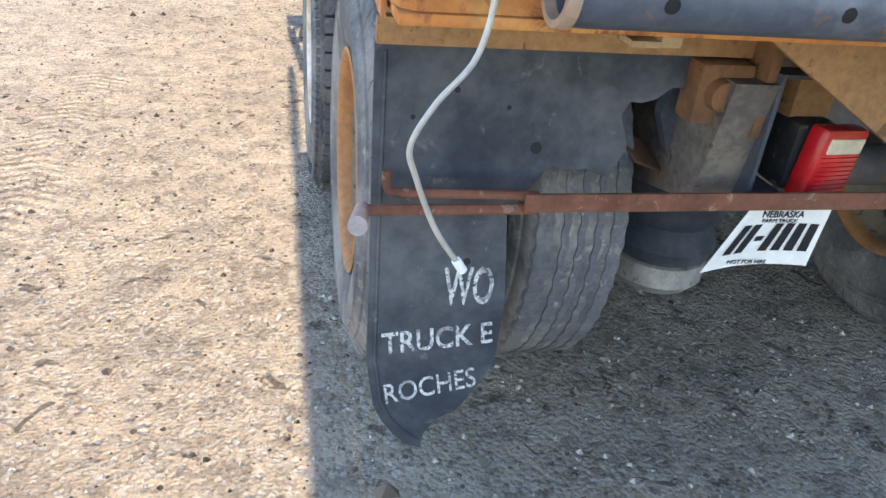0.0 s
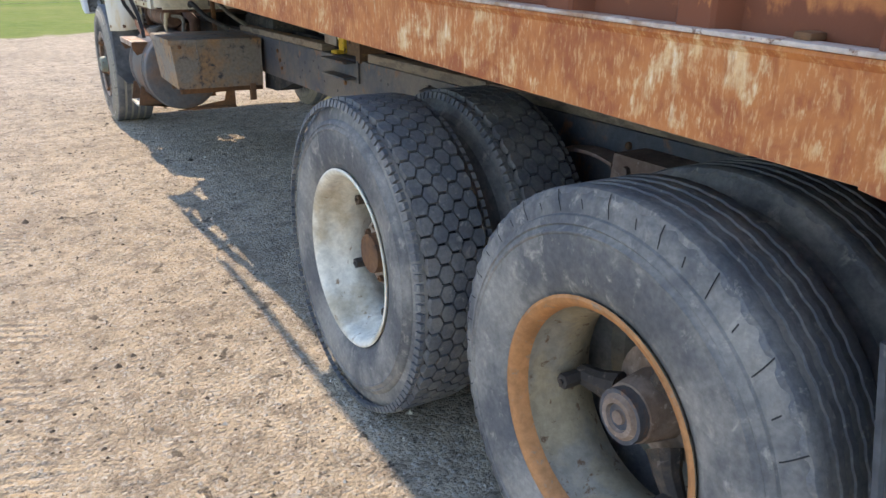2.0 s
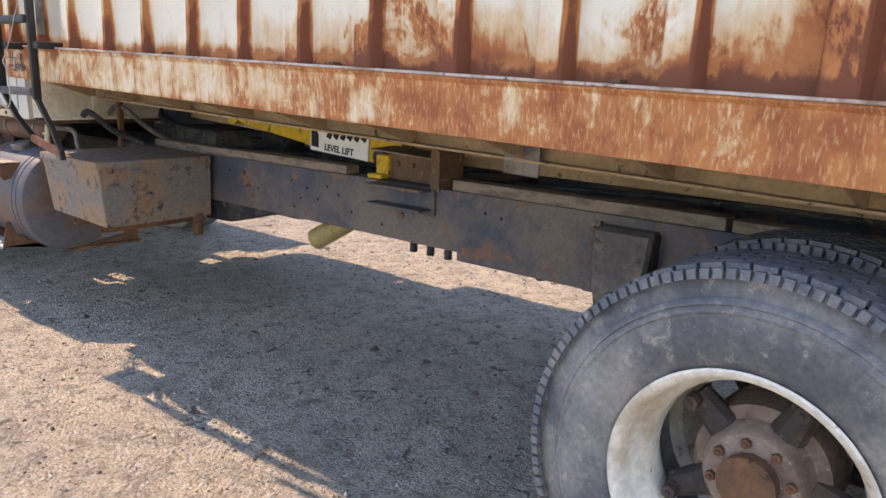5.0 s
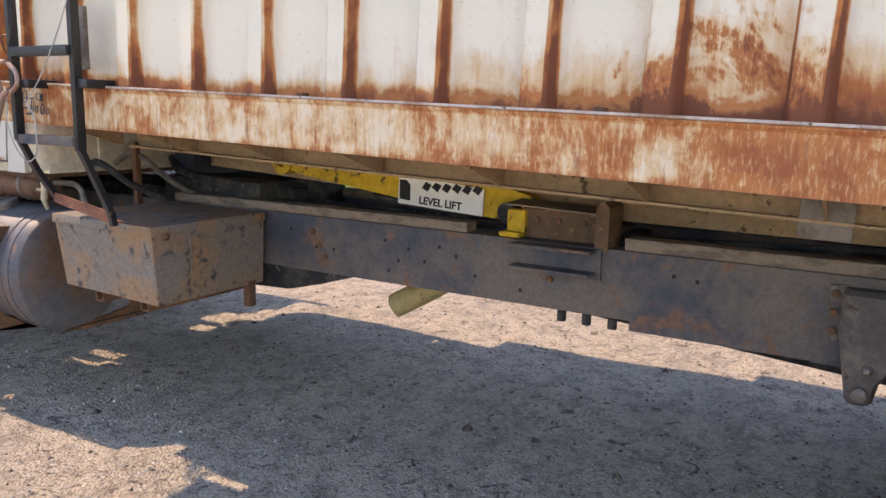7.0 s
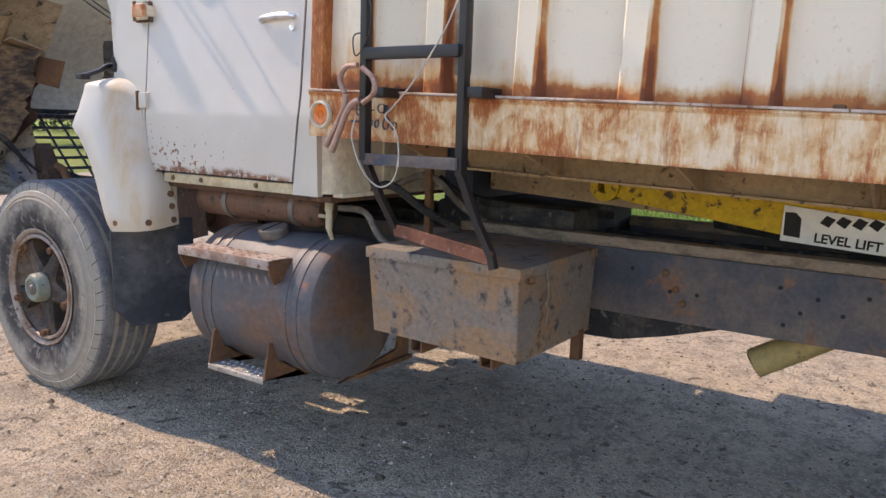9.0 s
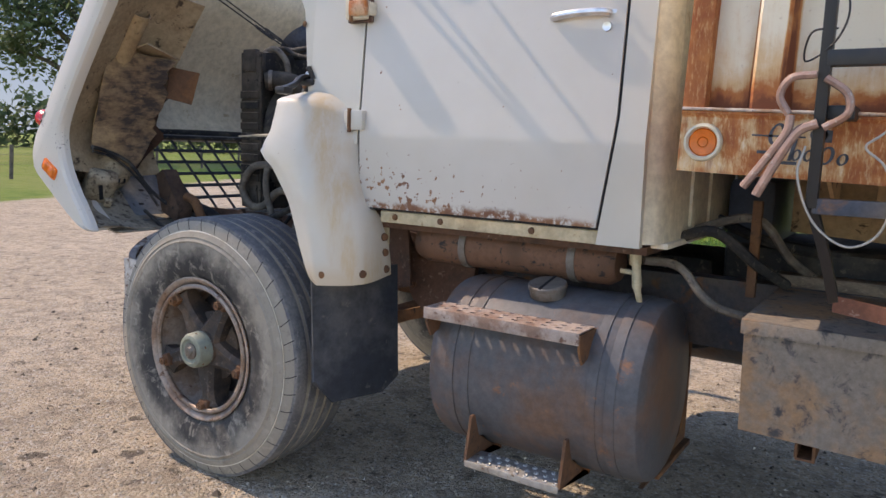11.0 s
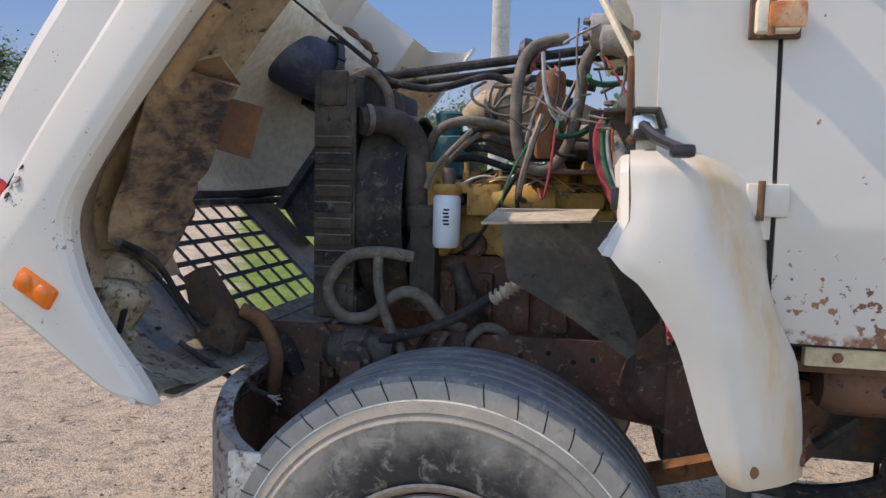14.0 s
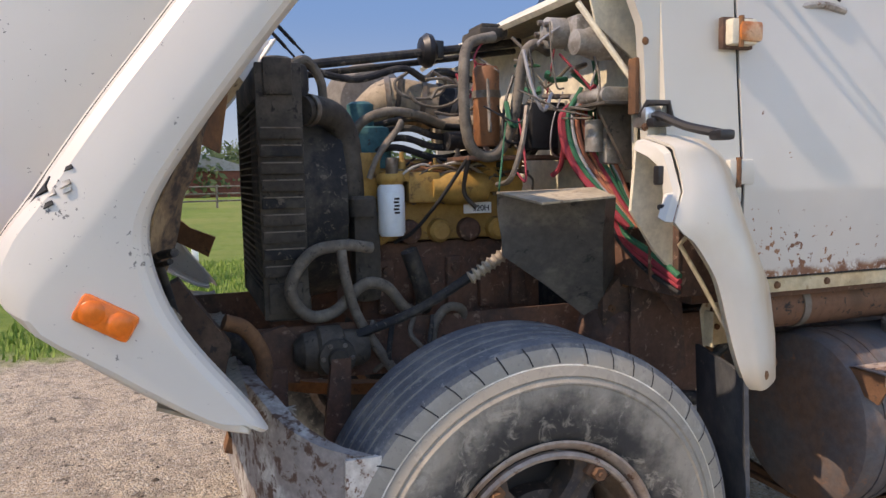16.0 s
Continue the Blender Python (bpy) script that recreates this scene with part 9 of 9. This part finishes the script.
for z in (0.45, 0.75, 1.0):
    o = new("strand", mesh_data("strand", Mesh().tube([(-14, 18.3, z), (46, 47.7, z)], 0.006, 4), STEEL))
    o.parent = fence
rail = new("pipe_fence")
tagged(rail, "grey pipe rail fence across the lawn", "fence")
for z in (0.4, 0.8, 1.2):
    o = new("pipe_rail", mesh_data("pipe_rail", Mesh().tube([(42, -20, z), (42, 24, z)], 0.05, 6), STEEL))
    o.parent = rail
for k in range(12):
    o = new("post", mesh_data("post", Mesh().tube([(42, -20 + 4 * k, -0.1), (42, -20 + 4 * k, 1.3)], 0.07, 6), STEEL))
    o.parent = rail

# ---------- loose stones and grass ----------
def stones(name, count, area, size, seed, material, label):
    r = random.Random(seed)
    m = Mesh()
    x0, x1, y0, y1 = area
    for _ in range(count):
        x, y = r.uniform(x0, x1), r.uniform(y0, y1)
        s = size * r.choice((0.45, 0.5, 0.6, 0.7, 0.8, 1.0, 1.5)) * r.uniform(0.7, 1.3)
        z, a = lie(x, y), r.uniform(0, 6.28)
        ring = []
        for k in range(5):
            q = a + k * 1.2566 + r.uniform(-0.3, 0.3)
            ring.append((x + s * math.cos(q) * r.uniform(0.7, 1.1), y + s * math.sin(q) * r.uniform(0.7, 1.1), z - s * 0.15))
        top = (x + r.uniform(-0.3, 0.3) * s, y + r.uniform(-0.3, 0.3) * s, z + s * r.uniform(0.35, 0.8))
        m.add(ring + [top], [(k, (k + 1) % 5, 5) for k in range(5)])
    return thing(name, m, material, label, "gravel", kind="stuff", sharp=10)


STONE = leaf_material("gravel_stones", (0.20, 0.165, 0.125), (0.62, 0.56, 0.47))
DARKST = leaf_material("dark_stones", (0.045, 0.035, 0.028), (0.16, 0.125, 0.09))
stones("gravel", 30000, (-3.4, 3.4, 0.6, 12.5), 0.008, 5, STONE, "loose pale gravel on the yard")
stones("dark_gravel", 11000, (-3.4, 3.4, 0.6, 12.5), 0.0085, 6, DARKST, "dark stones and clods on the yard")
stones("clods", 260, (-3.4, 3.0, 1.0, 12.5), 0.022, 7, DARKST, "dark clods of dirt on the gravel")
blades = Mesh()
for _ in range(15000):
    x, y = rng.uniform(4.6, 13), rng.uniform(5, 11.7)
    if x < 5.6 + 0.8 * noise.noise((y * 0.8, 3, 1)):
        continue
    h, a = rng.uniform(0.04, 0.10), rng.uniform(0, 6.28)
    c, s = math.cos(a) * 0.012, math.sin(a) * 0.012
    blades.add([(x - c, y - s, 0), (x + c, y + s, 0), (x + s * 2, y - c * 2, h)], [(0, 1, 2)])
thing("lawn", blades, leaf_material("grass_blades", (0.10, 0.19, 0.03), (0.24, 0.32, 0.07)), "short green grass beside the yard", "grass", kind="stuff", sharp=180)

# no piece lies deeper than a part of a part
for ob in list(scene.objects):
    p = ob.parent
    if p and p.parent and p.parent.parent:
        ob.parent = p.parent
